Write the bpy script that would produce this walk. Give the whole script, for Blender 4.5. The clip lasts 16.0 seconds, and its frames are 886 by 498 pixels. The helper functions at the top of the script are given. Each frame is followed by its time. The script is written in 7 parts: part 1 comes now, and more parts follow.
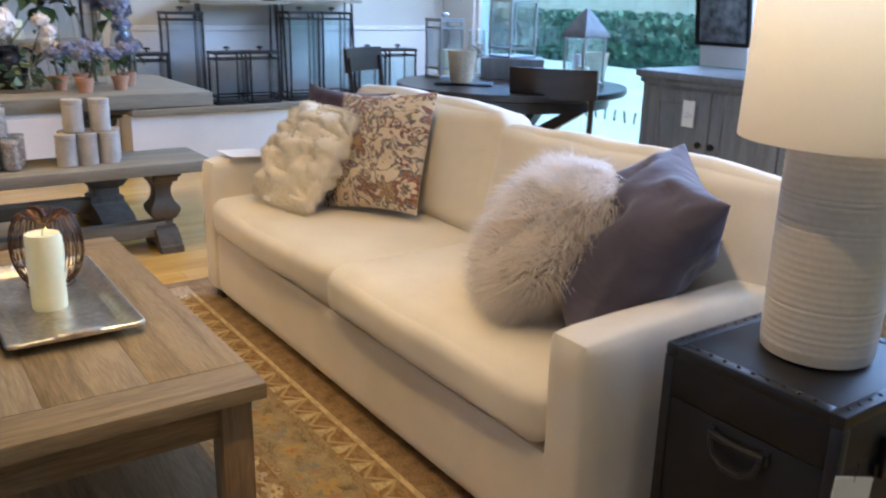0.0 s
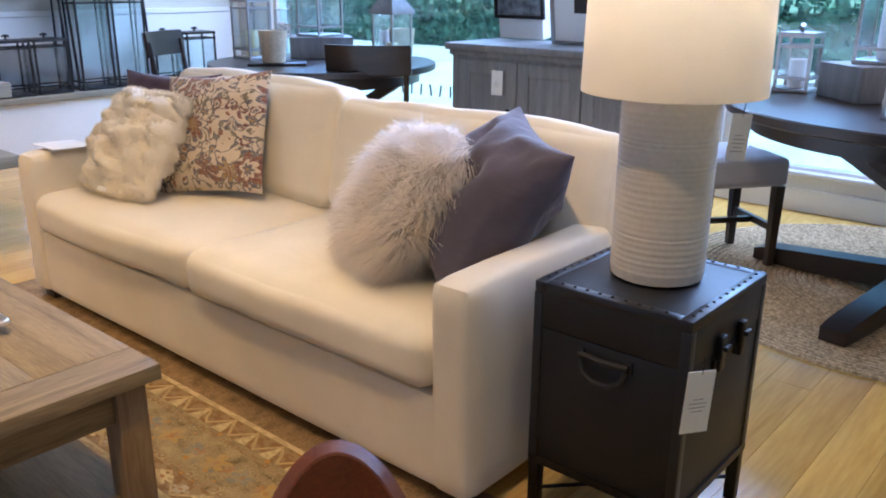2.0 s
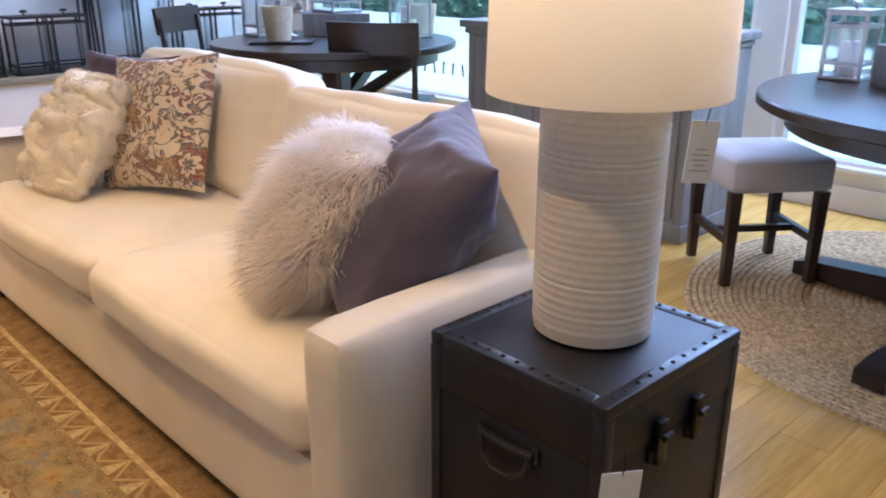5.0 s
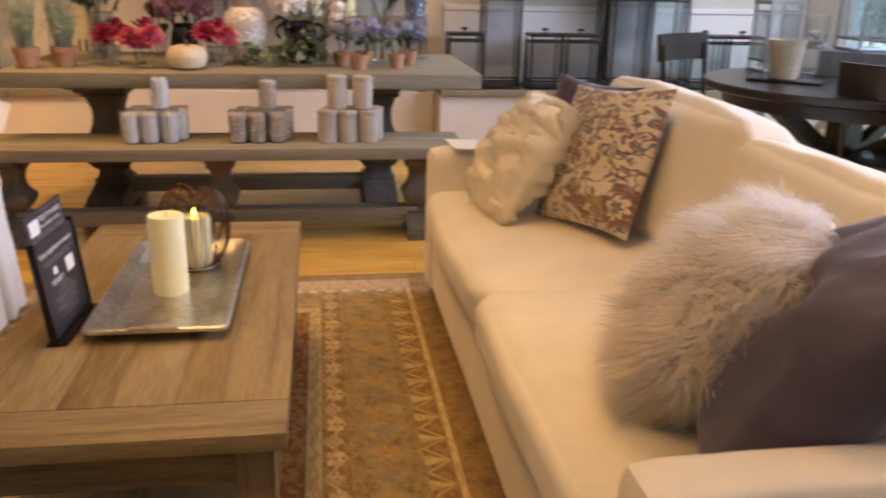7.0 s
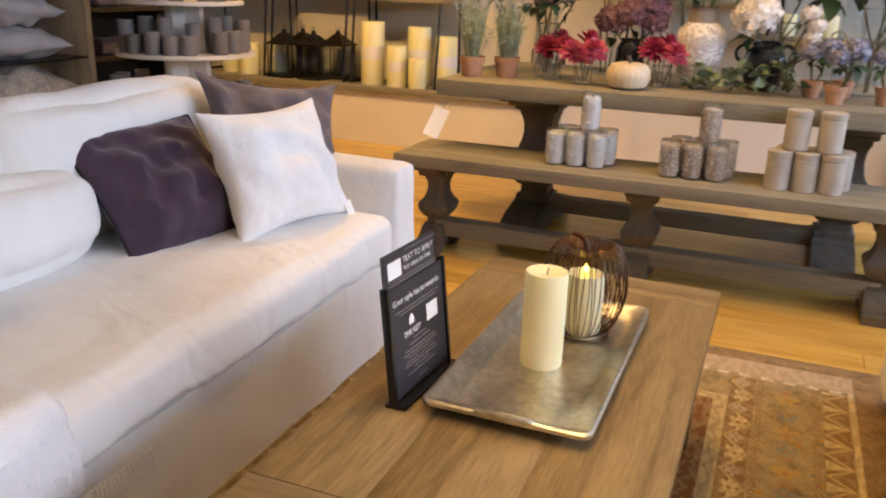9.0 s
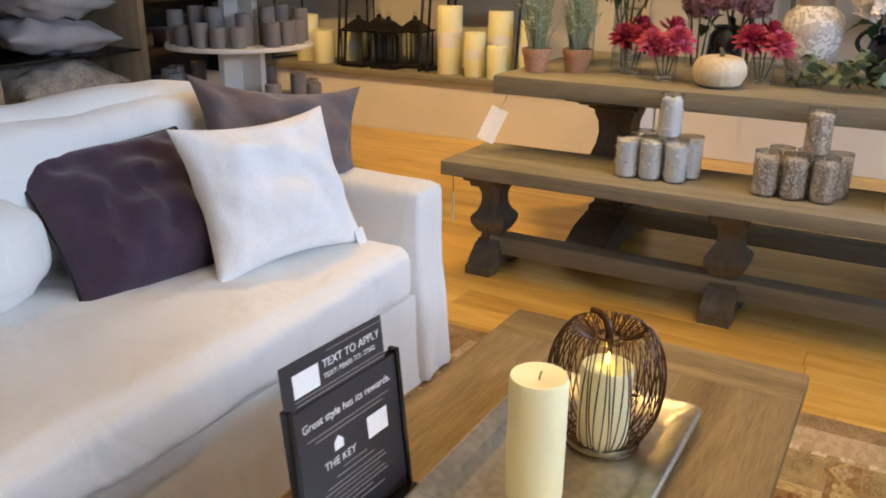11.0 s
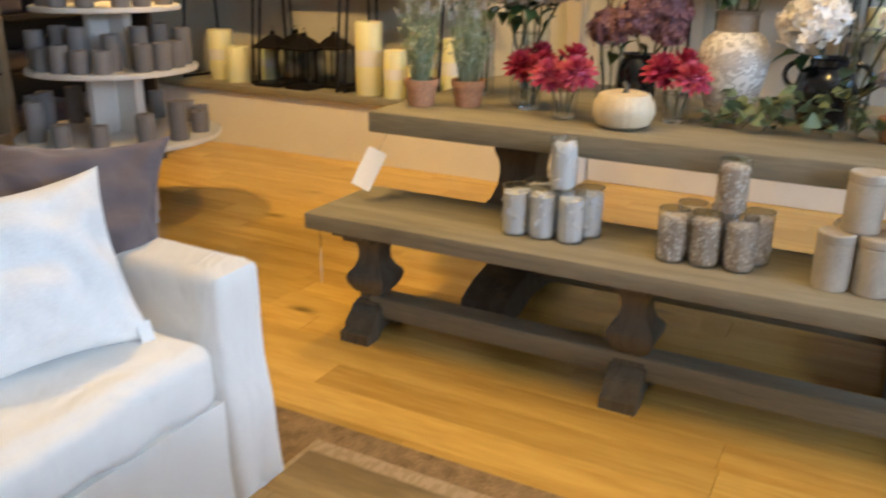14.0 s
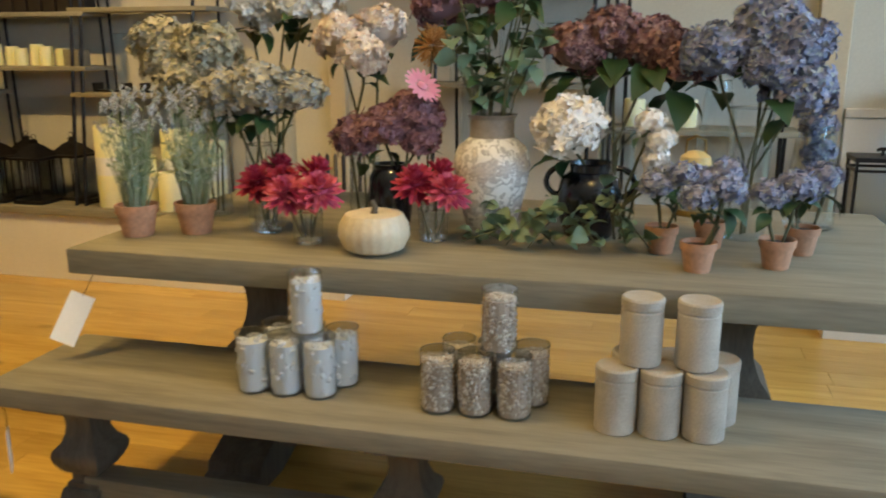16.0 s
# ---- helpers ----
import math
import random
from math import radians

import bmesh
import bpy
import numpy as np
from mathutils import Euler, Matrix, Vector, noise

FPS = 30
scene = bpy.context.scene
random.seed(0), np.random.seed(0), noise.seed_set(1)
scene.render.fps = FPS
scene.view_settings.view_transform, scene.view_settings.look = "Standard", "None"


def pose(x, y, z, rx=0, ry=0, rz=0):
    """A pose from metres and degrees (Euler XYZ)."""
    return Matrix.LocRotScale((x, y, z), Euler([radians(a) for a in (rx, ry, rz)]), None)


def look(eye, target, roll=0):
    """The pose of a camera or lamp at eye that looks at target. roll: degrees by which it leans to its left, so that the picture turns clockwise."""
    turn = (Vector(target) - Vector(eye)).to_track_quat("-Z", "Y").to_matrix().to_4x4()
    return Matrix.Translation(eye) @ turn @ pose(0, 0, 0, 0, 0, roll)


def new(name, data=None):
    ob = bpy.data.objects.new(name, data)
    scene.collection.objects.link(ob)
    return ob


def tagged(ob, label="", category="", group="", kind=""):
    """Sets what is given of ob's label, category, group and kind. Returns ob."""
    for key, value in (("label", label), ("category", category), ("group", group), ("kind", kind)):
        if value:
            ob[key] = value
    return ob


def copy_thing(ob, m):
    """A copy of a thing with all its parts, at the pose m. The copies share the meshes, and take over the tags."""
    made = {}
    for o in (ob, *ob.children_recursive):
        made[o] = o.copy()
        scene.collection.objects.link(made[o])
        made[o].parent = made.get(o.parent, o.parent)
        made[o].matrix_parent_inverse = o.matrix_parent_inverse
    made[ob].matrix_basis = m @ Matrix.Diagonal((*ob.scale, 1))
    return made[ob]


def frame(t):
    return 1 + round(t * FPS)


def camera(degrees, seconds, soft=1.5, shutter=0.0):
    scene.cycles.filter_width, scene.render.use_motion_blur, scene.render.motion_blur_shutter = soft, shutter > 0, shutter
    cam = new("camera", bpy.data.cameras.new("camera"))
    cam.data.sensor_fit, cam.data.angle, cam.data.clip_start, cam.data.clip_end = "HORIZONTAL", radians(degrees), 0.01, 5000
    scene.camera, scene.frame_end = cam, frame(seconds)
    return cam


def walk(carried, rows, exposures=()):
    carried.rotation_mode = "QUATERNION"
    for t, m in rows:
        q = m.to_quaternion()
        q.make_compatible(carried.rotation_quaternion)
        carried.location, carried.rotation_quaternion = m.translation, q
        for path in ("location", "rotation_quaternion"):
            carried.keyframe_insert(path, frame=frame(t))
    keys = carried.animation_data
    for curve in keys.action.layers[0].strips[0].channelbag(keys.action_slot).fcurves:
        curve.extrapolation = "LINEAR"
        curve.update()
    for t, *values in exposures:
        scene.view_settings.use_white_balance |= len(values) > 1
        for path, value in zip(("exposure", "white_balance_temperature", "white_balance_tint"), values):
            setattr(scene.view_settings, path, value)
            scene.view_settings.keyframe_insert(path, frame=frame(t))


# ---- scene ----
cam = camera(56.4, 16.0, 1.9, 0.4)
METRES, EYE, TILT, LEAN, TURN = 3.36, 1.245, 0.0, 0.0, -34.9
ROWS = [
    (0.0, 0.0, 0.0, 0.0, 0.38, -16.89, -1.26),
    (0.5, -0.0246, -0.0137, 0.0003, -4.64, -18.95, -0.59),
    (1.0, -0.0457, -0.0266, 0.0012, -8.12, -18.39, -0.32),
    (1.5, -0.0551, -0.0335, -0.0007, -11.96, -17.75, -0.27),
    (2.0, -0.0553, -0.0334, -0.0017, -14.33, -18.02, -0.34),
    (2.5, -0.0412, -0.0259, -0.0038, -14.59, -18.69, -0.72),
    (3.0, -0.011, -0.0145, -0.0048, -14.01, -19.25, -0.84),
    (5.5, 0.0979, 0.0916, -0.0069, -3.88, -19.85, 0.75),
    (6.0, 0.1133, 0.1226, -0.0061, 4.82, -19.8, 1.05),
    (6.5, 0.1307, 0.1506, -0.0052, 15.2, -19.47, -1.35),
    (7.0, 0.1302, 0.1752, -0.0066, 26.76, -18.49, -1.26),
    (7.5, 0.1147, 0.2057, -0.0095, 34.86, -18.36, -1.16),
    (8.0, 0.0883, 0.2382, -0.01, 43.27, -18.55, -2.06),
    (8.5, 0.0662, 0.2618, -0.0118, 50.69, -18.65, -2.09),
    (9.0, 0.0456, 0.2943, -0.0135, 57.23, -18.29, -1.74),
    (11.5, -0.059, 0.455, -0.0083, 65.48, -20.01, -0.48),
    (12.0, -0.0762, 0.4779, -0.0124, 66.83, -20.34, -0.69),
    (12.5, -0.0936, 0.5057, -0.0172, 69.51, -22.88, -0.3),
    (13.0, -0.1046, 0.5318, -0.0135, 70.5, -23.62, 0.14),
    (13.5, -0.1121, 0.5607, -0.005, 69.49, -21.68, -0.01),
    (14.0, -0.129, 0.5921, 0.0018, 63.41, -19.5, -0.49),
    (14.5, -0.1544, 0.6222, 0.0081, 57.09, -16.56, -1.36),
    (15.0, -0.1763, 0.649, 0.0098, 53.96, -14.55, -0.94),
    (15.5, -0.1922, 0.6723, 0.0118, 52.48, -14.46, 0.15),
    (16.0, -0.2099, 0.7048, 0.0135, 49.42, -13.85, 0.1),
]
walk(cam, [(t, pose(0, 0, EYE, TILT, LEAN, TURN) @ pose(METRES * x, METRES * y, METRES * z, 90 + pitch, roll, yaw)) for t, x, y, z, yaw, pitch, roll in ROWS],
     [(0.0, 0.97, 5850, 2), (3.0, 1.24, 5850, 10), (5.5, 1.18, 6750, 12), (6.5, 0.80, 8500, 12), (7.0, 0.75, 8800, 15), (8.0, 0.88, 8750, 11), (9.0, 0.88, 8550, 9), (11.5, 0.74, 7450, 1), (13.0, 0.66, 7400, 1), (14.0, 0.86, 7450, -4), (14.5, 1.12, 7650, -9), (15.5, 1.30, 7500, -11), (16.0, 0.60, 7350, -12)])

# ---------- world, light ----------
world = bpy.data.worlds.new("world")
scene.world = world
world.use_nodes = True
wn = world.node_tree.nodes
sky = wn.new("ShaderNodeTexSky")
sky.sky_type, sky.sun_disc = "NISHITA", False
sky.sun_elevation, sky.sun_rotation = radians(53), radians(-3)
wn["Background"].inputs["Strength"].default_value = 0.15
world.node_tree.links.new(sky.outputs[0], wn["Background"].inputs["Color"])
sun = new("sun", bpy.data.lights.new("sun", "SUN"))
sun.data.energy, sun.data.angle, sun.data.color = 5.0, radians(0.6), (1.0, 0.95, 0.88)
sun.matrix_world = look((7, 22, 24), (8, 4, 0))


def window_light(name, y, z, w, h, power):
    lamp = new(name, bpy.data.lights.new(name, "AREA"))
    lamp.data.shape, lamp.data.size, lamp.data.size_y = "RECTANGLE", w, h
    lamp.data.energy, lamp.data.color = power, (0.47, 0.595, 1.0)
    lamp.matrix_world = look((4.66, y, z), (0, y, z - 1.6))
    return lamp


window_light("window_daylight", 4.1, 2.1, 3.8, 0.9, 104)
window_light("window_daylight", 0.8, 2.1, 2.1, 0.9, 74)


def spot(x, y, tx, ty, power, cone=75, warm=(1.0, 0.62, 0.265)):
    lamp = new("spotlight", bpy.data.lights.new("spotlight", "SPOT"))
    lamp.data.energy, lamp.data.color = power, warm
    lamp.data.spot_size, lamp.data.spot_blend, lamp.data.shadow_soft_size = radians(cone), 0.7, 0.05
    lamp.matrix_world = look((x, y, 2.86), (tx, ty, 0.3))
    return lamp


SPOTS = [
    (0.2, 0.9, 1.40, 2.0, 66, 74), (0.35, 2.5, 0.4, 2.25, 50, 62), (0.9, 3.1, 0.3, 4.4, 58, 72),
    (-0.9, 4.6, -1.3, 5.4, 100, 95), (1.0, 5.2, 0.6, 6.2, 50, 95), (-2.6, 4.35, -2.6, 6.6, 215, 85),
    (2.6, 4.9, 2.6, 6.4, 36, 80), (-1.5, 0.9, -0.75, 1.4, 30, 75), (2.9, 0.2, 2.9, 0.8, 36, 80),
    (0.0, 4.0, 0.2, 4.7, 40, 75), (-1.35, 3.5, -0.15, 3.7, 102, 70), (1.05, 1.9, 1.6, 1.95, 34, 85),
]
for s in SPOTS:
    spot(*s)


# ---------- materials ----------
def mat(name, base, rough=0.6, metal=0.0, vary=0.18, scale=3.0, fine=90.0, bump=0.15, stretch=(1, 1, 1),
        tint=None, spec=0.5, sheen=0.0, coat=0.0, rand=0.0, depth=0.002, sub=0.0):
    """Base colour varied by a broad and a fine noise, with fine relief."""
    m = bpy.data.materials.new(name)
    m.use_nodes = True
    t, lk = m.node_tree.nodes, m.node_tree.links.new
    b = t["Principled BSDF"]
    co = t.new("ShaderNodeTexCoord")
    mp = t.new("ShaderNodeMapping")
    mp.inputs["Scale"].default_value = stretch
    lk(co.outputs["Object"], mp.inputs["Vector"])
    broad, grain = t.new("ShaderNodeTexNoise"), t.new("ShaderNodeTexNoise")
    broad.inputs["Scale"].default_value, broad.inputs["Detail"].default_value = scale, 4
    grain.inputs["Scale"].default_value, grain.inputs["Detail"].default_value = fine, 3
    for n in (broad, grain):
        lk(mp.outputs[0], n.inputs["Vector"])
    mixed = t.new("ShaderNodeMath")
    mixed.operation = "MULTIPLY_ADD"
    mixed.inputs[1].default_value = 0.45
    lk(grain.outputs["Fac"], mixed.inputs[0])
    half = t.new("ShaderNodeMath")
    half.operation = "MULTIPLY"
    half.inputs[1].default_value = 0.55
    lk(broad.outputs["Fac"], half.inputs[0])
    lk(half.outputs[0], mixed.inputs[2])
    ramp = t.new("ShaderNodeValToRGB")
    lo = [c * (1 - vary * 1.6) for c in base]
    hi = [min(1, c * (1 + vary * 1.1)) for c in (tint or base)]
    ramp.color_ramp.elements[0].position, ramp.color_ramp.elements[1].position = 0.33, 0.67
    ramp.color_ramp.elements[0].color, ramp.color_ramp.elements[1].color = (*lo, 1), (*hi, 1)
    lk(mixed.outputs[0], ramp.inputs["Fac"])
    col = ramp.outputs["Color"]
    if rand:
        info, hsv, span = t.new("ShaderNodeObjectInfo"), t.new("ShaderNodeHueSaturation"), t.new("ShaderNodeMapRange")
        span.inputs["To Min"].default_value, span.inputs["To Max"].default_value = 1 - rand, 1 + rand
        lk(info.outputs["Random"], span.inputs["Value"])
        lk(span.outputs[0], hsv.inputs["Value"])
        lk(col, hsv.inputs["Color"])
        col = hsv.outputs["Color"]
    lk(col, b.inputs["Base Color"])
    b.inputs["Roughness"].default_value, b.inputs["Metallic"].default_value = rough, metal
    b.inputs["Specular IOR Level"].default_value = spec
    b.inputs["Sheen Weight"].default_value, b.inputs["Coat Weight"].default_value = sheen, coat
    if sub:
        b.inputs["Subsurface Weight"].default_value = sub
        b.inputs["Subsurface Radius"].default_value = (0.02, 0.016, 0.008)
    if bump:
        bp = t.new("ShaderNodeBump")
        bp.inputs["Strength"].default_value, bp.inputs["Distance"].default_value = bump, depth
        lk(mixed.outputs[0], bp.inputs["Height"])
        lk(bp.outputs[0], b.inputs["Normal"])
    return m


def glass(name, tint=(1, 1, 1), rough=0.0):
    m = bpy.data.materials.new(name)
    m.use_nodes = True
    b = m.node_tree.nodes["Principled BSDF"]
    b.inputs["Base Color"].default_value = (*tint, 1)
    b.inputs["Roughness"].default_value, b.inputs["Transmission Weight"].default_value, b.inputs["IOR"].default_value = rough, 1.0, 1.45
    return m


def thin_glass(name, tint=(0.95, 0.98, 1.0), gloss=0.05):
    """Thin panes and vessels: clear, with a glossy film that grows towards grazing."""
    m = bpy.data.materials.new(name)
    m.use_nodes = True
    t, lk = m.node_tree.nodes, m.node_tree.links.new
    t.remove(t["Principled BSDF"])
    clear, shine, mix, fr, pw = (t.new("ShaderNode" + n) for n in ("BsdfTransparent", "BsdfGlossy", "MixShader", "LayerWeight", "Math"))
    clear.inputs["Color"].default_value = (*tint, 1)
    shine.inputs["Roughness"].default_value = gloss
    pw.operation, pw.inputs[1].default_value = "MULTIPLY_ADD", 0.8
    pw.inputs[2].default_value = 0.085
    sq = t.new("ShaderNodeMath")
    sq.operation, sq.inputs[1].default_value = "POWER", 2.2
    lk(fr.outputs["Facing"], sq.inputs[0])
    lk(sq.outputs[0], pw.inputs[0])
    lk(pw.outputs[0], mix.inputs[0])
    lk(clear.outputs[0], mix.inputs[1])
    lk(shine.outputs[0], mix.inputs[2])
    lk(mix.outputs[0], t["Material Output"].inputs["Surface"])
    return m


def wood(name, dark, light, along="x", rough=0.55, grain=14.0, bump=0.35, rand=0.0, spec=0.4, knots=True):
    """Boards with long streaks, rings and open pores along one axis."""
    m = mat(name, light, rough, 0, 0.0, bump=0, rand=0, spec=spec)
    t, lk = m.node_tree.nodes, m.node_tree.links.new
    b = t["Principled BSDF"]
    co = t.new("ShaderNodeTexCoord")
    vec = co.outputs["Object"]
    if rand:
        info, add = t.new("ShaderNodeObjectInfo"), t.new("ShaderNodeVectorMath")
        mul = t.new("ShaderNodeMath")
        mul.operation, mul.inputs[1].default_value = "MULTIPLY", 37.0
        lk(info.outputs["Random"], mul.inputs[0])
        lk(vec, add.inputs[0])
        lk(mul.outputs[0], add.inputs[1])
        vec = add.outputs[0]
    mp = t.new("ShaderNodeMapping")
    k = [1.0, 1.0, 1.0]
    k["xyz".index(along)] = 0.09
    mp.inputs["Scale"].default_value = k
    lk(vec, mp.inputs["Vector"])
    n1, n2, n3 = (t.new("ShaderNodeTexNoise") for _ in range(3))
    for n, s, d, di in ((n1, grain, 5, 1.2), (n2, grain * 12, 2, 0.0), (n3, 1.7, 2, 0.4)):
        n.inputs["Scale"].default_value, n.inputs["Detail"].default_value, n.inputs["Distortion"].default_value = s, d, di
    lk(mp.outputs[0], n1.inputs["Vector"])
    lk(mp.outputs[0], n2.inputs["Vector"])
    lk(vec, n3.inputs["Vector"])
    s1, s2 = t.new("ShaderNodeMath"), t.new("ShaderNodeMath")
    s1.operation = s2.operation = "MULTIPLY_ADD"
    s1.inputs[1].default_value, s2.inputs[1].default_value = 0.3, 0.55
    h = t.new("ShaderNodeMath")
    h.operation, h.inputs[1].default_value = "MULTIPLY", 0.15
    lk(n3.outputs["Fac"], h.inputs[0])
    lk(n2.outputs["Fac"], s1.inputs[0])
    lk(h.outputs[0], s1.inputs[2])
    lk(n1.outputs["Fac"], s2.inputs[0])
    lk(s1.outputs[0], s2.inputs[2])
    ramp = t.new("ShaderNodeValToRGB")
    ramp.color_ramp.elements[0].position, ramp.color_ramp.elements[1].position = 0.36, 0.62
    ramp.color_ramp.elements[0].color, ramp.color_ramp.elements[1].color = (*dark, 1), (*light, 1)
    lk(s2.outputs[0], ramp.inputs["Fac"])
    col = ramp.outputs["Color"]
    if knots:
        vo = t.new("ShaderNodeTexVoronoi")
        vo.inputs["Scale"].default_value = 1.7
        kr = t.new("ShaderNodeMapRange")
        kr.inputs["From Min"].default_value, kr.inputs["From Max"].default_value = 0.012, 0.07
        kr.inputs["To Min"].default_value = 0.35
        mp2 = t.new("ShaderNodeMapping")
        k2 = [1.0, 1.0, 1.0]
        k2["xyz".index(along)] = 0.5
        mp2.inputs["Scale"].default_value = k2
        lk(vec, mp2.inputs["Vector"])
        lk(mp2.outputs[0], vo.inputs["Vector"])
        lk(vo.outputs["Distance"], kr.inputs["Value"])
        mx = t.new("ShaderNodeMix")
        mx.data_type, mx.blend_type = "RGBA", "MULTIPLY"
        mx.inputs["Factor"].default_value = 1.0
        lk(col, mx.inputs["A"])
        lk(kr.outputs[0], mx.inputs["B"])
        col = mx.outputs["Result"]
    if rand:
        hsv, span = t.new("ShaderNodeHueSaturation"), t.new("ShaderNodeMapRange")
        span.inputs["To Min"].default_value, span.inputs["To Max"].default_value = 1 - rand, 1 + rand
        lk(info.outputs["Random"], span.inputs["Value"])
        lk(span.outputs[0], hsv.inputs["Value"])
        lk(col, hsv.inputs["Color"])
        col = hsv.outputs["Color"]
    lk(col, b.inputs["Base Color"])
    bp = t.new("ShaderNodeBump")
    bp.inputs["Strength"].default_value, bp.inputs["Distance"].default_value = bump, 0.002
    lk(s2.outputs[0], bp.inputs["Height"])
    lk(bp.outputs[0], b.inputs["Normal"])
    return m


def glow(name, color, strength):
    m = bpy.data.materials.new(name)
    m.use_nodes = True
    b = m.node_tree.nodes["Principled BSDF"]
    b.inputs["Base Color"].default_value = (*color, 1)
    b.inputs["Emission Color"].default_value, b.inputs["Emission Strength"].default_value = (*color, 1), strength
    return m


M_FLOOR = wood("honey_oak_floor", (0.47, 0.275, 0.068), (0.68, 0.44, 0.125), "x", 0.24, 7, 0.06, 0.13, 0.5)
M_GREYWOOD = wood("weathered_grey_wood", (0.185, 0.165, 0.122), (0.30, 0.272, 0.205), "x", 0.62, 10, 0.4, 0, 0.3)
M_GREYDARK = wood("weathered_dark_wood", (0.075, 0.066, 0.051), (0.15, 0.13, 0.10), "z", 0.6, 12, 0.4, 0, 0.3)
M_TABLEWOOD = wood("limed_oak", (0.145, 0.098, 0.044), (0.325, 0.236, 0.116), "y", 0.5, 16, 0.35, 0.08, 0.4)
M_TABLEWOODX = wood("limed_oak_crosswise", (0.145, 0.098, 0.044), (0.325, 0.236, 0.116), "x", 0.5, 16, 0.35, 0.08, 0.4)
M_ESPRESSO = wood("espresso_wood", (0.016, 0.011, 0.009), (0.038, 0.025, 0.019), "x", 0.3, 10, 0.15, 0, 0.5, False)
M_CABGREY = wood("grey_washed_wood", (0.14, 0.14, 0.145), (0.235, 0.235, 0.235), "z", 0.55, 12, 0.25)
M_PALEWOOD = wood("pale_shelf_wood", (0.34, 0.24, 0.14), (0.52, 0.40, 0.26), "z", 0.5, 12, 0.2)
M_WALL = mat("warm_grey_wall_paint", (0.56, 0.53, 0.45), 0.75, vary=0.05, bump=0.05)
M_WHITE = mat("white_paint", (0.78, 0.75, 0.70), 0.55, vary=0.04, bump=0.05)
M_TRIM = mat("beige_trim_paint", (0.55, 0.46, 0.32), 0.55, vary=0.05, bump=0.05)
M_CEIL = mat("ceiling_paint", (0.78, 0.76, 0.72), 0.85, vary=0.04, bump=0.05)
M_SOFA = mat("ivory_upholstery", (0.80, 0.74, 0.62), 0.9, vary=0.05, scale=5, fine=420, bump=0.25, sheen=0.25, spec=0.2)
M_SLIP = mat("white_slipcover_cotton", (0.83, 0.81, 0.765), 0.9, vary=0.05, scale=4, fine=380, bump=0.3, sheen=0.2, spec=0.2)
M_BLACKLEG = mat("dark_leg_wood", (0.025, 0.018, 0.014), 0.45, vary=0.2)
M_BLUE = mat("slate_blue_linen", (0.105, 0.095, 0.135), 0.92, vary=0.16, scale=6, fine=500, bump=0.35, sheen=0.3, spec=0.15)
M_PURPLE = mat("plum_velvet", (0.062, 0.036, 0.058), 0.85, vary=0.2, scale=5, fine=300, bump=0.2, sheen=0.35, spec=0.2)
M_TAUPE = mat("taupe_linen", (0.16, 0.125, 0.125), 0.9, vary=0.14, scale=6, fine=500, bump=0.3, sheen=0.25, spec=0.15)
M_FLUFF = mat("white_plush", (0.89, 0.87, 0.84), 0.95, vary=0.06, scale=9, fine=200, bump=0.6, sheen=0.4, spec=0.1, depth=0.004)
M_RUCHE = mat("cream_faux_fur", (0.80, 0.73, 0.59), 0.95, vary=0.09, scale=9, fine=260, bump=0.7, sheen=0.5, spec=0.1, depth=0.004)
M_FUR = mat("long_ivory_wool", (0.95, 0.92, 0.88), 0.9, vary=0.05, scale=10, fine=160, bump=0.2, sheen=0.3, spec=0.15)
nt = M_FUR.node_tree
tr = nt.nodes.new("ShaderNodeBsdfTranslucent")
tr.inputs["Color"].default_value = (0.92, 0.86, 0.80, 1)
mx = nt.nodes.new("ShaderNodeMixShader")
mx.inputs[0].default_value = 0.55
nt.links.new(nt.nodes["Principled BSDF"].outputs[0], mx.inputs[1])
nt.links.new(tr.outputs[0], mx.inputs[2])
nt.links.new(mx.outputs[0], nt.nodes["Material Output"].inputs["Surface"])
M_TRUNK = mat("black_leather", (0.009, 0.0105, 0.015), 0.5, vary=0.35, scale=7, fine=240, bump=0.5, spec=0.5)
M_TRIMLEATHER = mat("black_leather_edging", (0.014, 0.016, 0.022), 0.36, vary=0.35, scale=12, fine=200, bump=0.35)
M_IRON = mat("dark_iron", (0.035, 0.031, 0.029), 0.42, 0.8, vary=0.3, scale=14)
M_STEEL = mat("brushed_steel", (0.45, 0.45, 0.46), 0.3, 1.0, vary=0.15)
M_TRAY = mat("hammered_pewter", (0.66, 0.63, 0.56), 0.33, 1.0, vary=0.22, scale=9, fine=60, bump=0.4, depth=0.004)
M_CERAMIC = mat("white_glazed_ceramic", (0.74, 0.70, 0.64), 0.42, vary=0.07, scale=6, bump=0.1, coat=0.2)
M_WAX = mat("ivory_wax", (0.86, 0.83, 0.52), 0.5, vary=0.02, scale=4, bump=0.06, sub=0.25)
M_WAXGREY = mat("grey_wax", (0.22, 0.20, 0.19), 0.6, vary=0.1, bump=0.1, rand=0.15)
M_TERRA = mat("terracotta", (0.50, 0.27, 0.165), 0.85, vary=0.18, scale=12, bump=0.2, rand=0.1)
M_PAPER = mat("white_card", (0.82, 0.81, 0.78), 0.7, vary=0.03, bump=0.03)
M_LEATHER = mat("cognac_leather", (0.19, 0.052, 0.017), 0.38, vary=0.22, scale=8, fine=160, bump=0.25, spec=0.5)
M_JUTE = mat("woven_jute", (0.29, 0.195, 0.105), 0.95, vary=0.3, scale=20, fine=160, bump=0.8, spec=0.1, depth=0.006)
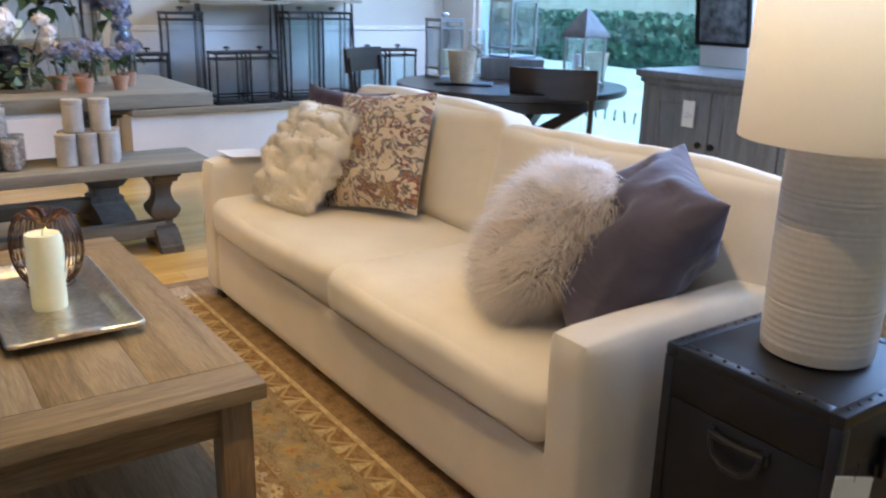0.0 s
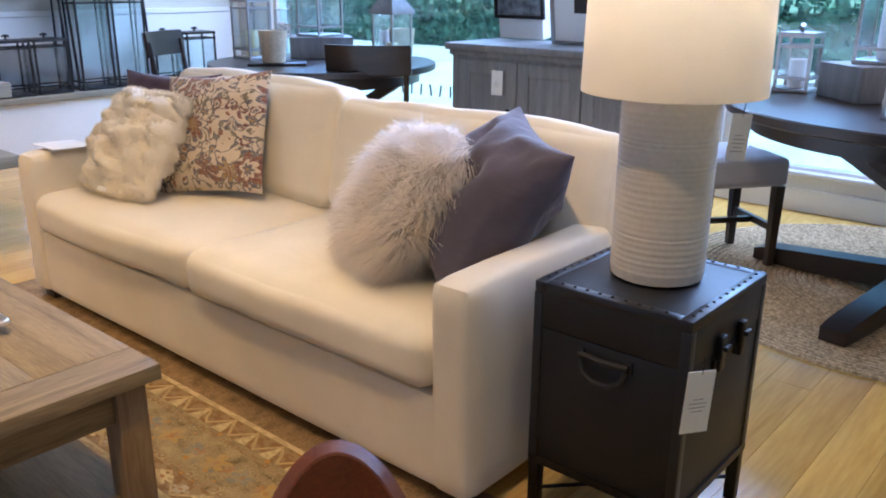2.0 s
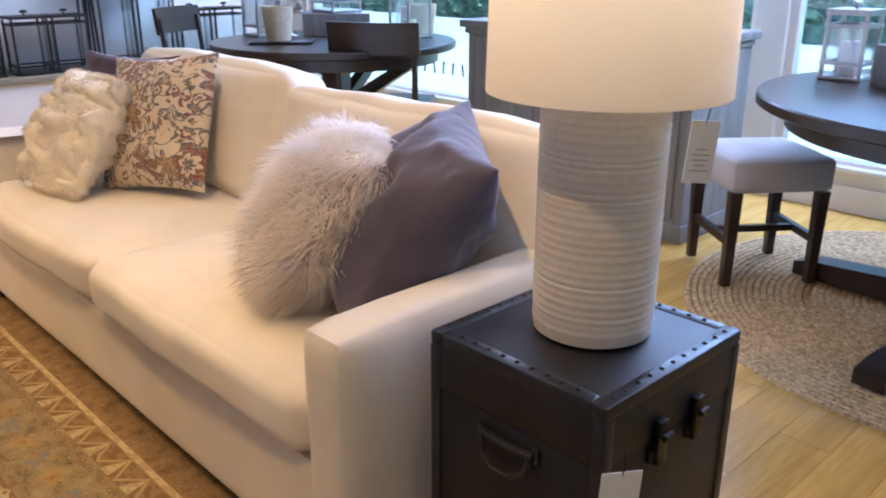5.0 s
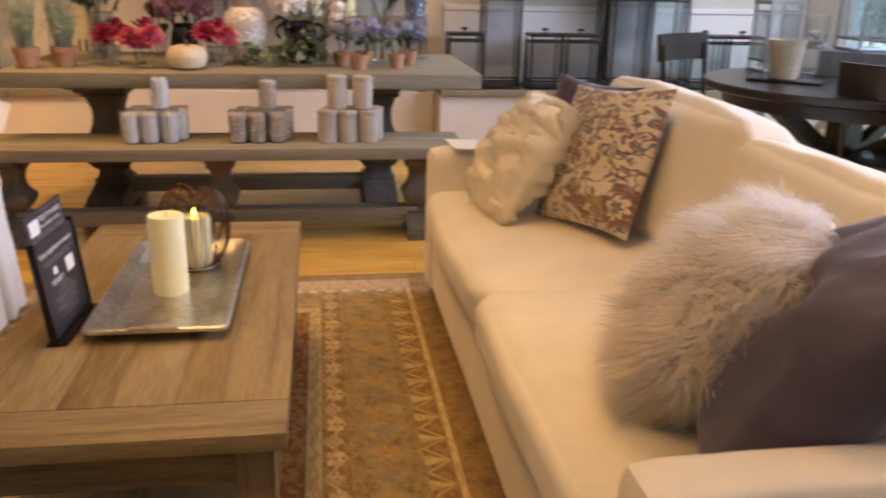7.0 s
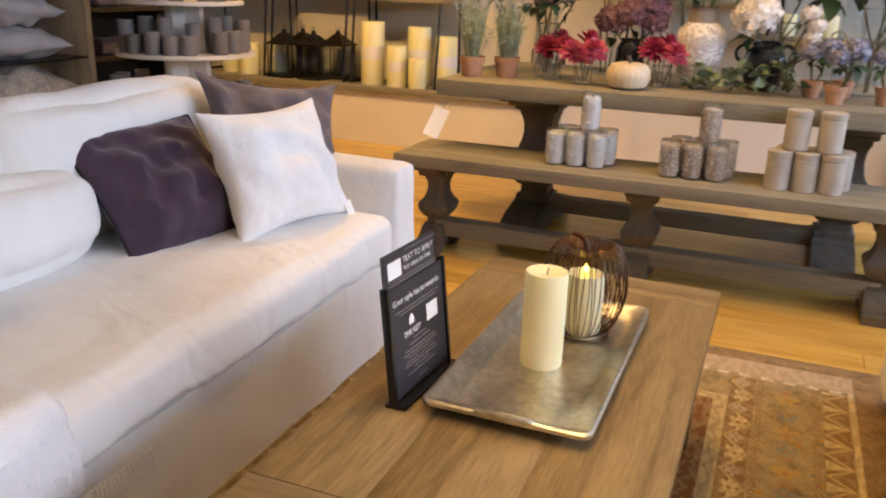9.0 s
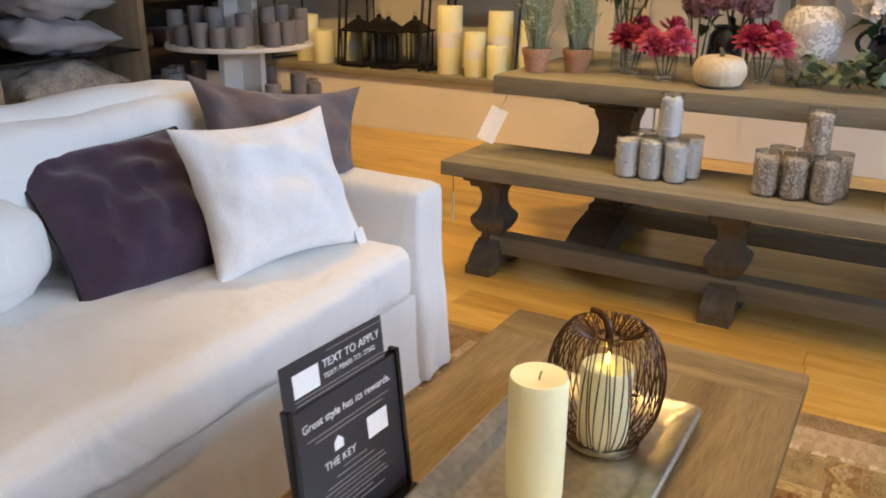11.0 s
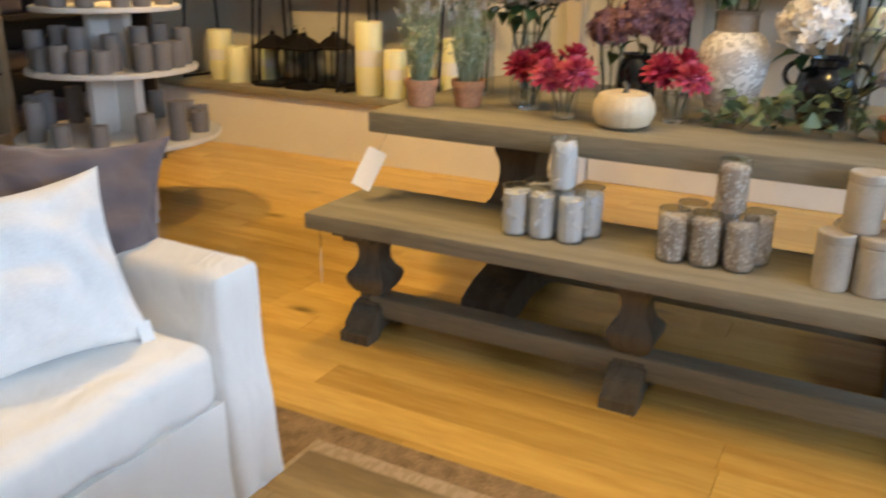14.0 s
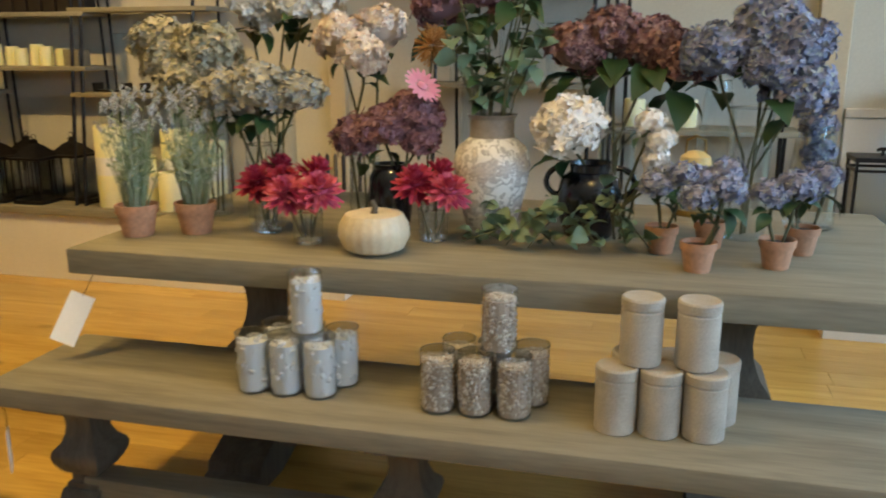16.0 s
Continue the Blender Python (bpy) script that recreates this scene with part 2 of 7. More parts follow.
M_GLASS = thin_glass("clear_glass")
M_RIM = glass("glass_rim", (0.97, 0.99, 1.0), 0.02)
M_PANE = thin_glass("window_glass", (0.74, 0.93, 1.0), 0.03)
M_BLACKCARD = mat("charcoal_card", (0.026, 0.024, 0.028), 0.5, vary=0.1, bump=0.03)
M_BLACKPLASTIC = mat("black_acrylic", (0.008, 0.008, 0.009), 0.25, vary=0.1, bump=0)


def creases(m, scale, distance, stretch=(1, 1, 1), strength=0.6):
    """Soft folds of a cloth cover, laid under its weave."""
    t, lk = m.node_tree.nodes, m.node_tree.links.new
    b = t["Principled BSDF"]
    co, mp, n, bp = t.new("ShaderNodeTexCoord"), t.new("ShaderNodeMapping"), t.new("ShaderNodeTexNoise"), t.new("ShaderNodeBump")
    mp.inputs["Scale"].default_value = stretch
    n.inputs["Scale"].default_value, n.inputs["Detail"].default_value, n.inputs["Distortion"].default_value = scale, 2.5, 0.9
    bp.inputs["Strength"].default_value, bp.inputs["Distance"].default_value = strength, distance
    lk(co.outputs["Object"], mp.inputs["Vector"])
    lk(mp.outputs[0], n.inputs["Vector"])
    lk(n.outputs["Fac"], bp.inputs["Height"])
    for node in t:
        if node.bl_idname == "ShaderNodeBump" and node != bp:
            lk(bp.outputs[0], node.inputs["Normal"])


creases(M_SLIP, 5.5, 0.035, (1, 1, 0.6))
creases(M_SOFA, 4.0, 0.012)
creases(M_FLUFF, 7.0, 0.02)
creases(M_BLUE, 6.0, 0.03)
creases(M_TAUPE, 6.0, 0.03)
creases(M_PURPLE, 6.0, 0.014, (1, 1, 1.8))


# ---------- building helpers ----------
def thing(name, m=Matrix(), label="", category="", group=""):
    ob = new(name)
    ob.empty_display_size = 0.1
    ob.matrix_world = m
    return tagged(ob, label, category, group)


def finish(name, bm, material, smooth=True):
    me = bpy.data.meshes.new(name)
    bmesh.ops.recalc_face_normals(bm, faces=bm.faces)
    bm.to_mesh(me)
    bm.free()
    for mm in (material if isinstance(material, (list, tuple)) else [material]):
        me.materials.append(mm)
    if smooth:
        me.polygons.foreach_set("use_smooth", [True] * len(me.polygons))
        me.set_sharp_from_angle(angle=radians(38))
    return me


def part(name, bm, material, parent, label="", smooth=True, kind=""):
    ob = new(name, finish(name, bm, material, smooth))
    ob.parent = parent
    return tagged(ob, label, "", "", kind)


def single(name, bm, material, m, label, category, group="", kind="", smooth=True):
    ob = new(name, finish(name, bm, material, smooth))
    ob.matrix_world = m
    return tagged(ob, label, category, group, kind)


def structure(name, bm, material, label, category, smooth=False):
    return single(name, bm, material, Matrix(), label, category, "", "structure", smooth)


def box(bm, x0, y0, z0, x1, y1, z1, bevel=0.0, seg=2, m=None):
    v = bmesh.ops.create_cube(bm, size=1.0)["verts"]
    bmesh.ops.transform(bm, verts=v, matrix=Matrix.Translation(((x0 + x1) / 2, (y0 + y1) / 2, (z0 + z1) / 2)) @ Matrix.Diagonal((x1 - x0, y1 - y0, z1 - z0, 1)))
    if bevel:
        edges = list({e for q in v for e in q.link_edges})
        r = bmesh.ops.bevel(bm, geom=edges, offset=bevel, segments=seg, profile=0.5, affect="EDGES")
        v = list({q for f in r["faces"] for q in f.verts} | {q for q in v if q.is_valid})
    if m is not None:
        bmesh.ops.transform(bm, verts=v, matrix=m)
    return v


def boxes(*rows, bevel=0.0):
    bm = bmesh.new()
    for r in rows:
        box(bm, *r, bevel=bevel)
    return bm


def lathe(profile, seg=32, bm=None, m=None, wave=None):
    """Turns (radius, height) pairs round z. wave(angle, i) scales the radius."""
    bm = bm or bmesh.new()
    rings, made = [], []
    for i, (r, z) in enumerate(profile):
        ring = []
        for k in range(seg):
            a = 2 * math.pi * k / seg
            q = r * (wave(a, i) if wave else 1)
            ring.append(bm.verts.new((q * math.cos(a), q * math.sin(a), z)))
        rings.append(ring)
        made += ring
    for lo, hi in zip(rings, rings[1:]):
        for k in range(seg):
            bm.faces.new((lo[k], lo[(k + 1) % seg], hi[(k + 1) % seg], hi[k]))
    for ring, (r, z) in ((rings[0], profile[0]), (rings[-1], profile[-1])):
        if r > 0.0005:
            bm.faces.new(ring)
    if m is not None:
        bmesh.ops.transform(bm, verts=made, matrix=m)
    return bm


def tube(bm, pts, r=0.005, seg=8, r_end=None):
    """A round rod along the points."""
    pts = [Vector(p) for p in pts]
    rings = []
    up = Vector((0.31, 0.17, 0.93))
    for i, p in enumerate(pts):
        d = (pts[min(i + 1, len(pts) - 1)] - pts[max(i - 1, 0)]).normalized()
        a = d.cross(up)
        if a.length < 0.05:
            a = d.cross(Vector((1, 0.2, 0)))
        a.normalize()
        c = d.cross(a)
        q = r if r_end is None else r + (r_end - r) * i / max(1, len(pts) - 1)
        rings.append([bm.verts.new(p + q * (math.cos(2 * math.pi * k / seg) * a + math.sin(2 * math.pi * k / seg) * c)) for k in range(seg)])
    for lo, hi in zip(rings, rings[1:]):
        for k in range(seg):
            bm.faces.new((lo[k], lo[(k + 1) % seg], hi[(k + 1) % seg], hi[k]))
    bm.faces.new(rings[0])
    bm.faces.new(rings[-1])
    return bm


def square_lathe(profile, bm=None, m=None, bevel=0.0, depth=1.0):
    """A turned-looking post with a square section: (half width, height) pairs."""
    bm = bm or bmesh.new()
    rings, made = [], []
    for w, z in profile:
        ring = [bm.verts.new((sx * w, sy * w * depth, z)) for sx, sy in ((-1, -1), (1, -1), (1, 1), (-1, 1))]
        rings.append(ring)
        made += ring
    for lo, hi in zip(rings, rings[1:]):
        for k in range(4):
            bm.faces.new((lo[k], lo[(k + 1) % 4], hi[(k + 1) % 4], hi[k]))
    bm.faces.new(rings[0])
    bm.faces.new(rings[-1])
    if m is not None:
        bmesh.ops.transform(bm, verts=made, matrix=m)
    return bm


def extrude_outline(pts, y0, y1, bm=None, m=None):
    """A flat outline in x and z, thick along y."""
    bm = bm or bmesh.new()
    a = [bm.verts.new((x, y0, z)) for x, z in pts]
    b = [bm.verts.new((x, y1, z)) for x, z in pts]
    n = len(pts)
    bm.faces.new(a)
    bm.faces.new(b[::-1])
    for k in range(n):
        bm.faces.new((a[k], b[k], b[(k + 1) % n], a[(k + 1) % n]))
    if m is not None:
        bmesh.ops.transform(bm, verts=a + b, matrix=m)
    return bm


def pillow_mesh(w, h, d, n=26, pinch=0.10, wrinkle=0.018, seed=0, power=0.6, round_=0.0):
    """A stuffed cushion in x and z, its foot at z = 0; corners drawn out."""
    bm = bmesh.new()
    sides = []
    for s in (1, -1):
        g = []
        for i in range(n + 1):
            row = []
            for j in range(n + 1):
                u, v = 2 * i / n - 1, 2 * j / n - 1
                u, v = math.sin(u * math.pi / 2), math.sin(v * math.pi / 2)
                x = u * w / 2 * (1 - pinch * (1 - v * v) * u * u)
                z = v * h / 2 * (1 - pinch * (1 - u * u) * v * v)
                x, z = x * math.sqrt(1 - round_ * v * v / 2), z * math.sqrt(1 - round_ * u * u / 2)
                t = ((1 - u * u) * (1 - v * v)) ** power
                rim = min(1, 6 * min(1 - abs(u), 1 - abs(v)))
                wr = noise.noise(Vector((u * 2.6 + seed * 7, v * 2.6, s * 3.0))) * wrinkle * rim * 1.6
                wr += (math.sin((abs(u) - abs(v)) * 9 + 3 * noise.noise(Vector((u * 2, v * 2, seed))))) * wrinkle * 0.35 * rim * abs(u * v)
                wr += noise.noise(Vector((u * 7 + seed * 3, v * 7 * 0.6, s * 9.0))) * wrinkle * 0.5 * rim
                row.append(bm.verts.new((x, s * (d / 2 * t + wr * t ** 0.5), z + h / 2)))
            g.append(row)
        sides.append(g)
        for i in range(n):
            for j in range(n):
                q = (g[i][j], g[i + 1][j], g[i + 1][j + 1], g[i][j + 1])
                bm.faces.new(q if s > 0 else q[::-1])
    bmesh.ops.remove_doubles(bm, verts=bm.verts, dist=0.0004)
    return bm


def leaning(bl, br, tl):
    """Pose of an upright cushion from three of its corners: foot left, foot right, head left."""
    bl, br, tl = Vector(bl), Vector(br), Vector(tl)
    x = (br - bl).normalized()
    z = (tl - bl) - x * (tl - bl).dot(x)
    z.normalize()
    y = z.cross(x)
    m = Matrix((x, y, z)).transposed().to_4x4()
    m.translation = (bl + br) / 2
    return m


def soft_box(x0, y0, z0, x1, y1, z1, r=0.05, puff=0.02, cuts=10, wob=0.006, seed=0, flat_back=False):
    """An upholstered block: rounded edges, slightly puffed faces, uneven."""
    bm = bmesh.new()
    c = Vector(((x0 + x1) / 2, (y0 + y1) / 2, (z0 + z1) / 2))
    hs = Vector(((x1 - x0) / 2, (y1 - y0) / 2, (z1 - z0) / 2))
    bmesh.ops.create_cube(bm, size=2.0)
    bmesh.ops.subdivide_edges(bm, edges=bm.edges[:], cuts=cuts, use_grid_fill=True)
    for v in bm.verts:
        p = Vector([math.copysign(abs(q) ** 0.62, q) if abs(q) < 1 else q for q in v.co])
        w = Vector((p.x * hs.x, p.y * hs.y, p.z * hs.z))
        inner = Vector([max(-(h - r), min(h - r, q)) for q, h in zip(w, hs)])
        dlt = w - inner
        if dlt.length > 1e-6:
            w = inner + dlt.normalized() * r if dlt.length > r else w
        f = (1 - min(1, abs(p.x)) ** 3) * (1 - min(1, abs(p.y)) ** 3) + (1 - min(1, abs(p.y)) ** 3) * (1 - min(1, abs(p.z)) ** 3) + (1 - min(1, abs(p.x)) ** 3) * (1 - min(1, abs(p.z)) ** 3)
        k = max(range(3), key=lambda a: abs(v.co[a]))
        w[k] += math.copysign(puff * min(1, f), v.co[k])
        q = w + c
        nz = noise.noise_vector(q * 4 + Vector((seed, seed * 2.1, 0))) * wob + noise.noise_vector(q * 11 + Vector((0, seed, 5))) * wob * 0.4
        v.co = q + nz
    return bm


# ---------- the room ----------
X0, X1, Y0, Y1, H = -4.6, 4.56, -3.2, 6.62, 2.95
structure("wall_north", boxes((X0 - 0.15, Y1, 0, X1 + 0.18, Y1 + 0.15, H)), M_WALL, "warm grey painted shop back wall", "wall")
structure("wall_west", boxes((X0 - 0.15, Y0, 0, X0, Y1, H)), M_WALL, "warm grey painted side wall", "wall")
structure("wall_south", boxes((X0 - 0.15, Y0 - 0.15, 0, X1 + 0.18, Y0, H)), M_WALL, "warm grey painted rear wall", "wall")
structure("ceiling", boxes((X0 - 0.15, Y0 - 0.15, H, X1 + 0.18, Y1 + 0.15, H + 0.12)), M_CEIL, "white painted shop ceiling", "ceiling")
# window wall: low white sill wall, piers and lintel round two shop windows
WIN = [(-0.35, 1.94), (2.10, 6.15)]
structure("wall_east", boxes(
    (X1, Y0, 0, X1 + 0.18, Y1, 0.20), (X1, Y0, 2.65, X1 + 0.18, Y1, H), (X1, Y0, 0.20, X1 + 0.18, WIN[0][0], 2.65),
    (X1, WIN[0][1], 0.20, X1 + 0.18, WIN[1][0], 2.65), (X1, WIN[1][1], 0.20, X1 + 0.18, Y1, 2.65)), M_WHITE, "white painted shopfront wall", "wall")


def shop_window(name, y0, y1):
    w = thing(name, pose(X1, 0, 0), "large clear shop window in a pale metal frame", "window")
    w["kind"] = "structure"
    f = 0.045
    part("window_frame", boxes((0.03, y0, 0.20, 0.10, y0 + f, 2.65), (0.03, y1 - f, 0.20, 0.10, y1, 2.65),
                               (0.03, y0 + f, 0.20, 0.10, y1 - f, 0.20 + f), (0.03, y0 + f, 2.65 - f, 0.10, y1 - f, 2.65), bevel=0.004), M_WHITE, w)
    part("window_sill", boxes((-0.035, y0 - 0.02, 0.202, 0.03, y1 + 0.02, 0.228), bevel=0.005), M_WHITE, w)
    pane = part("pane", boxes((0.06, y0 + f, 0.20 + f, 0.068, y1 - f, 2.65 - f)), M_PANE, w, smooth=False)
    pane.visible_shadow = False
    return w


shop_window("window_1", *WIN[0])
w2 = shop_window("window_2", *WIN[1])
# a row of small vinyl marks low on the glass
wl = thing("window_lettering", Matrix(), "row of small dark vinyl marks on the shop window", "lettering")
for k in range(11):
    bm = bmesh.new()
    box(bm, -0.001, -0.008, -0.045, 0.001, 0.008, 0.045, m=pose(X1 + 0.055, 4.10 + k * 0.10, 0.43, 10 * math.sin(k * 2.3)))
    part("mark", bm, M_BLACKPLASTIC, wl, smooth=False)

structure("baseboard", boxes((X1 - 0.018, Y0, 0.001, X1 - 0.001, 6.16, 0.13), (-0.74, Y1 - 0.12, 0.001, 1.54, Y1 - 0.001, 0.36), bevel=0.004), M_WHITE, "white painted baseboard panel", "baseboard")
structure("trim_1", boxes((1.46, Y1 - 0.07, 0.36, 1.60, Y1 - 0.001, H - 0.01), bevel=0.006), M_TRIM, "beige painted upright wall trim", "trim")
structure("trim_2", boxes((-0.95, Y1 - 0.05, 0.42, -0.86, Y1 - 0.001, H - 0.01), bevel=0.006), M_TRIM, "beige painted upright wall trim", "trim")
structure("trim_3", boxes((1.62, Y1 - 0.03, 0.96, X1 - 0.02, Y1 - 0.001, 1.0), (1.62, Y1 - 0.02, 0.43, X1 - 0.02, Y1 - 0.001, 0.955), bevel=0.004), M_WHITE, "white wainscot panel with a ledge", "trim")


def platform(x0, x1):
    p = thing("display_platform", pose(x0, 6.17, 0), "low white display platform with a weathered wood top", "platform", "display platforms")
    part("base", boxes((0, 0.025, 0.0, x1 - x0, 0.449, 0.375)), M_WHITE, p, "white painted base", smooth=False)
    part("top", boxes((-0.0, -0.01, 0.376, x1 - x0, 0.449, 0.42), bevel=0.004), M_GREYWOOD, p, "weathered grey wood top")
    return p


platform(X0 + 0.01, -0.75)
platform(1.55, X1 - 0.02)

# ---------- outside ----------
M_PAVE = mat("pale_pavement", (0.56, 0.57, 0.57), 0.8, vary=0.12, scale=1.2, fine=30, bump=0.2)
M_HEDGE = mat("hedge_leaves", (0.085, 0.17, 0.125), 0.6, vary=0.35, scale=6, fine=30, tint=(0.15, 0.27, 0.19))
HEDGE = 0.95
M_FAR = mat("pale_render_wall", (0.6, 0.55, 0.48), 0.8, vary=0.15, scale=0.5)
structure("ground", boxes((X1 + 0.185, -600, -0.12, 600, 600, -0.05)), M_PAVE, "pale concrete pavement outside the shop", "pavement")
bm = bmesh.new()
rng = random.Random(5)
for k in range(5200):
    x, y, z = 13.0 + rng.random() * 1.4, -4 + rng.random() * 26, rng.random() ** 0.8 * HEDGE - 0.05
    if rng.random() < 0.6:
        x = 13.0 + rng.random() * 0.15
    else:
        z = HEDGE - 0.08 + rng.random() * 0.14
    s = 0.07 + rng.random() * 0.08
    d = Vector((rng.gauss(-0.6, 1), rng.gauss(0, 1), rng.gauss(0.5, 1))).normalized()
    a = d.orthogonal().normalized() * s
    b = d.cross(a).normalized() * s * 0.6
    c = Vector((x, y, z))
    bm.faces.new([bm.verts.new(c + q) for q in (-a, b, a, -b)])
box(bm, 13.15, -4, -0.05, 14.3, 22, HEDGE - 0.06)
hedge = single("hedge", bm, M_HEDGE, Matrix(), "clipped green hedge along the pavement", "hedge", smooth=False)
hedge["kind"] = "stuff"
single("far_building", boxes((30, -30, -0.05, 34, 60, 6)), M_FAR, Matrix(), "pale rendered building across the street", "building", smooth=False)

# ---------- rugs ----------
single("jute_rug", boxes((-1.35, 0.62, 0.001, 1.22, 3.52, 0.010), bevel=0.003), M_JUTE, Matrix(), "flat brown woven jute rug under the seating", "rug")


def rug_material():
    m = mat("patterned_wool", (0.25, 0.18, 0.09), 0.95, vary=0.35, scale=16, fine=220, bump=0.5, spec=0.1, tint=(0.34, 0.265, 0.145), depth=0.004)
    t, lk = m.node_tree.nodes, m.node_tree.links.new
    b = t["Principled BSDF"]
    base = b.inputs["Base Color"].links[0].from_socket
    co = t.new("ShaderNodeTexCoord")
    sep = t.new("ShaderNodeSeparateXYZ")
    lk(co.outputs["Object"], sep.inputs[0])

    def math_node(op, a, c=None, d=None):
        n = t.new("ShaderNodeMath")
        n.operation = op
        for i, q in enumerate((a, c, d)):
            if q is None:
                continue
            if isinstance(q, (int, float)):
                n.inputs[i].default_value = q
            else:
                lk(q, n.inputs[i])
        return n.outputs[0]

    # distance in from the rug's edge
    ex = math_node("SUBTRACT", 0.73, math_node("ABSOLUTE", sep.outputs["X"]))
    ey = math_node("SUBTRACT", 1.40, math_node("ABSOLUTE", sep.outputs["Y"]))
    e = math_node("MINIMUM", ex, math_node("ADD", ey, 0.07))
    along = math_node("ADD", sep.outputs["X"], sep.outputs["Y"])

    def band(lo, hi):
        return math_node("MULTIPLY", math_node("GREATER_THAN", e, lo), math_node("LESS_THAN", e, hi))

    def over(col, fac, rgb):
        mx = t.new("ShaderNodeMix")
        mx.data_type = "RGBA"
        if isinstance(fac, (int, float)):
            mx.inputs["Factor"].default_value = fac
        else:
            lk(fac, mx.inputs["Factor"])
        lk(col, mx.inputs["A"])
        mx.inputs["B"].default_value = (*rgb, 1)
        return mx.outputs["Result"]

    warp = t.new("ShaderNodeTexNoise")
    warp.inputs["Scale"].default_value = 22
    wob = math_node("MULTIPLY_ADD", warp.outputs["Fac"], 0.05, -0.025)
    vo = t.new("ShaderNodeTexVoronoi")
    vo.inputs["Scale"].default_value = 22
    lk(co.outputs["Object"], vo.inputs["Vector"])
    vb = t.new("ShaderNodeTexVoronoi")
    vb.inputs["Scale"].default_value = 44
    lk(co.outputs["Object"], vb.inputs["Vector"])
    col = base
    # middle field and blossoms
    field = math_node("GREATER_THAN", e, 0.385)
    col = over(col, field, (0.22, 0.10, 0.045))
    bl = math_node("LESS_THAN", math_node("ADD", vo.outputs["Distance"], wob), 0.20)
    sc = t.new("ShaderNodeSeparateXYZ")
    lk(vo.outputs["Color"], sc.inputs[0])
    col = over(col, math_node("MULTIPLY", bl, math_node("GREATER_THAN", sc.outputs["X"], 0.55)), (0.42, 0.21, 0.05))
    col = over(col, math_node("MULTIPLY", bl, math_node("LESS_THAN", sc.outputs["X"], 0.35)), (0.20, 0.19, 0.14))
    st = math_node("LESS_THAN", vb.outputs["Distance"], 0.13)
    col = over(col, math_node("MULTIPLY", st, 0.7), (0.50, 0.40, 0.22))

    def side(lo, hi):
        return math_node("MULTIPLY", math_node("MULTIPLY", math_node("GREATER_THAN", ex, lo), math_node("LESS_THAN", ex, hi)), math_node("GREATER_THAN", ey, 0.135))

    def cell(lo, hi, period, shift=0.0):
        """Local coordinates of a repeat along a side band: u along, v across, both -1 to 1, a little uneven."""
        u = math_node("MULTIPLY_ADD", math_node("FRACT", math_node("DIVIDE", math_node("ADD", math_node("MULTIPLY_ADD", wob, 0.45, sep.outputs["Y"]), shift), period)), 2.0, -1.0)
        v = math_node("DIVIDE", math_node("SUBTRACT", math_node("MULTIPLY_ADD", wob, 0.35, ex), (lo + hi) / 2), (hi - lo) / 2)
        return u, v

    def zigzag(u, v, width, inside, rgb):
        """A thin line that runs to and fro across the band."""
        nonlocal col
        tri = math_node("MULTIPLY_ADD", math_node("ABSOLUTE", u), 1.7, -0.85)
        line = math_node("LESS_THAN", math_node("ABSOLUTE", math_node("SUBTRACT", v, tri)), width)
        col = over(col, math_node("MULTIPLY", line, inside), rgb)

    def stars(u, v, reach, points, inside, rgb):
        nonlocal col
        rad = math_node("SQRT", math_node("ADD", math_node("MULTIPLY", u, u), math_node("MULTIPLY", math_node("MULTIPLY", v, v), 0.45)))
        ang = math_node("ARCTAN2", v, u)
        lim = math_node("MULTIPLY_ADD", math_node("ABSOLUTE", math_node("COSINE", math_node("MULTIPLY", ang, points / 2))), reach * 0.6, reach * 0.4)
        col = over(col, math_node("MULTIPLY", math_node("LESS_THAN", rad, lim), inside), rgb)
        col = over(col, math_node("MULTIPLY", math_node("LESS_THAN", rad, reach * 0.22), inside), (0.34, 0.17, 0.07))

    brown, straw, gold = (0.235, 0.14, 0.065), (0.52, 0.41, 0.23), (0.44, 0.28, 0.09)
    # scattered rosettes in gold, rust and blue-grey over the wide band
    field = side(0.095, 0.28)
    for period, shift, reach, rgb in ((0.21, 0.0, 0.42, gold), (0.21, 0.105, 0.36, (0.20, 0.21, 0.19)), (0.13, 0.04, 0.22, (0.36, 0.17, 0.07))):
        u, v = cell(0.125, 0.255, period, shift)
        stars(u, v, reach, 5, math_node("MULTIPLY", field, 0.75), rgb)
    for lo in (0.10, 0.255):
        u, v = cell(lo, lo + 0.024, 0.034, lo)
        rad = math_node("ABSOLUTE", math_node("SUBTRACT", math_node("SQRT", math_node("ADD", math_node("MULTIPLY", u, u), math_node("MULTIPLY", v, v))), 0.62))
        col = over(col, math_node("MULTIPLY", math_node("LESS_THAN", rad, 0.24), side(lo, lo + 0.024)), (0.26, 0.16, 0.075))
    # outer band: pointed leaves between zigzag stems
    outer = side(0.022, 0.092)
    col = over(col, outer, brown)
    u, v = cell(0.022, 0.092, 0.110)
    zigzag(u, v, 0.20, outer, (0.45, 0.33, 0.16))
    leaf = math_node("LESS_THAN", math_node("ABSOLUTE", u), math_node("MULTIPLY_ADD", v, 0.24, 0.20))
    col = over(col, math_node("MULTIPLY", leaf, outer), straw)
    # inner band: stars and diamonds between zigzag stems
    inner = side(0.282, 0.354)
    col = over(col, inner, brown)
    u, v = cell(0.282, 0.354, 0.174)
    zigzag(u, v, 0.16, inner, (0.45, 0.33, 0.17))
    stars(u, v, 0.52, 6, inner, straw)
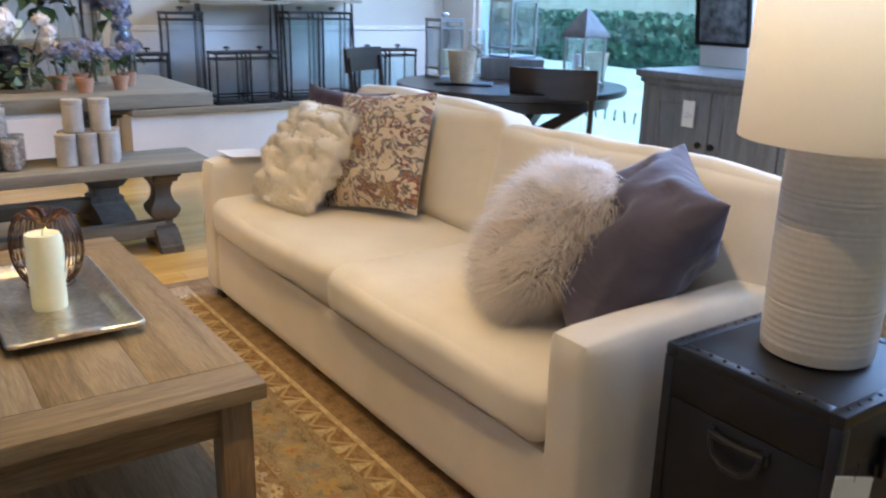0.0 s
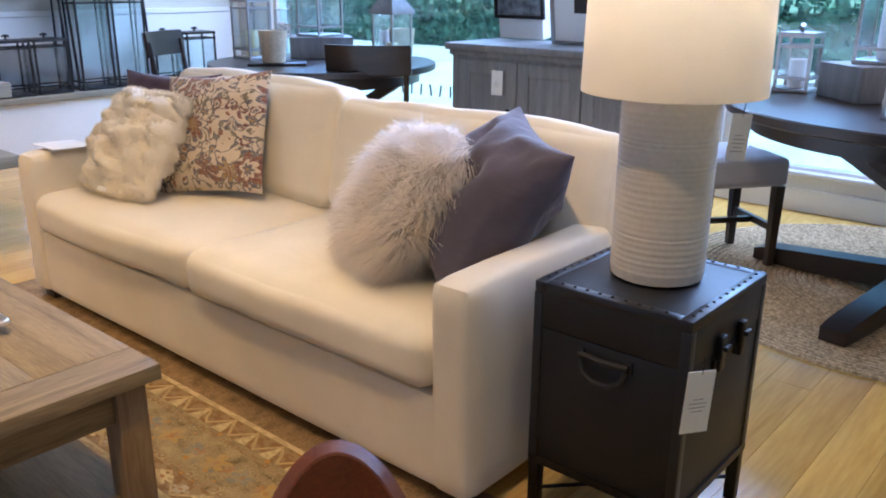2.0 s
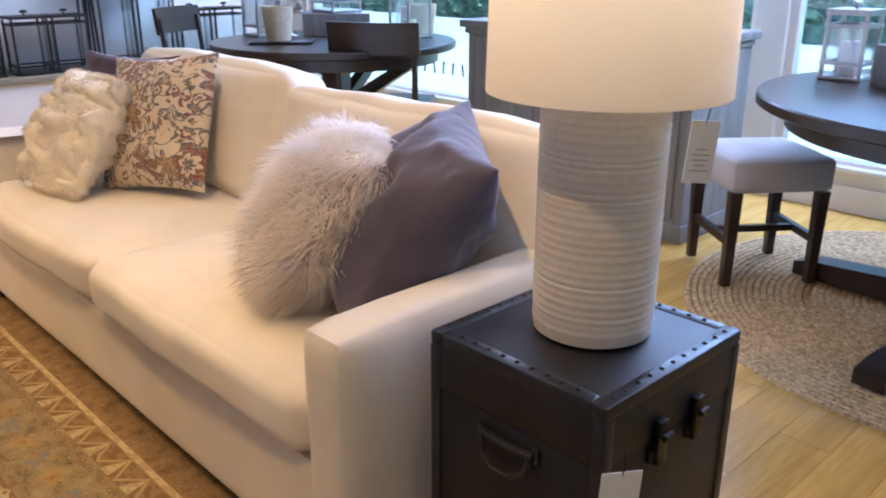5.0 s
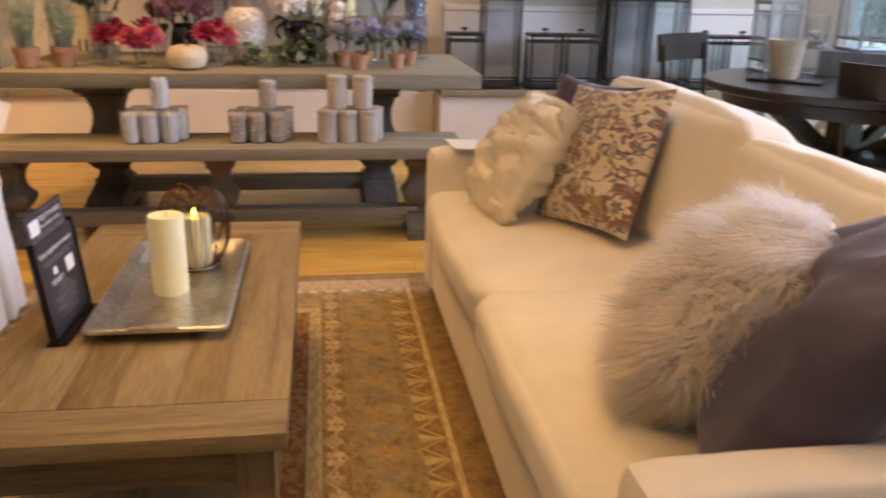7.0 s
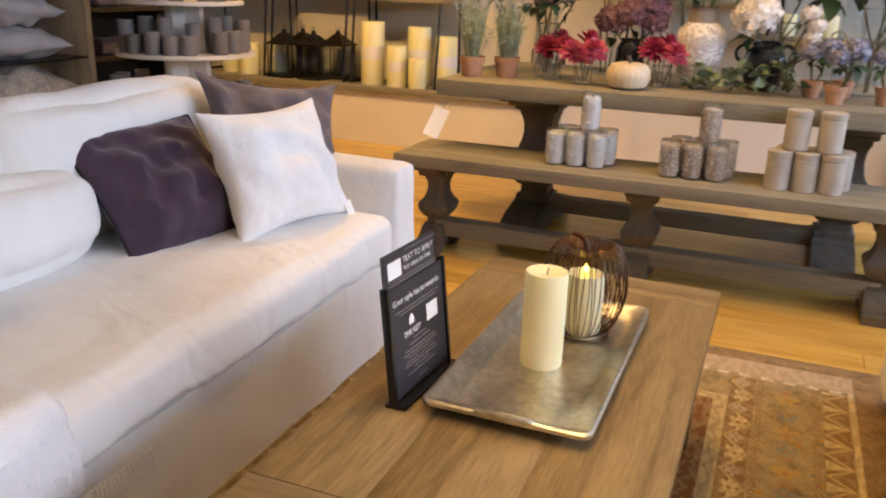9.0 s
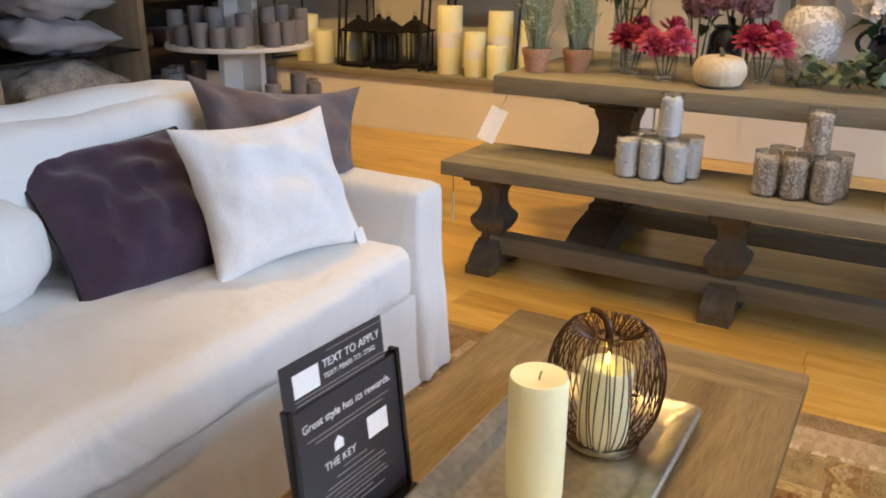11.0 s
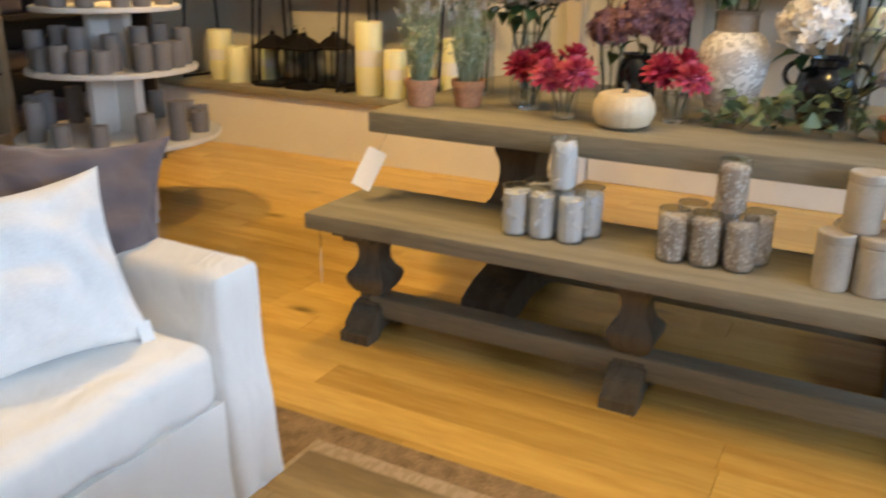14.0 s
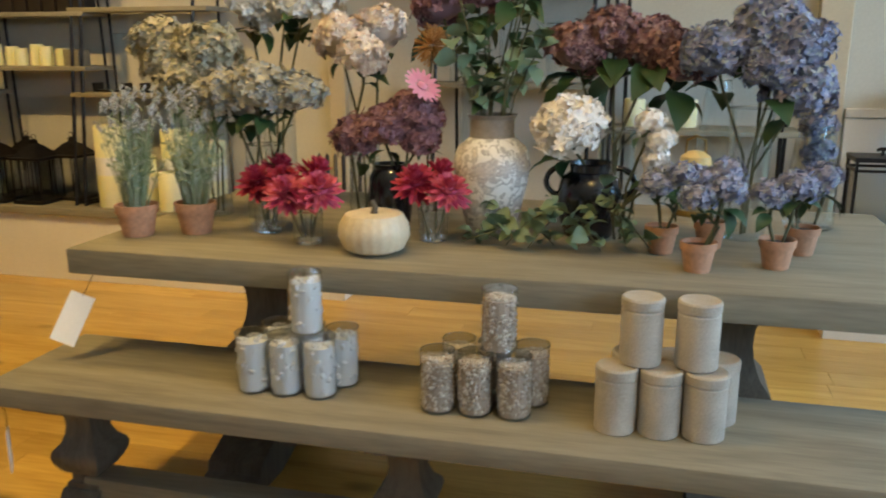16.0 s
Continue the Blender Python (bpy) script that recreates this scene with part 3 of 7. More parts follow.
    u, v = cell(0.282, 0.354, 0.174, 0.087)
    stars(u, v, 0.36, 4, inner, (0.40, 0.34, 0.25))
    # cream guard stripe with dark scrolls, and the plain edges
    col = over(col, band(0.356, 0.396), straw)
    guard = math_node("SINE", math_node("MULTIPLY", math_node("ADD", along, math_node("MULTIPLY", wob, 2.0)), 62.0))
    scroll = math_node("LESS_THAN", math_node("ABSOLUTE", math_node("SUBTRACT", math_node("MULTIPLY_ADD", guard, 0.009, 0.376), e)), 0.0045)
    col = over(col, math_node("MULTIPLY", math_node("MULTIPLY", scroll, band(0.358, 0.394)), 0.55), (0.30, 0.19, 0.09))
    col = over(col, math_node("LESS_THAN", ex, 0.018), (0.56, 0.44, 0.26))
    col = over(col, math_node("LESS_THAN", ey, 0.115), (0.46, 0.35, 0.24))
    dots = math_node("GREATER_THAN", math_node("SINE", math_node("MULTIPLY", sep.outputs["X"], 95.0)), -0.1)
    col = over(col, math_node("MULTIPLY", dots, math_node("MULTIPLY", math_node("GREATER_THAN", ey, 0.110), math_node("LESS_THAN", ey, 0.130))), (0.58, 0.50, 0.38))
    # worn patches
    wear = t.new("ShaderNodeTexNoise")
    wear.inputs["Scale"].default_value, wear.inputs["Detail"].default_value = 70, 4
    col = over(col, math_node("MULTIPLY", math_node("GREATER_THAN", wear.outputs["Fac"], 0.5), 0.55), (0.33, 0.25, 0.14))
    lk(col, b.inputs["Base Color"])
    return m


single("patterned_rug", boxes((-0.73, -1.40, 0, 0.73, 1.40, 0.010), bevel=0.003), rug_material(), pose(0.30, 2.02, 0.011),
       "worn wool rug with star and leaf borders in gold and brown", "rug")
# round braided jute rug by the window
jr = thing("round_jute_rug", pose(3.545, 0.66, 0), "round braided natural jute rug on the wood floor", "rug")
M_BRAID = mat("braided_jute", (0.46, 0.32, 0.17), 0.95, vary=0.32, scale=60, fine=110, bump=0.9, spec=0.1, depth=0.008, tint=(0.60, 0.45, 0.27))
for k in range(39):
    r = 0.02 + k * 0.0252
    part("braid", lathe([(r - 0.0125, 0.001), (r - 0.008, 0.010), (r, 0.012), (r + 0.008, 0.010), (r + 0.0125, 0.001)] if k else [(0.02, 0.001), (0.02, 0.010)], 80), M_BRAID, jr)

# ---------- ivory sofa ----------
sofa = thing("sofa", pose(1.09, 1.06, 0), "ivory upholstered two-seat sofa with square arms", "sofa")
L, D = 2.26, 0.95
part("base", soft_box(0.012, 0.02, 0.045, D - 0.02, L - 0.02, 0.30, 0.02, 0.0, 8, 0.003, 1), M_SOFA, sofa)
part("arm", soft_box(0.0, 0.0, 0.045, D, 0.122, 0.60, 0.03, 0.006, 10, 0.003, 2), M_SOFA, sofa)
part("arm", soft_box(0.0, L - 0.122, 0.045, D, L, 0.60, 0.03, 0.006, 10, 0.003, 3), M_SOFA, sofa)
part("back", soft_box(D - 0.20, 0.01, 0.20, D, L - 0.01, 0.79, 0.04, 0.01, 10, 0.004, 4), M_SOFA, sofa)
part("seat_cushion", soft_box(-0.015, 0.125, 0.302, 0.74, L / 2 - 0.003, 0.455, 0.05, 0.016, 16, 0.008, 5), M_SOFA, sofa)
part("seat_cushion", soft_box(-0.015, L / 2 + 0.003, 0.302, 0.74, L - 0.125, 0.455, 0.05, 0.016, 16, 0.008, 6), M_SOFA, sofa)
for k, (a, b) in enumerate(((0.015, L / 2 - 0.004), (L / 2 + 0.004, L - 0.125))):
    bm = soft_box(-0.10, a, 0.0, 0.10, b, (0.395, 0.43)[k], 0.05, 0.022, 24, 0.012, 7 + k)
    bmesh.ops.transform(bm, verts=bm.verts, matrix=pose(0.66, 0, 0.445, 0, 13, 0))
    part("back_cushion", bm, M_SOFA, sofa)
for x, y in ((0.06, 0.07), (0.06, L - 0.07), (D - 0.08, 0.07), (D - 0.08, L - 0.07)):
    part("leg", boxes((x - 0.035, y - 0.035, 0.012, x + 0.035, y + 0.035, 0.05), bevel=0.004), M_BLACKLEG, sofa, "dark wooden block leg")

# ---------- white slipcovered sofa ----------
sofb = thing("sofa", pose(-0.428, 1.06, 0), "white slipcovered sofa with a long bench seat", "sofa")
LB, DB = 2.175, 0.98


def skirt(x0, y0, x1, y1, z0, z1, seed):
    """A loose cloth cover: box walls that fall in soft folds and flare at the hem."""
    bm = bmesh.new()
    n, rows = 200, 14
    per = 2 * (x1 - x0 + y1 - y0)
    grid = []
    for j in range(rows + 1):
        z = z1 + (z0 - z1) * j / rows
        ring = []
        for i in range(n):
            s = per * i / n
            w, l = x1 - x0, y1 - y0
            if s < w:
                p, nn = Vector((x0 + s, y0, 0)), Vector((0, -1, 0))
            elif s < w + l:
                p, nn = Vector((x1, y0 + s - w, 0)), Vector((1, 0, 0))
            elif s < 2 * w + l:
                p, nn = Vector((x1 - (s - w - l), y1, 0)), Vector((0, 1, 0))
            else:
                p, nn = Vector((x0, y1 - (s - 2 * w - l), 0)), Vector((-1, 0, 0))
            drop = (j / rows) ** 1.3
            f = noise.noise(Vector((p.x * 4.2, p.y * 4.2, seed + z * 1.5))) * 0.030 + noise.noise(Vector((p.x * 11, p.y * 11, seed + z * 0.8))) * 0.007
            hem = 0.012 * noise.noise(Vector((p.x * 3, p.y * 3, seed + 9))) if j == rows else 0
            ring.append(bm.verts.new(p + nn * (0.012 * drop + f * drop) + Vector((0, 0, z + hem))))
        grid.append(ring)
    for a, b in zip(grid, grid[1:]):
        for i in range(n):
            bm.faces.new((a[i], a[(i + 1) % n], b[(i + 1) % n], b[i]))
    bm.faces.new(grid[0])
    return bm


part("slipcover_skirt", skirt(-DB, 0.0, 0.0, LB, 0.015, 0.30, 3.0), M_SLIP, sofb)
for y0, y1, sd in ((LB - 0.15, LB, 12), (0.0, 0.15, 13)):
    bm = soft_box(-DB, y0, 0.02, 0.008, y1, 0.60, 0.025, 0.006, 16, 0.007, sd)
    for v in bm.verts:
        fl = max(0.0, 0.36 - v.co.z) * 0.10
        if v.co.x > -0.1:
            v.co.x += fl * (0.7 + noise.noise(Vector((0, v.co.y * 14, sd))))
        if (sd == 12 and v.co.y > LB - 0.04) or (sd == 13 and v.co.y < 0.04):
            v.co.y += (fl if sd == 12 else -fl) * (0.8 + noise.noise(Vector((v.co.x * 9, 0, sd))))
    part("arm", bm, M_SLIP, sofb)
part("back", soft_box(-DB, 0.05, 0.24, -DB + 0.2, LB - 0.05, 0.70, 0.04, 0.01, 10, 0.006, 14), M_SLIP, sofb)
bm = soft_box(-0.80, 0.153, 0.29, 0.004, LB - 0.153, 0.455, 0.045, 0.016, 64, 0.011, 15)
for v in bm.verts:
    if v.co.x > -0.08 and v.co.z < 0.42:
        v.co.x += 0.017 * noise.noise(Vector((0, v.co.y * 12, v.co.z * 2))) * min(1, (0.42 - v.co.z) * 14)
part("seat_cushion", bm, M_SLIP, sofb)
for k, (a, b) in enumerate(((0.16, 1.11), (1.12, LB - 0.16))):
    bm = soft_box(-0.11, a, 0.0, 0.11, b, 0.40, 0.09, 0.03, 24, 0.022, 17 + k)
    bmesh.ops.transform(bm, verts=bm.verts, matrix=pose(-0.70, 0, 0.445, 0, -12, 0))
    part("back_cushion", bm, M_SLIP, sofb)
bm = soft_box(-0.10, 0.30, 0.0, 0.10, 1.28, 0.24, 0.09, 0.02, 12, 0.012, 21)
bmesh.ops.transform(bm, verts=bm.verts, matrix=pose(-0.545, 0, 0.46, 0, -16, 0))
part("lumbar_cushion", bm, M_SLIP, sofb)

# ---------- coffee table ----------
ct = thing("coffee_table", pose(-0.003, 1.538, 0.011), "limed oak coffee table with a lower shelf", "coffee table")
TW, TL, TH = 0.623, 1.318, 0.435
part("end_board", boxes((0, 0, TH - 0.038, TW, 0.125, TH), bevel=0.004), M_TABLEWOODX, ct)
part("end_board", boxes((0, TL - 0.125, TH - 0.038, TW, TL, TH), bevel=0.004), M_TABLEWOODX, ct)
xs = [0, 0.20, 0.41, TW]
for a, b in zip(xs, xs[1:]):
    part("plank", boxes((a + 0.0003, 0.1258, TH - 0.037, b - 0.0003, TL - 0.1258, TH - 0.0003), bevel=0.0008), M_TABLEWOOD, ct)
part("apron", boxes((0.035, 0.045, TH - 0.125, TW - 0.035, 0.065, TH - 0.038)), M_TABLEWOODX, ct)
part("apron", boxes((0.035, TL - 0.065, TH - 0.125, TW - 0.035, TL - 0.045, TH - 0.038)), M_TABLEWOODX, ct)
part("apron", boxes((0.035, 0.066, TH - 0.125, 0.055, TL - 0.066, TH - 0.038)), M_TABLEWOOD, ct)
part("apron", boxes((TW - 0.055, 0.066, TH - 0.125, TW - 0.035, TL - 0.066, TH - 0.038)), M_TABLEWOOD, ct)
M_TABLELEG = wood("limed_oak_upright", (0.17, 0.105, 0.048), (0.34, 0.235, 0.125), "z", 0.5, 16, 0.3)
for x in (0.025, TW - 0.095):
    for y in (0.028, TL - 0.098):
        bm = bmesh.new()
        vs = box(bm, x, y, 0, x + 0.07, y + 0.07, TH - 0.0385, bevel=0.004)
        part("leg", bm, M_TABLELEG, ct)
part("shelf", boxes((0.04, 0.04, 0.09, TW - 0.04, TL - 0.04, 0.115), bevel=0.003), M_TABLEWOOD, ct)


# ---------- trestle table and bench ----------
def trestle(name, m, length, depth, height, thick, posts, label, category, post_w):
    t = thing(name, m, label, category)
    part("top", boxes((0, 0, height - thick, length, depth, height), bevel=0.006), M_GREYWOOD, t, "weathered grey plank top")
    hz = height - thick
    foot_h = 0.11 if depth < 0.6 else 0.15
    for x in posts:
        # foot: low arch with stepped toes, across the depth
        d0, d1 = (0.06, depth - 0.06) if depth < 0.6 else (0.15, depth - 0.15)
        c = depth / 2
        out = [(d0, 0), (d0 + 0.17 * depth, 0), (c - 0.09 * depth, 0.03), (c + 0.09 * depth, 0.03), (d1 - 0.17 * depth, 0), (d1, 0),
               (d1, foot_h * 0.32), (d1 - 0.025, foot_h * 0.36), (d1 - 0.03, foot_h * 0.55), (d1 - 0.09 * depth - 0.03, foot_h * 0.82),
               (c + post_w * 1.2, foot_h), (c - post_w * 1.2, foot_h), (d0 + 0.09 * depth + 0.03, foot_h * 0.82), (d0 + 0.03, foot_h * 0.55),
               (d0 + 0.025, foot_h * 0.36), (d0, foot_h * 0.32)]
        w = max(post_w * 1.05, 0.055)
        bm = extrude_outline(out, -w, w, None, pose(x, 0, 0, 0, 0, 90))
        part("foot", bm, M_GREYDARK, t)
        s = hz - foot_h - 0.03
        z = foot_h
        k = post_w
        steps = ((1.02, 0), (1.02, 0.05), (0.80, 0.07), (0.80, 0.14), (1.0, 0.16), (1.22, 0.21), (1.46, 0.29), (1.55, 0.36), (1.46, 0.42), (1.10, 0.49),
                 (0.90, 0.58), (0.82, 0.67), (0.86, 0.76), (1.02, 0.83), (1.04, 0.86), (1.30, 0.88), (1.34, 1.0))
        prof = [(k * a, z + b * s) for a, b in steps]
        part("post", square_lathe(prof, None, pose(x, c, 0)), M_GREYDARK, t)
        b = 0.42 * depth
        cap = [(c - b, hz - 0.001), (c - b, hz - 0.018), (c - b * 0.72, hz - 0.03), (c - b * 0.62, hz - 0.055), (c + b * 0.62, hz - 0.055), (c + b * 0.72, hz - 0.03), (c + b, hz - 0.018), (c + b, hz - 0.001)]
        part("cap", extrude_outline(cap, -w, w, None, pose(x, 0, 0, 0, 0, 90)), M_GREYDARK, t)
    part("stretcher", boxes((posts[0], depth / 2 - 0.045, foot_h * 0.62, posts[-1], depth / 2 + 0.045, foot_h * 0.62 + 0.075), bevel=0.008), M_GREYWOOD, t)
    return t


trestle("bench", pose(-0.835, 3.925, 0), 2.19, 0.40, 0.464, 0.055, (0.14, 1.06, 1.98), "weathered grey wooden trestle bench", "bench", 0.047)
trestle("display_table", pose(-0.742, 4.17, 0), 2.2, 1.02, 0.765, 0.07, (0.357, 1.735), "weathered grey wooden trestle dining table", "dining table", 0.082)

# ---------- trunk side table and lamp ----------
trunk = thing("trunk_table", pose(1.245, 0.62, 0), "black leather trunk on a low metal stand", "side table")
W, Dp = 0.39, 0.37
part("body", boxes((0, 0, 0.16, W, Dp, 0.4905), bevel=0.003), M_TRUNK, trunk)
part("lid", boxes((-0.002, -0.002, 0.4915, W + 0.002, Dp + 0.002, 0.60), bevel=0.003), M_TRUNK, trunk)
e = 0.026
for a in ((-0.004, -0.004, 0.577, W + 0.004, e, 0.6025), (-0.004, Dp - e, 0.577, W + 0.004, Dp + 0.004, 0.6025), (-0.004, e, 0.577, e, Dp - e, 0.6025), (W - e, e, 0.577, W + 0.004, Dp - e, 0.6025)):
    part("edging", boxes(a, bevel=0.006), M_TRIMLEATHER, trunk)
for x, y in ((0, 0), (W, 0), (0, Dp), (W, Dp)):
    part("edging", boxes((x - 0.004 if x == 0 else x - 0.02, y - 0.004 if y == 0 else y - 0.02, 0.158, x + 0.02 if x == 0 else x + 0.004, y + 0.02 if y == 0 else y + 0.004, 0.576), bevel=0.0035), M_TRIMLEATHER, trunk)
rivet = [(0.0045, 0), (0.004, 0.0015), (0.002, 0.003), (0.0002, 0.0034)]
for k in range(11):
    u = 0.03 + k * (W - 0.06) / 10
    for y in (0.012, Dp - 0.012):
        part("rivet", lathe(rivet, 8, None, pose(u, y, 0.6025)), M_IRON, trunk)
    v = 0.03 + k * (Dp - 0.06) / 10
    if k not in (0, 10):
        for x in (0.012, W - 0.012):
            part("rivet", lathe(rivet, 8, None, pose(x, v, 0.6025)), M_IRON, trunk)
for x in (0.14, 0.25):
    lk_ = part("latch", boxes((x - 0.013, -0.018, 0.45, x + 0.013, -0.003, 0.53), (x - 0.024, -0.010, 0.455, x + 0.024, -0.002, 0.48), bevel=0.003), M_IRON, trunk, "dull metal latch")
    part("knob", tube(bmesh.new(), [(x - 0.012, -0.024, 0.505), (x + 0.012, -0.024, 0.505)], 0.006), M_IRON, lk_)
# bar and drop handle on the side that faces the room
bm = tube(bmesh.new(), [(-0.010, 0.125, 0.462), (-0.012, 0.185, 0.459), (-0.010, 0.245, 0.462)], 0.0075)
tube(bm, [(-0.012, 0.130, 0.455), (-0.018, 0.140, 0.425), (-0.022, 0.165, 0.412), (-0.022, 0.205, 0.412), (-0.018, 0.230, 0.425), (-0.012, 0.240, 0.455)], 0.006)
for y in (0.118, 0.236):
    box(bm, -0.008, y, 0.448, -0.0005, y + 0.016, 0.476, bevel=0.002)
part("handle", bm, M_TRIMLEATHER, trunk)
for x in (0.012, W - 0.012):
    for y in (0.012, Dp - 0.012):
        part("leg", boxes((x - 0.014, y - 0.014, 0.0, x + 0.014, y + 0.014, 0.21), bevel=0.003), M_IRON, trunk)
part("stand_frame", boxes((0.0, -0.005, 0.14, W, 0.015, 0.16), (0.0, Dp - 0.015, 0.14, W, Dp + 0.005, 0.16), (-0.004, 0.016, 0.14, 0.016, Dp - 0.016, 0.16), (W - 0.016, 0.016, 0.14, W + 0.004, Dp - 0.016, 0.16)), M_IRON, trunk)
part("cross_brace", tube(tube(bmesh.new(), [(0.012, 0.012, 0.05), (W - 0.012, Dp - 0.012, 0.05)], 0.005), [(0.012, Dp - 0.012, 0.06), (W - 0.012, 0.012, 0.06)], 0.005), M_IRON, trunk)

lamp = thing("table_lamp", pose(1.457, 0.807, 0.6035), "tall white ribbed ceramic table lamp with a drum shade", "lamp")
prof = [(0.095, 0.0), (0.103, 0.004), (0.105, 0.02)]
rl = random.Random(3)
z = 0.02
while z < 0.42:
    st = 0.009 + rl.random() * 0.007
    prof += [(0.1050 + rl.random() * 0.0006, z + st * 0.3), (0.1052 + rl.random() * 0.0006, z + st * 0.7), (0.1041 + rl.random() * 0.0005, z + st)]
    z += st
prof += [(0.102, z + 0.006), (0.05, z + 0.02), (0.03, z + 0.03)]
part("base", lathe(prof, 56), M_CERAMIC, lamp, "white ribbed ceramic cylinder", smooth=True)
part("stem", lathe([(0.012, z + 0.02), (0.012, z + 0.16)], 12), M_STEEL, lamp)
M_SHADE = mat("lit_linen_shade", (0.86, 0.80, 0.72), 0.9, vary=0.03, scale=3, fine=300, bump=0.12)
nt = M_SHADE.node_tree
tr = nt.nodes.new("ShaderNodeBsdfTranslucent")
tr.inputs["Color"].default_value = (0.9, 0.86, 0.79, 1)
mx = nt.nodes.new("ShaderNodeMixShader")
mx.inputs[0].default_value = 0.45
nt.links.new(nt.nodes["Principled BSDF"].outputs[0], mx.inputs[1])
nt.links.new(tr.outputs[0], mx.inputs[2])
nt.links.new(mx.outputs[0], nt.nodes["Material Output"].inputs["Surface"])
part("shade", lathe([(0.192, 0.412), (0.195, 0.412), (0.188, 0.72), (0.185, 0.72), (0.192, 0.4119)], 64), M_SHADE, lamp, "off-white drum shade")
part("bulb", lathe([(0.013, z + 0.15), (0.03, z + 0.19), (0.028, z + 0.22), (0.001, z + 0.24)], 16), glow("lamp_bulb", (1.0, 0.78, 0.52), 6.0), lamp)
bulb = new("lamp_light", bpy.data.lights.new("lamp_light", "POINT"))
bulb.data.energy, bulb.data.color, bulb.data.shadow_soft_size = 1.9, (1.0, 0.86, 0.70), 0.04
bulb.location = (1.457, 0.807, 1.29)

# ---------- cushions ----------
def floral_fabric(size=1.0, ground=(0.66, 0.56, 0.42)):
    """Cream linen printed with rosettes, paisley rings, leaves and fine vines."""
    m = mat("printed_floral_linen", ground, 0.9, vary=0.06, scale=6, fine=480, bump=0.3, sheen=0.2, spec=0.15)
    t, lk = m.node_tree.nodes, m.node_tree.links.new
    b = t["Principled BSDF"]
    col = b.inputs["Base Color"].links[0].from_socket

    def calc(op, x, y=None, z=None):
        n = t.new("ShaderNodeMath")
        n.operation = op
        for k, v in enumerate((x, y, z)):
            if v is None:
                continue
            if isinstance(v, (int, float)):
                n.inputs[k].default_value = v
            else:
                lk(v, n.inputs[k])
        return n.outputs[0]

    def over(fac, rgb):
        nonlocal col
        mx = t.new("ShaderNodeMix")
        mx.data_type = "RGBA"
        lk(fac, mx.inputs["Factor"])
        lk(col, mx.inputs["A"])
        if isinstance(rgb, tuple):
            mx.inputs["B"].default_value = (*rgb, 1)
        else:
            lk(rgb, mx.inputs["B"])
        col = mx.outputs["Result"]

    co, scl = t.new("ShaderNodeTexCoord"), t.new("ShaderNodeMapping")
    scl.inputs["Scale"].default_value = (size, 0.0 if size == 1.0 else size, size)
    lk(co.outputs["Object"], scl.inputs["Vector"])
    warp = t.new("ShaderNodeTexNoise")
    warp.inputs["Scale"].default_value, warp.inputs["Detail"].default_value = 9, 2
    lk(scl.outputs[0], warp.inputs["Vector"])
    add = t.new("ShaderNodeMix")
    add.data_type = "VECTOR"
    add.inputs["Factor"].default_value = 0.07
    lk(scl.outputs[0], add.inputs["A"])
    lk(warp.outputs["Color"], add.inputs["B"])
    vec = add.outputs["Result"]

    def palette(value, colors):
        ramp = t.new("ShaderNodeValToRGB")
        ramp.color_ramp.interpolation = "CONSTANT"
        el = ramp.color_ramp.elements
        el[0].color = (*colors[0], 1)
        el[1].position, el[1].color = 1 / len(colors), (*colors[1], 1)
        for k in range(2, len(colors)):
            el.new(k / len(colors)).color = (*colors[k], 1)
        lk(value, ramp.inputs["Fac"])
        return ramp.outputs["Color"]

    def rosettes(scale, petals, cut, bands, seed):
        """bands: (inner, outer, colours) in cell radii, their edges scalloped into petals."""
        vo, sh = t.new("ShaderNodeTexVoronoi"), t.new("ShaderNodeVectorMath")
        vo.inputs["Scale"].default_value, vo.inputs["Randomness"].default_value = scale, 0.75
        sh.inputs[1].default_value = (seed, seed * 0.7, seed * 1.3)
        lk(vec, sh.inputs[0])
        lk(sh.outputs[0], vo.inputs["Vector"])
        d = t.new("ShaderNodeVectorMath")
        d.operation = "SUBTRACT"
        lk(sh.outputs[0], d.inputs[0])
        lk(vo.outputs["Position"], d.inputs[1])
        sep, rnd = t.new("ShaderNodeSeparateXYZ"), t.new("ShaderNodeSeparateColor")
        lk(d.outputs[0], sep.inputs[0])
        lk(vo.outputs["Color"], rnd.inputs[0])
        ang = calc("ARCTAN2", sep.outputs["Z"], sep.outputs["X"])
        lobes = calc("ABSOLUTE", calc("SINE", calc("MULTIPLY_ADD", ang, petals / 2, calc("MULTIPLY", rnd.outputs[2], 6.0))))
        reach = calc("MULTIPLY_ADD", lobes, 0.42, 0.58)
        rad = calc("DIVIDE", vo.outputs["Distance"], reach)
        gate = calc("LESS_THAN", rnd.outputs[1], cut)
        for lo, hi, colors in bands:
            inside = calc("MULTIPLY", calc("GREATER_THAN", rad, lo), calc("LESS_THAN", rad, hi))
            over(calc("MULTIPLY", inside, gate), palette(rnd.outputs[0], colors))

    rust, wine, slate, gold, olive, cream = (0.27, 0.125, 0.085), (0.19, 0.085, 0.085), (0.15, 0.14, 0.155), (0.40, 0.26, 0.12), (0.21, 0.18, 0.13), ground
    # vines: thin contour lines of a soft noise
    vine = t.new("ShaderNodeTexNoise")
    vine.inputs["Scale"].default_value, vine.inputs["Detail"].default_value = 15, 1.5
    lk(vec, vine.inputs["Vector"])
    over(calc("LESS_THAN", calc("ABSOLUTE", calc("SUBTRACT", calc("FRACT", calc("MULTIPLY", vine.outputs["Fac"], 5.0)), 0.5)), 0.085), slate)
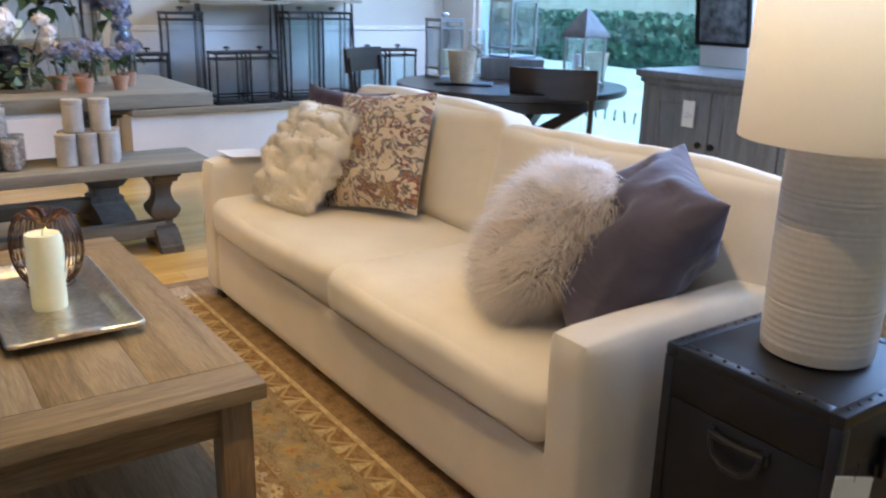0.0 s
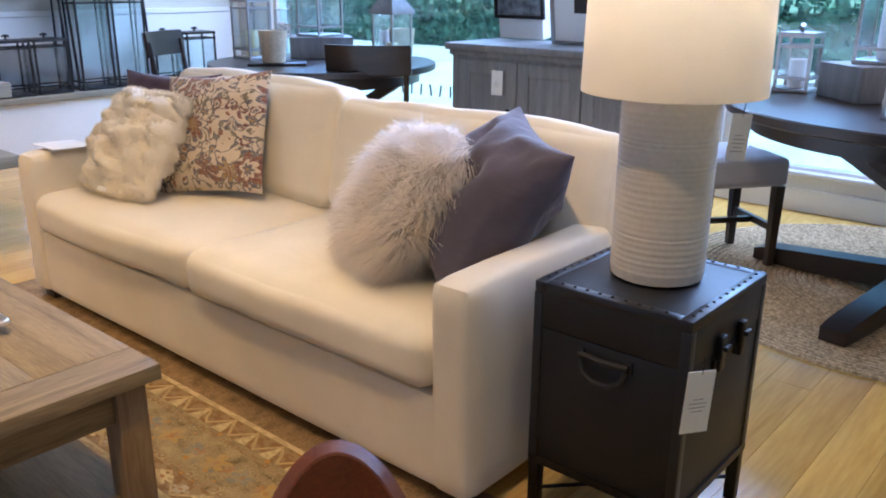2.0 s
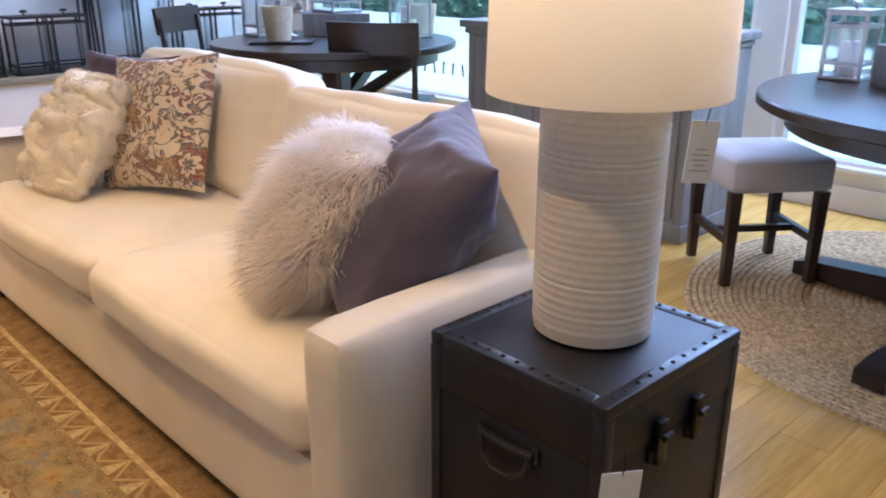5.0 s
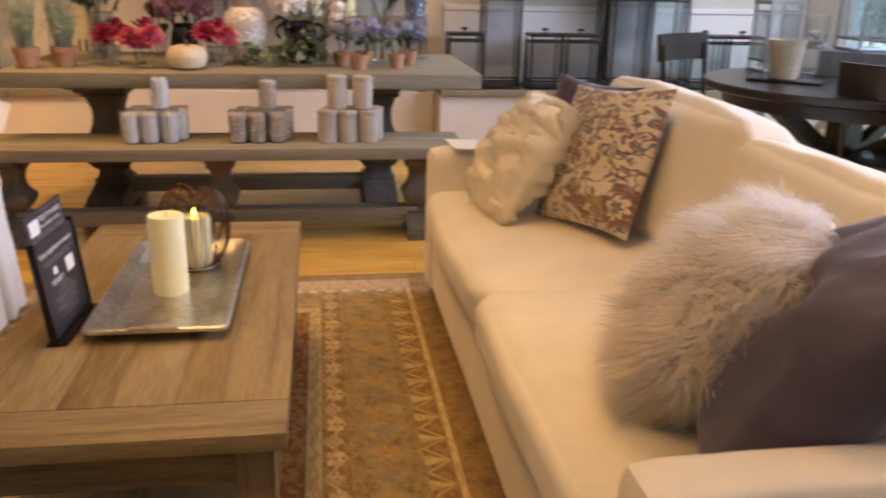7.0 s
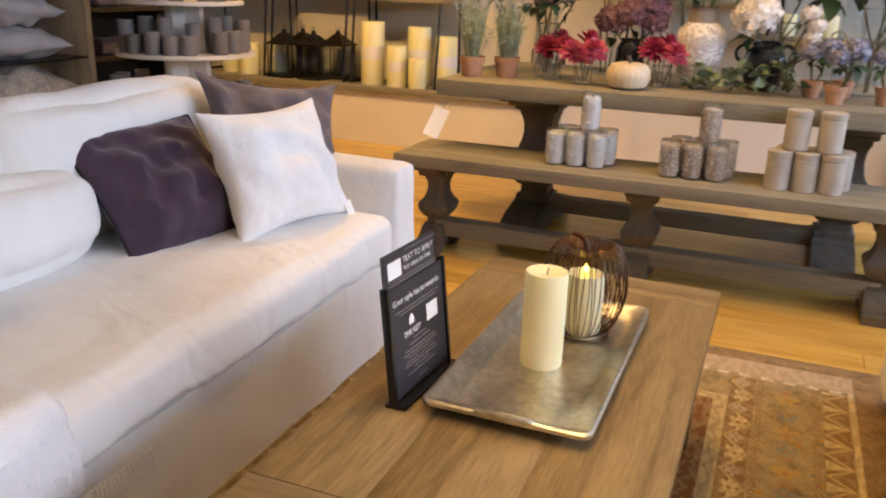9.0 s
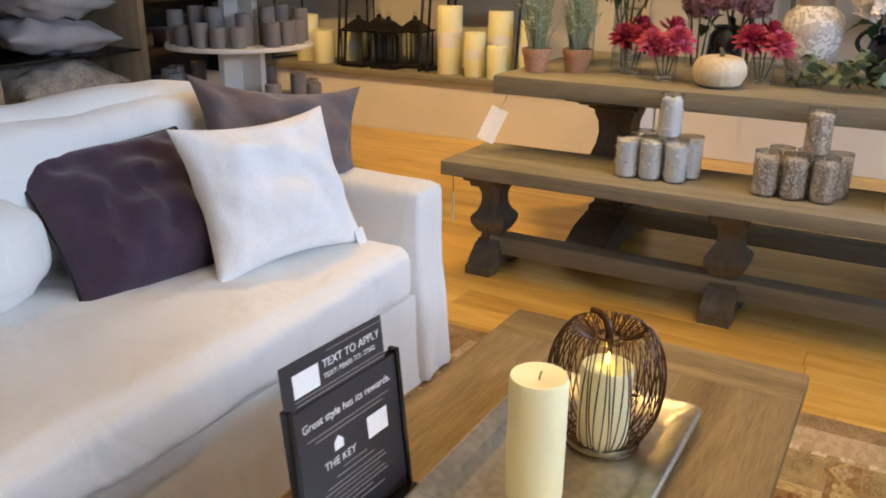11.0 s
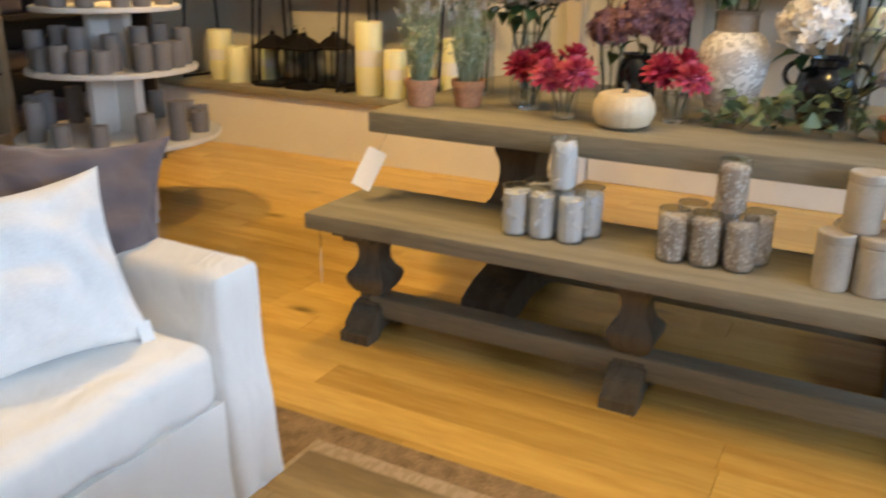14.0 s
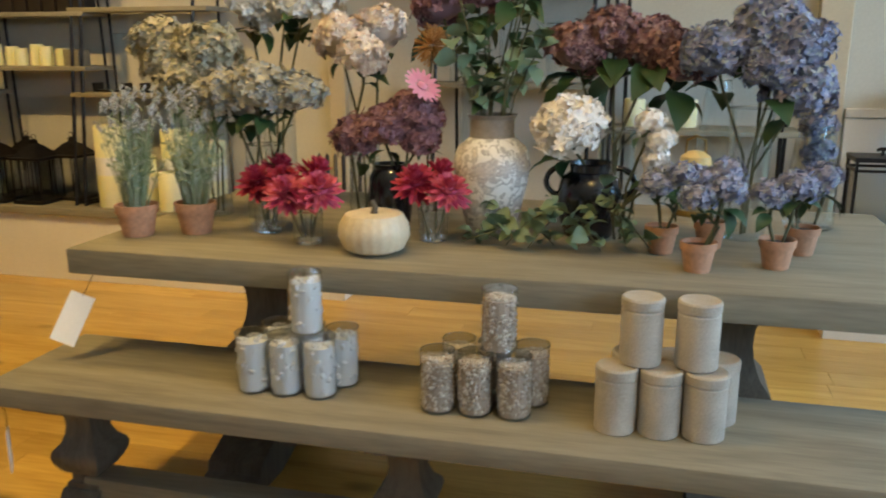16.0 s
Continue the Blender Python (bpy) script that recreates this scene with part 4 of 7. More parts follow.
    # small leaves and buds, then flowers with ringed hearts
    rosettes(48, 2, 0.62, [(-1, 0.42, [slate, olive, rust, olive])], 0.0)
    rosettes(24, 3, 0.60, [(-1, 0.48, [olive, slate, wine]), (-1, 0.30, [cream, gold, cream]), (-1, 0.17, [rust, slate])], 3.1)
    rosettes(9.5, 7, 0.85, [(-1, 0.60, [slate, wine, slate]), (-1, 0.53, [rust, cream, gold, rust]), (-1, 0.40, [wine, slate, rust, slate]), (-1, 0.33, [cream, rust, cream, gold]), (-1, 0.20, [slate, gold, slate, wine]), (-1, 0.10, [gold, cream])], 7.7)
    wear = t.new("ShaderNodeTexNoise")
    wear.inputs["Scale"].default_value, wear.inputs["Detail"].default_value = 130, 2
    lk(scl.outputs[0], wear.inputs["Vector"])
    over(calc("MULTIPLY", calc("GREATER_THAN", wear.outputs["Fac"], 0.54), 0.30), cream)
    lk(col, b.inputs["Base Color"])
    return m


M_FLORAL = floral_fabric()


def cushion(name, m, w, h, d, material, label, seed, piping=None, tag=None, **kw):
    c = thing(name, m, label, "cushion")
    part("cover", pillow_mesh(w, h, d, seed=seed, **kw), material, c)
    if piping:
        bm = bmesh.new()
        pts = []
        n = 18
        src = pillow_mesh(w, h, d, seed=seed, **kw)
        rim = sorted((v.co.copy() for v in src.verts if abs(v.co.y) < 0.0004), key=lambda p: math.atan2(p.z - h / 2, p.x))
        src.free()
        tube(bm, rim + rim[:1], 0.005, 6)
        part("piping", bm, piping, c)
    if tag:
        part("label_tag", boxes((tag - 0.012, -0.03, 0.004, tag + 0.02, -0.0285, 0.05)), M_PAPER, c, "small white cloth label")
    return c


# on the ivory sofa
cushion("floral_cushion", leaning((1.395, 2.79, 0.462), (1.545, 2.41, 0.50), (1.53, 2.96, 0.90)), 0.45, 0.46, 0.18, M_FLORAL, "square cushion printed with rust and grey florals", 1, pinch=0.07)
cushion("plum_cushion", leaning((1.50, 3.30, 0.47), (1.66, 2.86, 0.47), (1.60, 3.33, 0.85)), 0.48, 0.42, 0.16, M_PURPLE, "dark plum velvet cushion tucked behind others", 2)
blue = cushion("blue_cushion", leaning((1.555, 1.635, 0.49), (1.265, 1.275, 0.445), (1.715, 1.35, 0.885)), 0.50, 0.50, 0.27, M_BLUE, "slate blue linen cushion propped on the arm", 3, pinch=0.11, wrinkle=0.024, n=36, power=0.5)

# ruched cream cushion
rc = thing("ruched_cushion", leaning((1.20, 3.06, 0.47), (1.235, 2.66, 0.465), (1.42, 3.10, 0.80)), "cream ruched faux fur cushion with a hang tag", "cushion")
bm = pillow_mesh(0.44, 0.45, 0.20, 60, 0.04, 0.03, 4, 0.5, 0.4)
for v in bm.verts:
    s = 1 if v.co.y > 0 else -1
    if abs(v.co.y) > 0.004:
        q = v.co * 1.0
        a = noise.noise(Vector((q.x * 7, q.z * 15, s * 2)))
        b = noise.noise(Vector((q.x * 13 + 4, q.z * 30, s * 5)))
        v.co.y += s * (0.050 * min(abs(a), 0.35) ** 0.5 + 0.010 * min(abs(b), 0.5) - 0.022)
RUCHE_COPY = bm.copy()
part("cover", bm, M_RUCHE, rc)
part("hang_tag", boxes((0.06, -0.105, 0.004, 0.11, -0.103, 0.02)), M_PAPER, rc, "small paper hang tag")



def pile(src, count, length, width, seed):
    """Short upright pile over a cushion's cover."""
    src.normal_update()
    out, rg = bmesh.new(), random.Random(seed)
    mid = sum((v.co for v in src.verts), Vector()) / len(src.verts)
    faces = src.faces[:]
    for _ in range(count):
        f = rg.choice(faces)
        w = [rg.random() + 0.01 for _ in f.verts]
        p = sum((v.co * q for v, q in zip(f.verts, w)), Vector()) / sum(w)
        n = f.normal if f.normal.dot(p - mid) > 0 else -f.normal
        d = (n + noise.noise_vector(p * 30) * 0.7 + Vector((rg.gauss(0, .3), rg.gauss(0, .3), rg.gauss(0, .3)))).normalized()
        sd = d.orthogonal().normalized() * width
        out.faces.new([out.verts.new(c) for c in (p - n * 0.001 - sd, p - n * 0.001 + sd, p + d * length * (0.6 + 0.6 * rg.random()))])
    src.free()
    return out


part("fleece", pile(RUCHE_COPY, 14000, 0.011, 0.0011, 3), M_RUCHE, rc, "", True, "stuff")

# long-haired ivory cushion
fc = thing("shaggy_cushion", leaning((1.41, 1.77, 0.515), (1.225, 1.46, 0.515), (1.60, 1.61, 0.81)), "shaggy long-haired ivory wool cushion", "cushion")
bm = pillow_mesh(0.37, 0.37, 0.20, 22, 0.0, 0.015, 6, 0.5, 0.7)
part("cover", bm, M_FUR, fc)
src = pillow_mesh(0.37, 0.37, 0.20, 22, 0.0, 0.015, 6, 0.5, 0.7)
src.normal_update()
hair = bmesh.new()
rng = random.Random(8)
faces = src.faces[:]
for k in range(20000):
    f = rng.choice(faces)
    w = [rng.random() + 0.01 for _ in f.verts]
    p = sum((v.co * a for v, a in zip(f.verts, w)), Vector()) / sum(w)
    nrm = f.normal if f.normal.dot(f.calc_center_median() - Vector((0, 0, 0.19))) > 0 else -f.normal
    ln = 0.045 + 0.055 * rng.random()
    flow = noise.noise_vector(p * 12) * 0.85
    d1 = (nrm * 1.0 + flow + Vector((rng.gauss(0, .22), rng.gauss(0, .22), rng.gauss(0, .22)))).normalized()
    d2 = (d1 * 0.5 + Vector((0, 0, -0.55)) + flow * 0.6).normalized()
    side = d1.cross(Vector((rng.random() - .5, rng.random() - .5, rng.random() - .5))).normalized() * 0.0015
    a, b, c = p - nrm * 0.004, p + d1 * ln * 0.55, p + d1 * ln * 0.55 + d2 * ln * 0.6
    v = [hair.verts.new(q) for q in (a - side, a + side, b + side * 0.9, b - side * 0.9, c)]
    hair.faces.new((v[0], v[1], v[2], v[3]))
    hair.faces.new((v[3], v[2], v[4]))
src.free()
part("wool", hair, M_FUR, fc, "", True, "stuff")

# on the white sofa
cushion("white_cushion", leaning((-0.662, 2.582, 0.445), (-0.558, 3.03, 0.445), (-0.822, 2.649, 0.81)), 0.48, 0.41, 0.19, M_FLUFF, "soft white plush cushion with a cloth label", 9, tag=0.2, pinch=0.17, wrinkle=0.020, n=40, round_=0.10, power=0.45)
cushion("purple_cushion", leaning((-0.82, 2.35, 0.442), (-0.74, 2.75, 0.455), (-1.075, 2.45, 0.73)), 0.45, 0.42, 0.19, M_PURPLE, "dark plum velvet cushion with corded edge", 10, piping=M_BLACKPLASTIC, pinch=0.07, wrinkle=0.026, n=40)
cushion("taupe_cushion", leaning((-0.905, 2.80, 0.50), (-0.68, 3.19, 0.44), (-1.038, 2.923, 0.88)), 0.53, 0.43, 0.17, M_TAUPE, "taupe linen cushion leaning in the sofa corner", 11, pinch=0.20, wrinkle=0.03, n=36)
cushion("floral_cushion", leaning((-1.02, 1.42, 0.46), (-0.80, 1.80, 0.46), (-1.12, 1.42, 0.86)), 0.45, 0.43, 0.18, M_FLORAL, "square cushion printed with rust and grey florals", 12)

# knitted throw over the front of the white sofa
bm = bmesh.new()
n = 60
grid = []
for i in range(n + 1):
    row = []
    s = i / n * 0.62
    for j in range(31):
        y = 1.18 + j / 30 * 0.50 + 0.012 * math.sin(s * 14)
        q = 0.40
        fold = 0.010 * noise.noise(Vector((s * 5, y * 18, 0))) + 0.004 * math.sin(y * 190) + 0.003 * math.sin(s * 170 + (j % 2) * 3)
        if s < q:
            p = Vector((-0.84 + s, y, 0.487 + fold))
        elif s < q + 0.05:
            a = (s - q) / 0.05 * math.pi / 2
            p = Vector((-0.44 + 0.048 * math.sin(a), y, 0.435 + 0.052 * math.cos(a) + fold * 0.5))
        else:
            p = Vector((-0.388 + fold + 0.010 * math.sin(y * 22), y, 0.435 - (s - q - 0.05)))
        row.append(bm.verts.new(p))
    grid.append(row)
for a, b in zip(grid, grid[1:]):
    for j in range(30):
        bm.faces.new((a[j], a[j + 1], b[j + 1], b[j]))
throw = thing("knitted_throw", Matrix(), "chunky white knitted throw draped over the sofa seat", "throw")
cloth = part("cloth", bm, M_FLUFF, throw)
cloth.modifiers.new("thick", "SOLIDIFY").thickness = 0.012
bm = bmesh.new()
for j in range(64):
    y = 1.185 + j * 0.0108
    tube(bm, [(-0.388, y, 0.272), (-0.384, y + 0.002, 0.25), (-0.386 + 0.004 * math.sin(j), y + 0.003 * math.cos(j * 2.1), 0.212)], 0.0035, 5, 0.002)
part("fringe", bm, M_FLUFF, throw, "", True, "stuff")


# ---------- tags ----------
def tag(name, m, w, h, lines, label, cord=0.06):
    t = thing(name, m, label, "tag")
    part("card", boxes((-w / 2, -0.001, -h, w / 2, 0.001, 0)), M_PAPER, t, smooth=False)
    if cord:
        part("cord", tube(bmesh.new(), [(0, 0, -0.008), (0.003, -0.002, cord * 0.5), (0, 0.002, cord)], 0.0012, 5), M_BLACKPLASTIC, t)
    for k in range(lines):
        ww = w * (0.62 if k % 3 else 0.4)
        part("text_line", boxes((-ww / 2, -0.0016, -h * 0.45 - k * 0.009 - 0.0012, ww / 2, -0.0011, -h * 0.45 - k * 0.009)), M_WAXGREY, t, smooth=False)
    return t


tag("price_tag", pose(1.262, 0.596, 0.497, 0, 3, -30), 0.066, 0.138, 4, "white price tag hanging from the trunk latch", 0.03)
tag("price_tag", pose(1.588, 0.70, 0.965, 0, 4, -35), 0.05, 0.105, 5, "white price tag hanging below the lamp shade", 0.05)
tag("price_tag", pose(3.474, 2.80, 0.77, 0, 0, -90), 0.075, 0.135, 4, "white price tag hanging on the cabinet door", 0.02)
tag("price_tag", pose(-0.712, 4.185, 0.634, -24, 20, 8), 0.07, 0.14, 0, "blank white tag hanging from the table corner", 0.065)
tag("price_tag", pose(-0.78, 3.933, 0.345, 0, 0, 128), 0.05, 0.11, 0, "white tag hanging on a dark cord below the bench", 0.068)
bm = boxes((-0.085, -0.08, 0, 0.085, 0.08, 0.0025))
single("arm_card", bm, M_PAPER, pose(1.25, 3.25, 0.612, 2, 3, 4), "folded white information card on the sofa arm", "card", smooth=False)

# ---------- coffee table things ----------
CTZ = 0.4465
tray = thing("serving_tray", pose(0.326, 2.254, CTZ + 0.003), "hammered pewter serving tray with cut handles", "tray")
w, l = 0.156, 0.317


def tray_ring(bm, a, b, r, z):
    out = []
    for k in range(32):
        t = 2 * math.pi * k / 32
        cx, cy = math.copysign(a - r, math.cos(t)), math.copysign(b - r, math.sin(t))
        out.append(bm.verts.new((cx + r * math.cos(t), cy + r * math.sin(t), z + 0.0012 * noise.noise(Vector((t * 3, z * 40, 1))))))
    return out


bm = bmesh.new()
prof = [(w - 0.075, l - 0.075, 0.016, 0.004), (w - 0.05, l - 0.05, 0.02, 0.004), (w - 0.040, l - 0.040, 0.022, 0.009), (w - 0.030, l - 0.030, 0.022, 0.022), (w - 0.014, l - 0.014, 0.022, 0.026), (w - 0.009, l - 0.009, 0.022, 0.0305), (w - 0.004, l - 0.004, 0.023, 0.0312), (w, l, 0.024, 0.028),
        (w, l, 0.024, 0.021), (w - 0.008, l - 0.008, 0.022, 0.020), (w - 0.04, l - 0.04, 0.022, 0.012), (w - 0.05, l - 0.05, 0.02, 0.0), (w - 0.08, l - 0.08, 0.016, 0.0)]
rings = [tray_ring(bm, *p) for p in prof]
for a, b in zip(rings, rings[1:]):
    for k in range(32):
        bm.faces.new((a[k], a[(k + 1) % 32], b[(k + 1) % 32], b[k]))
bm.faces.new(rings[0])
bm.faces.new(rings[-1])
part("dish", bm, M_TRAY, tray)
for fx in (-0.10, 0.10):
    for fy in (-0.25, 0.25):
        part("foot", lathe([(0.010, -0.003), (0.014, -0.001), (0.012, 0.001)], 12, None, pose(fx, fy, 0)), M_TRAY, tray)
for s in (-1, 1):
    y = s * (l - 0.018)
    bm = tube(bmesh.new(), [(-0.058, y + s * 0.004, 0.023), (-0.045, y + s * 0.016, 0.032), (0, y + s * 0.020, 0.036), (0.045, y + s * 0.016, 0.032), (0.058, y + s * 0.004, 0.023)], 0.0065, 8)
    part("handle", bm, M_TRAY, tray)
    # no hole in the rim: a black strip stands in for the slot's shade
    part("slot_shade", boxes((-0.045, min(y - s * 0.004, y + s * 0.008), 0.0236, 0.045, max(y - s * 0.004, y + s * 0.008), 0.0262)), M_BLACKPLASTIC, tray, "black strip for the shade in the cut handle opening")


def pillar(name, x, y, z, r, h, material, label, flame=False, wick=True, group=""):
    c = thing(name, pose(x, y, z), label, "candle", group)
    top = [(r * 0.96, 0), (r, 0.006), (r * 1.005, h * 0.5), (r, h - 0.008), (r * 0.95, h - 0.001), (r * 0.82, h - 0.002), (r * 0.3, h - 0.004), (0.004, h - 0.008)]
    part("wax", lathe(top, 36), material, c)
    if wick:
        part("wick", tube(bmesh.new(), [(0, 0, h - 0.012), (0.001, 0, h - 0.002), (0.003, 0.001, h + 0.006)], 0.0012, 5), M_BLACKPLASTIC, c)
    if flame:
        part("flame", lathe([(0.001, h + 0.0), (0.005, h + 0.006), (0.0045, h + 0.012), (0.0006, h + 0.022)], 10), glow("led_flame", (1.0, 0.72, 0.12), 9.0), c, "yellow glowing flame tip")
    return c


pillar("pillar_candle", 0.314, 2.228, CTZ + 0.0075, 0.043, 0.20, M_WAX, "thick ivory wax pillar candle on the tray")
pillar("flameless_candle", 0.352, 2.42, CTZ + 0.0075, 0.042, 0.14, M_WAX, "ivory flameless candle inside the wire pumpkin", True, False)
# wire pumpkin
wp = thing("wire_pumpkin", pose(0.350, 2.42, CTZ + 0.0075), "brown wire pumpkin candle cover with a curled stem", "pumpkin")
M_BRONZE = mat("bronze_wire", (0.085, 0.04, 0.022), 0.38, 0.7, vary=0.25, scale=20)
for k in range(64):
    a = 2 * math.pi * k / 64
    pts = []
    lobe = 1 + 0.06 * abs(math.sin(a * 4))
    for i in range(17):
        u = i / 16
        th = math.pi * (0.06 + 0.90 * u)
        r = (0.016 + 0.074 * math.sin(th) ** 0.8) * lobe if u < 0.9 else (0.016 + 0.074 * math.sin(th) ** 0.8) * lobe * (1 - (u - 0.9) * 2.5)
        z = 0.112 - 0.112 * math.cos(th)
        if u > 0.86:
            z -= (u - 0.86) * 0.30
        tw = a + 0.035 * math.sin(u * 5 + k * 1.7)
        pts.append((r * math.cos(tw), r * math.sin(tw), max(0.002, z)))
    part("wire", tube(bmesh.new(), pts, 0.0012, 4), M_BRONZE, wp)
for z, r in ((0.003, 0.062), (0.190, 0.02)):
    part("ring", tube(bmesh.new(), [(r * math.cos(q * math.pi / 12), r * math.sin(q * math.pi / 12), z) for q in range(25)], 0.002, 5), M_BRONZE, wp)
part("stem", tube(bmesh.new(), [(0, 0, 0.176), (0.0, 0.002, 0.196), (-0.006, 0.005, 0.212), (-0.020, 0.009, 0.222), (-0.036, 0.011, 0.223)], 0.0075, 8, 0.005), M_BRONZE, wp)

# sign holder
sg = thing("sign_holder", pose(0.124, 1.940, CTZ, 0, 0, 86) @ pose(0, 0, 0, -6), "black acrylic sign holder with a charcoal offer card", "sign")
SW, SH = 0.22, 0.225
part("foot", boxes((-0.004, -0.022, 0.0, SW + 0.004, 0.022, 0.008), bevel=0.002), M_BLACKPLASTIC, sg)
part("holder", boxes((-0.004, -0.004, 0.008, 0.004, 0.012, SH + 0.004), (SW - 0.004, -0.004, 0.008, SW + 0.004, 0.012, SH + 0.004), (0.004, 0.006, 0.008, SW - 0.004, 0.012, SH), bevel=0.001), M_BLACKPLASTIC, sg)
part("card", boxes((0.004, 0.0005, 0.01, SW - 0.004, 0.0045, SH - 0.004)), M_BLACKCARD, sg)
part("card", boxes((-0.002, 0.0048, SH - 0.02, SW - 0.02, 0.0058, SH + 0.062)), M_BLACKCARD, sg, "second charcoal card behind")


def lettering(text, x, z, size, y, parent, align="LEFT"):
    cu = bpy.data.curves.new("lettering", "FONT")
    cu.body, cu.size, cu.align_x = text, size, align
    cu.extrude = 0.0001
    cu.materials.append(M_PAPER)
    ob = new("lettering", cu)
    ob.parent = parent
    ob.matrix_local = pose(x, y, z, 90)
    return ob


lettering("TEXT TO APPLY", 0.074, SH + 0.032, 0.0165, 0.0044, sg)
lettering("TEXT: PB450 TO: 77500", 0.074, SH + 0.017, 0.0105, 0.0044, sg)
lettering("Great style has its rewards.", SW / 2, SH - 0.038, 0.0165, 0.0001, sg, "CENTER")
lettering("THE KEY", 0.082, SH - 0.108, 0.0165, 0.0001, sg, "CENTER")
part("white_panel", boxes((0.018, 0.0042, SH + 0.012, 0.066, 0.0047, SH + 0.044)), M_PAPER, sg)
part("white_panel", boxes((0.142, 0.0, SH - 0.105, 0.186, 0.0005, SH - 0.072)), M_PAPER, sg)
part("house_mark", extrude_outline([(0.073, SH - 0.088), (0.091, SH - 0.088), (0.091, SH - 0.076), (0.082, SH - 0.068), (0.073, SH - 0.076)], 0.0, 0.0005), M_PAPER, sg)
for k, (ww, z) in enumerate([(0.17, SH - 0.053), (0.14, SH - 0.060), (0.05, SH - 0.118), (0.08, 0.098), (0.12, 0.088), (0.13, 0.081), (0.10, 0.074), (0.12, 0.066), (0.13, 0.059), (0.06, 0.051), (0.11, 0.042), (0.03, 0.026)]):
    part("text_line", boxes((SW / 2 - ww / 2, 0.0, z, SW / 2 + ww / 2, 0.0005, z + 0.0016)), M_WAXGREY, sg)
for k in range(3):
    part("text_line", boxes((0.018, 0.0042, SH + 0.006 - k * 0.006, 0.20, 0.0047, SH + 0.0075 - k * 0.006)), M_WAXGREY, sg)
part("text_line", boxes((0.083, 0.0042, SH + 0.053, 0.20, 0.0047, SH + 0.0545)), M_WAXGREY, sg)

# ---------- jars on the bench ----------
BZ = 0.4645


def jar(name, r, h, filling, stone, label, group, m, opaque=False, lump=0.0):
    j = thing(name, m, label, "jar", group)
    if opaque:
        part("body", lathe([(r - 0.003, 0), (r, 0.003), (r, h - 0.03), (r - 0.002, h - 0.028), (r - 0.002, h - 0.024), (r + 0.001, h - 0.022), (r + 0.001, h - 0.004), (r - 0.003, h), (r * 0.8, h - 0.002), (0.003, h - 0.002)], 36), filling, j)
        return j
    part("glass", lathe([(0.004, 0.0), (r - 0.004, 0.0), (r, 0.004), (r, h), (r - 0.002, h)], 32), M_GLASS, j)
    part("rim", tube(bmesh.new(), [((r - 0.001) * math.cos(k * math.pi / 16), (r - 0.001) * math.sin(k * math.pi / 16), h) for k in range(33)], 0.0014, 6), M_RIM, j)
    bm = bmesh.new()
    rg = random.Random(len(name))
    if lump:
        rows = [(r * 0.80, 0.004)] + [(r * 0.90, 0.008 + h * 0.80 * q / 9) for q in range(10)] + [(r * 0.55, h * 0.86), (0.004, h * 0.87)]
        core = lathe(rows, 28, bm, None, lambda a, i: 1 + 0.10 * noise.noise(Vector((2.2 * math.cos(a), 2.2 * math.sin(a), i * 0.55))))
    else:
        core = lathe([(r * 0.86, 0.006), (r * 0.87, h * 0.84), (0.004, h * 0.86)], 16, bm)
    for k in range(stone):
        a, z = rg.random() * 6.283, 0.012 + rg.random() * (h * 0.86 - 0.014)
        q = r * (0.85 + 0.05 * rg.random()) - lump * 0.5
        if rg.random() < 0.22:
            z, q = h * 0.86, r * 0.75 * rg.random() ** 0.5
        s = 0.004 + 0.0035 * rg.random() + lump
        v = bmesh.ops.create_icosphere(bm, subdivisions=1, radius=s)["verts"]
        bmesh.ops.transform(bm, verts=v, matrix=pose(q * math.cos(a), q * math.sin(a), z, rg.random() * 180, rg.random() * 180, 0) @ Matrix.Diagonal((1, 0.75, 0.55, 1)))
    part("filling", bm, filling, j, "", bool(lump), "stuff")
    return j


def island_mat(name, colors, rough=0.6, sub=0.0):
    """Each separate piece takes its own shade."""
    m = mat(name, colors[0], rough, vary=0.0, bump=0.0)
    t, lk = m.node_tree.nodes, m.node_tree.links.new
    geo, ramp = t.new("ShaderNodeNewGeometry"), t.new("ShaderNodeValToRGB")
    el = ramp.color_ramp.elements
    el[0].color = (*colors[0], 1)
    el[1].color = (*colors[-1], 1)
    for k in range(1, len(colors) - 1):
        el.new(k / (len(colors) - 1)).color = (*colors[k], 1)
    lk(geo.outputs["Random Per Island"], ramp.inputs["Fac"])
    lk(ramp.outputs["Color"], t["Principled BSDF"].inputs["Base Color"])
    if sub:
        t["Principled BSDF"].inputs["Transmission Weight"].default_value = sub
    return m


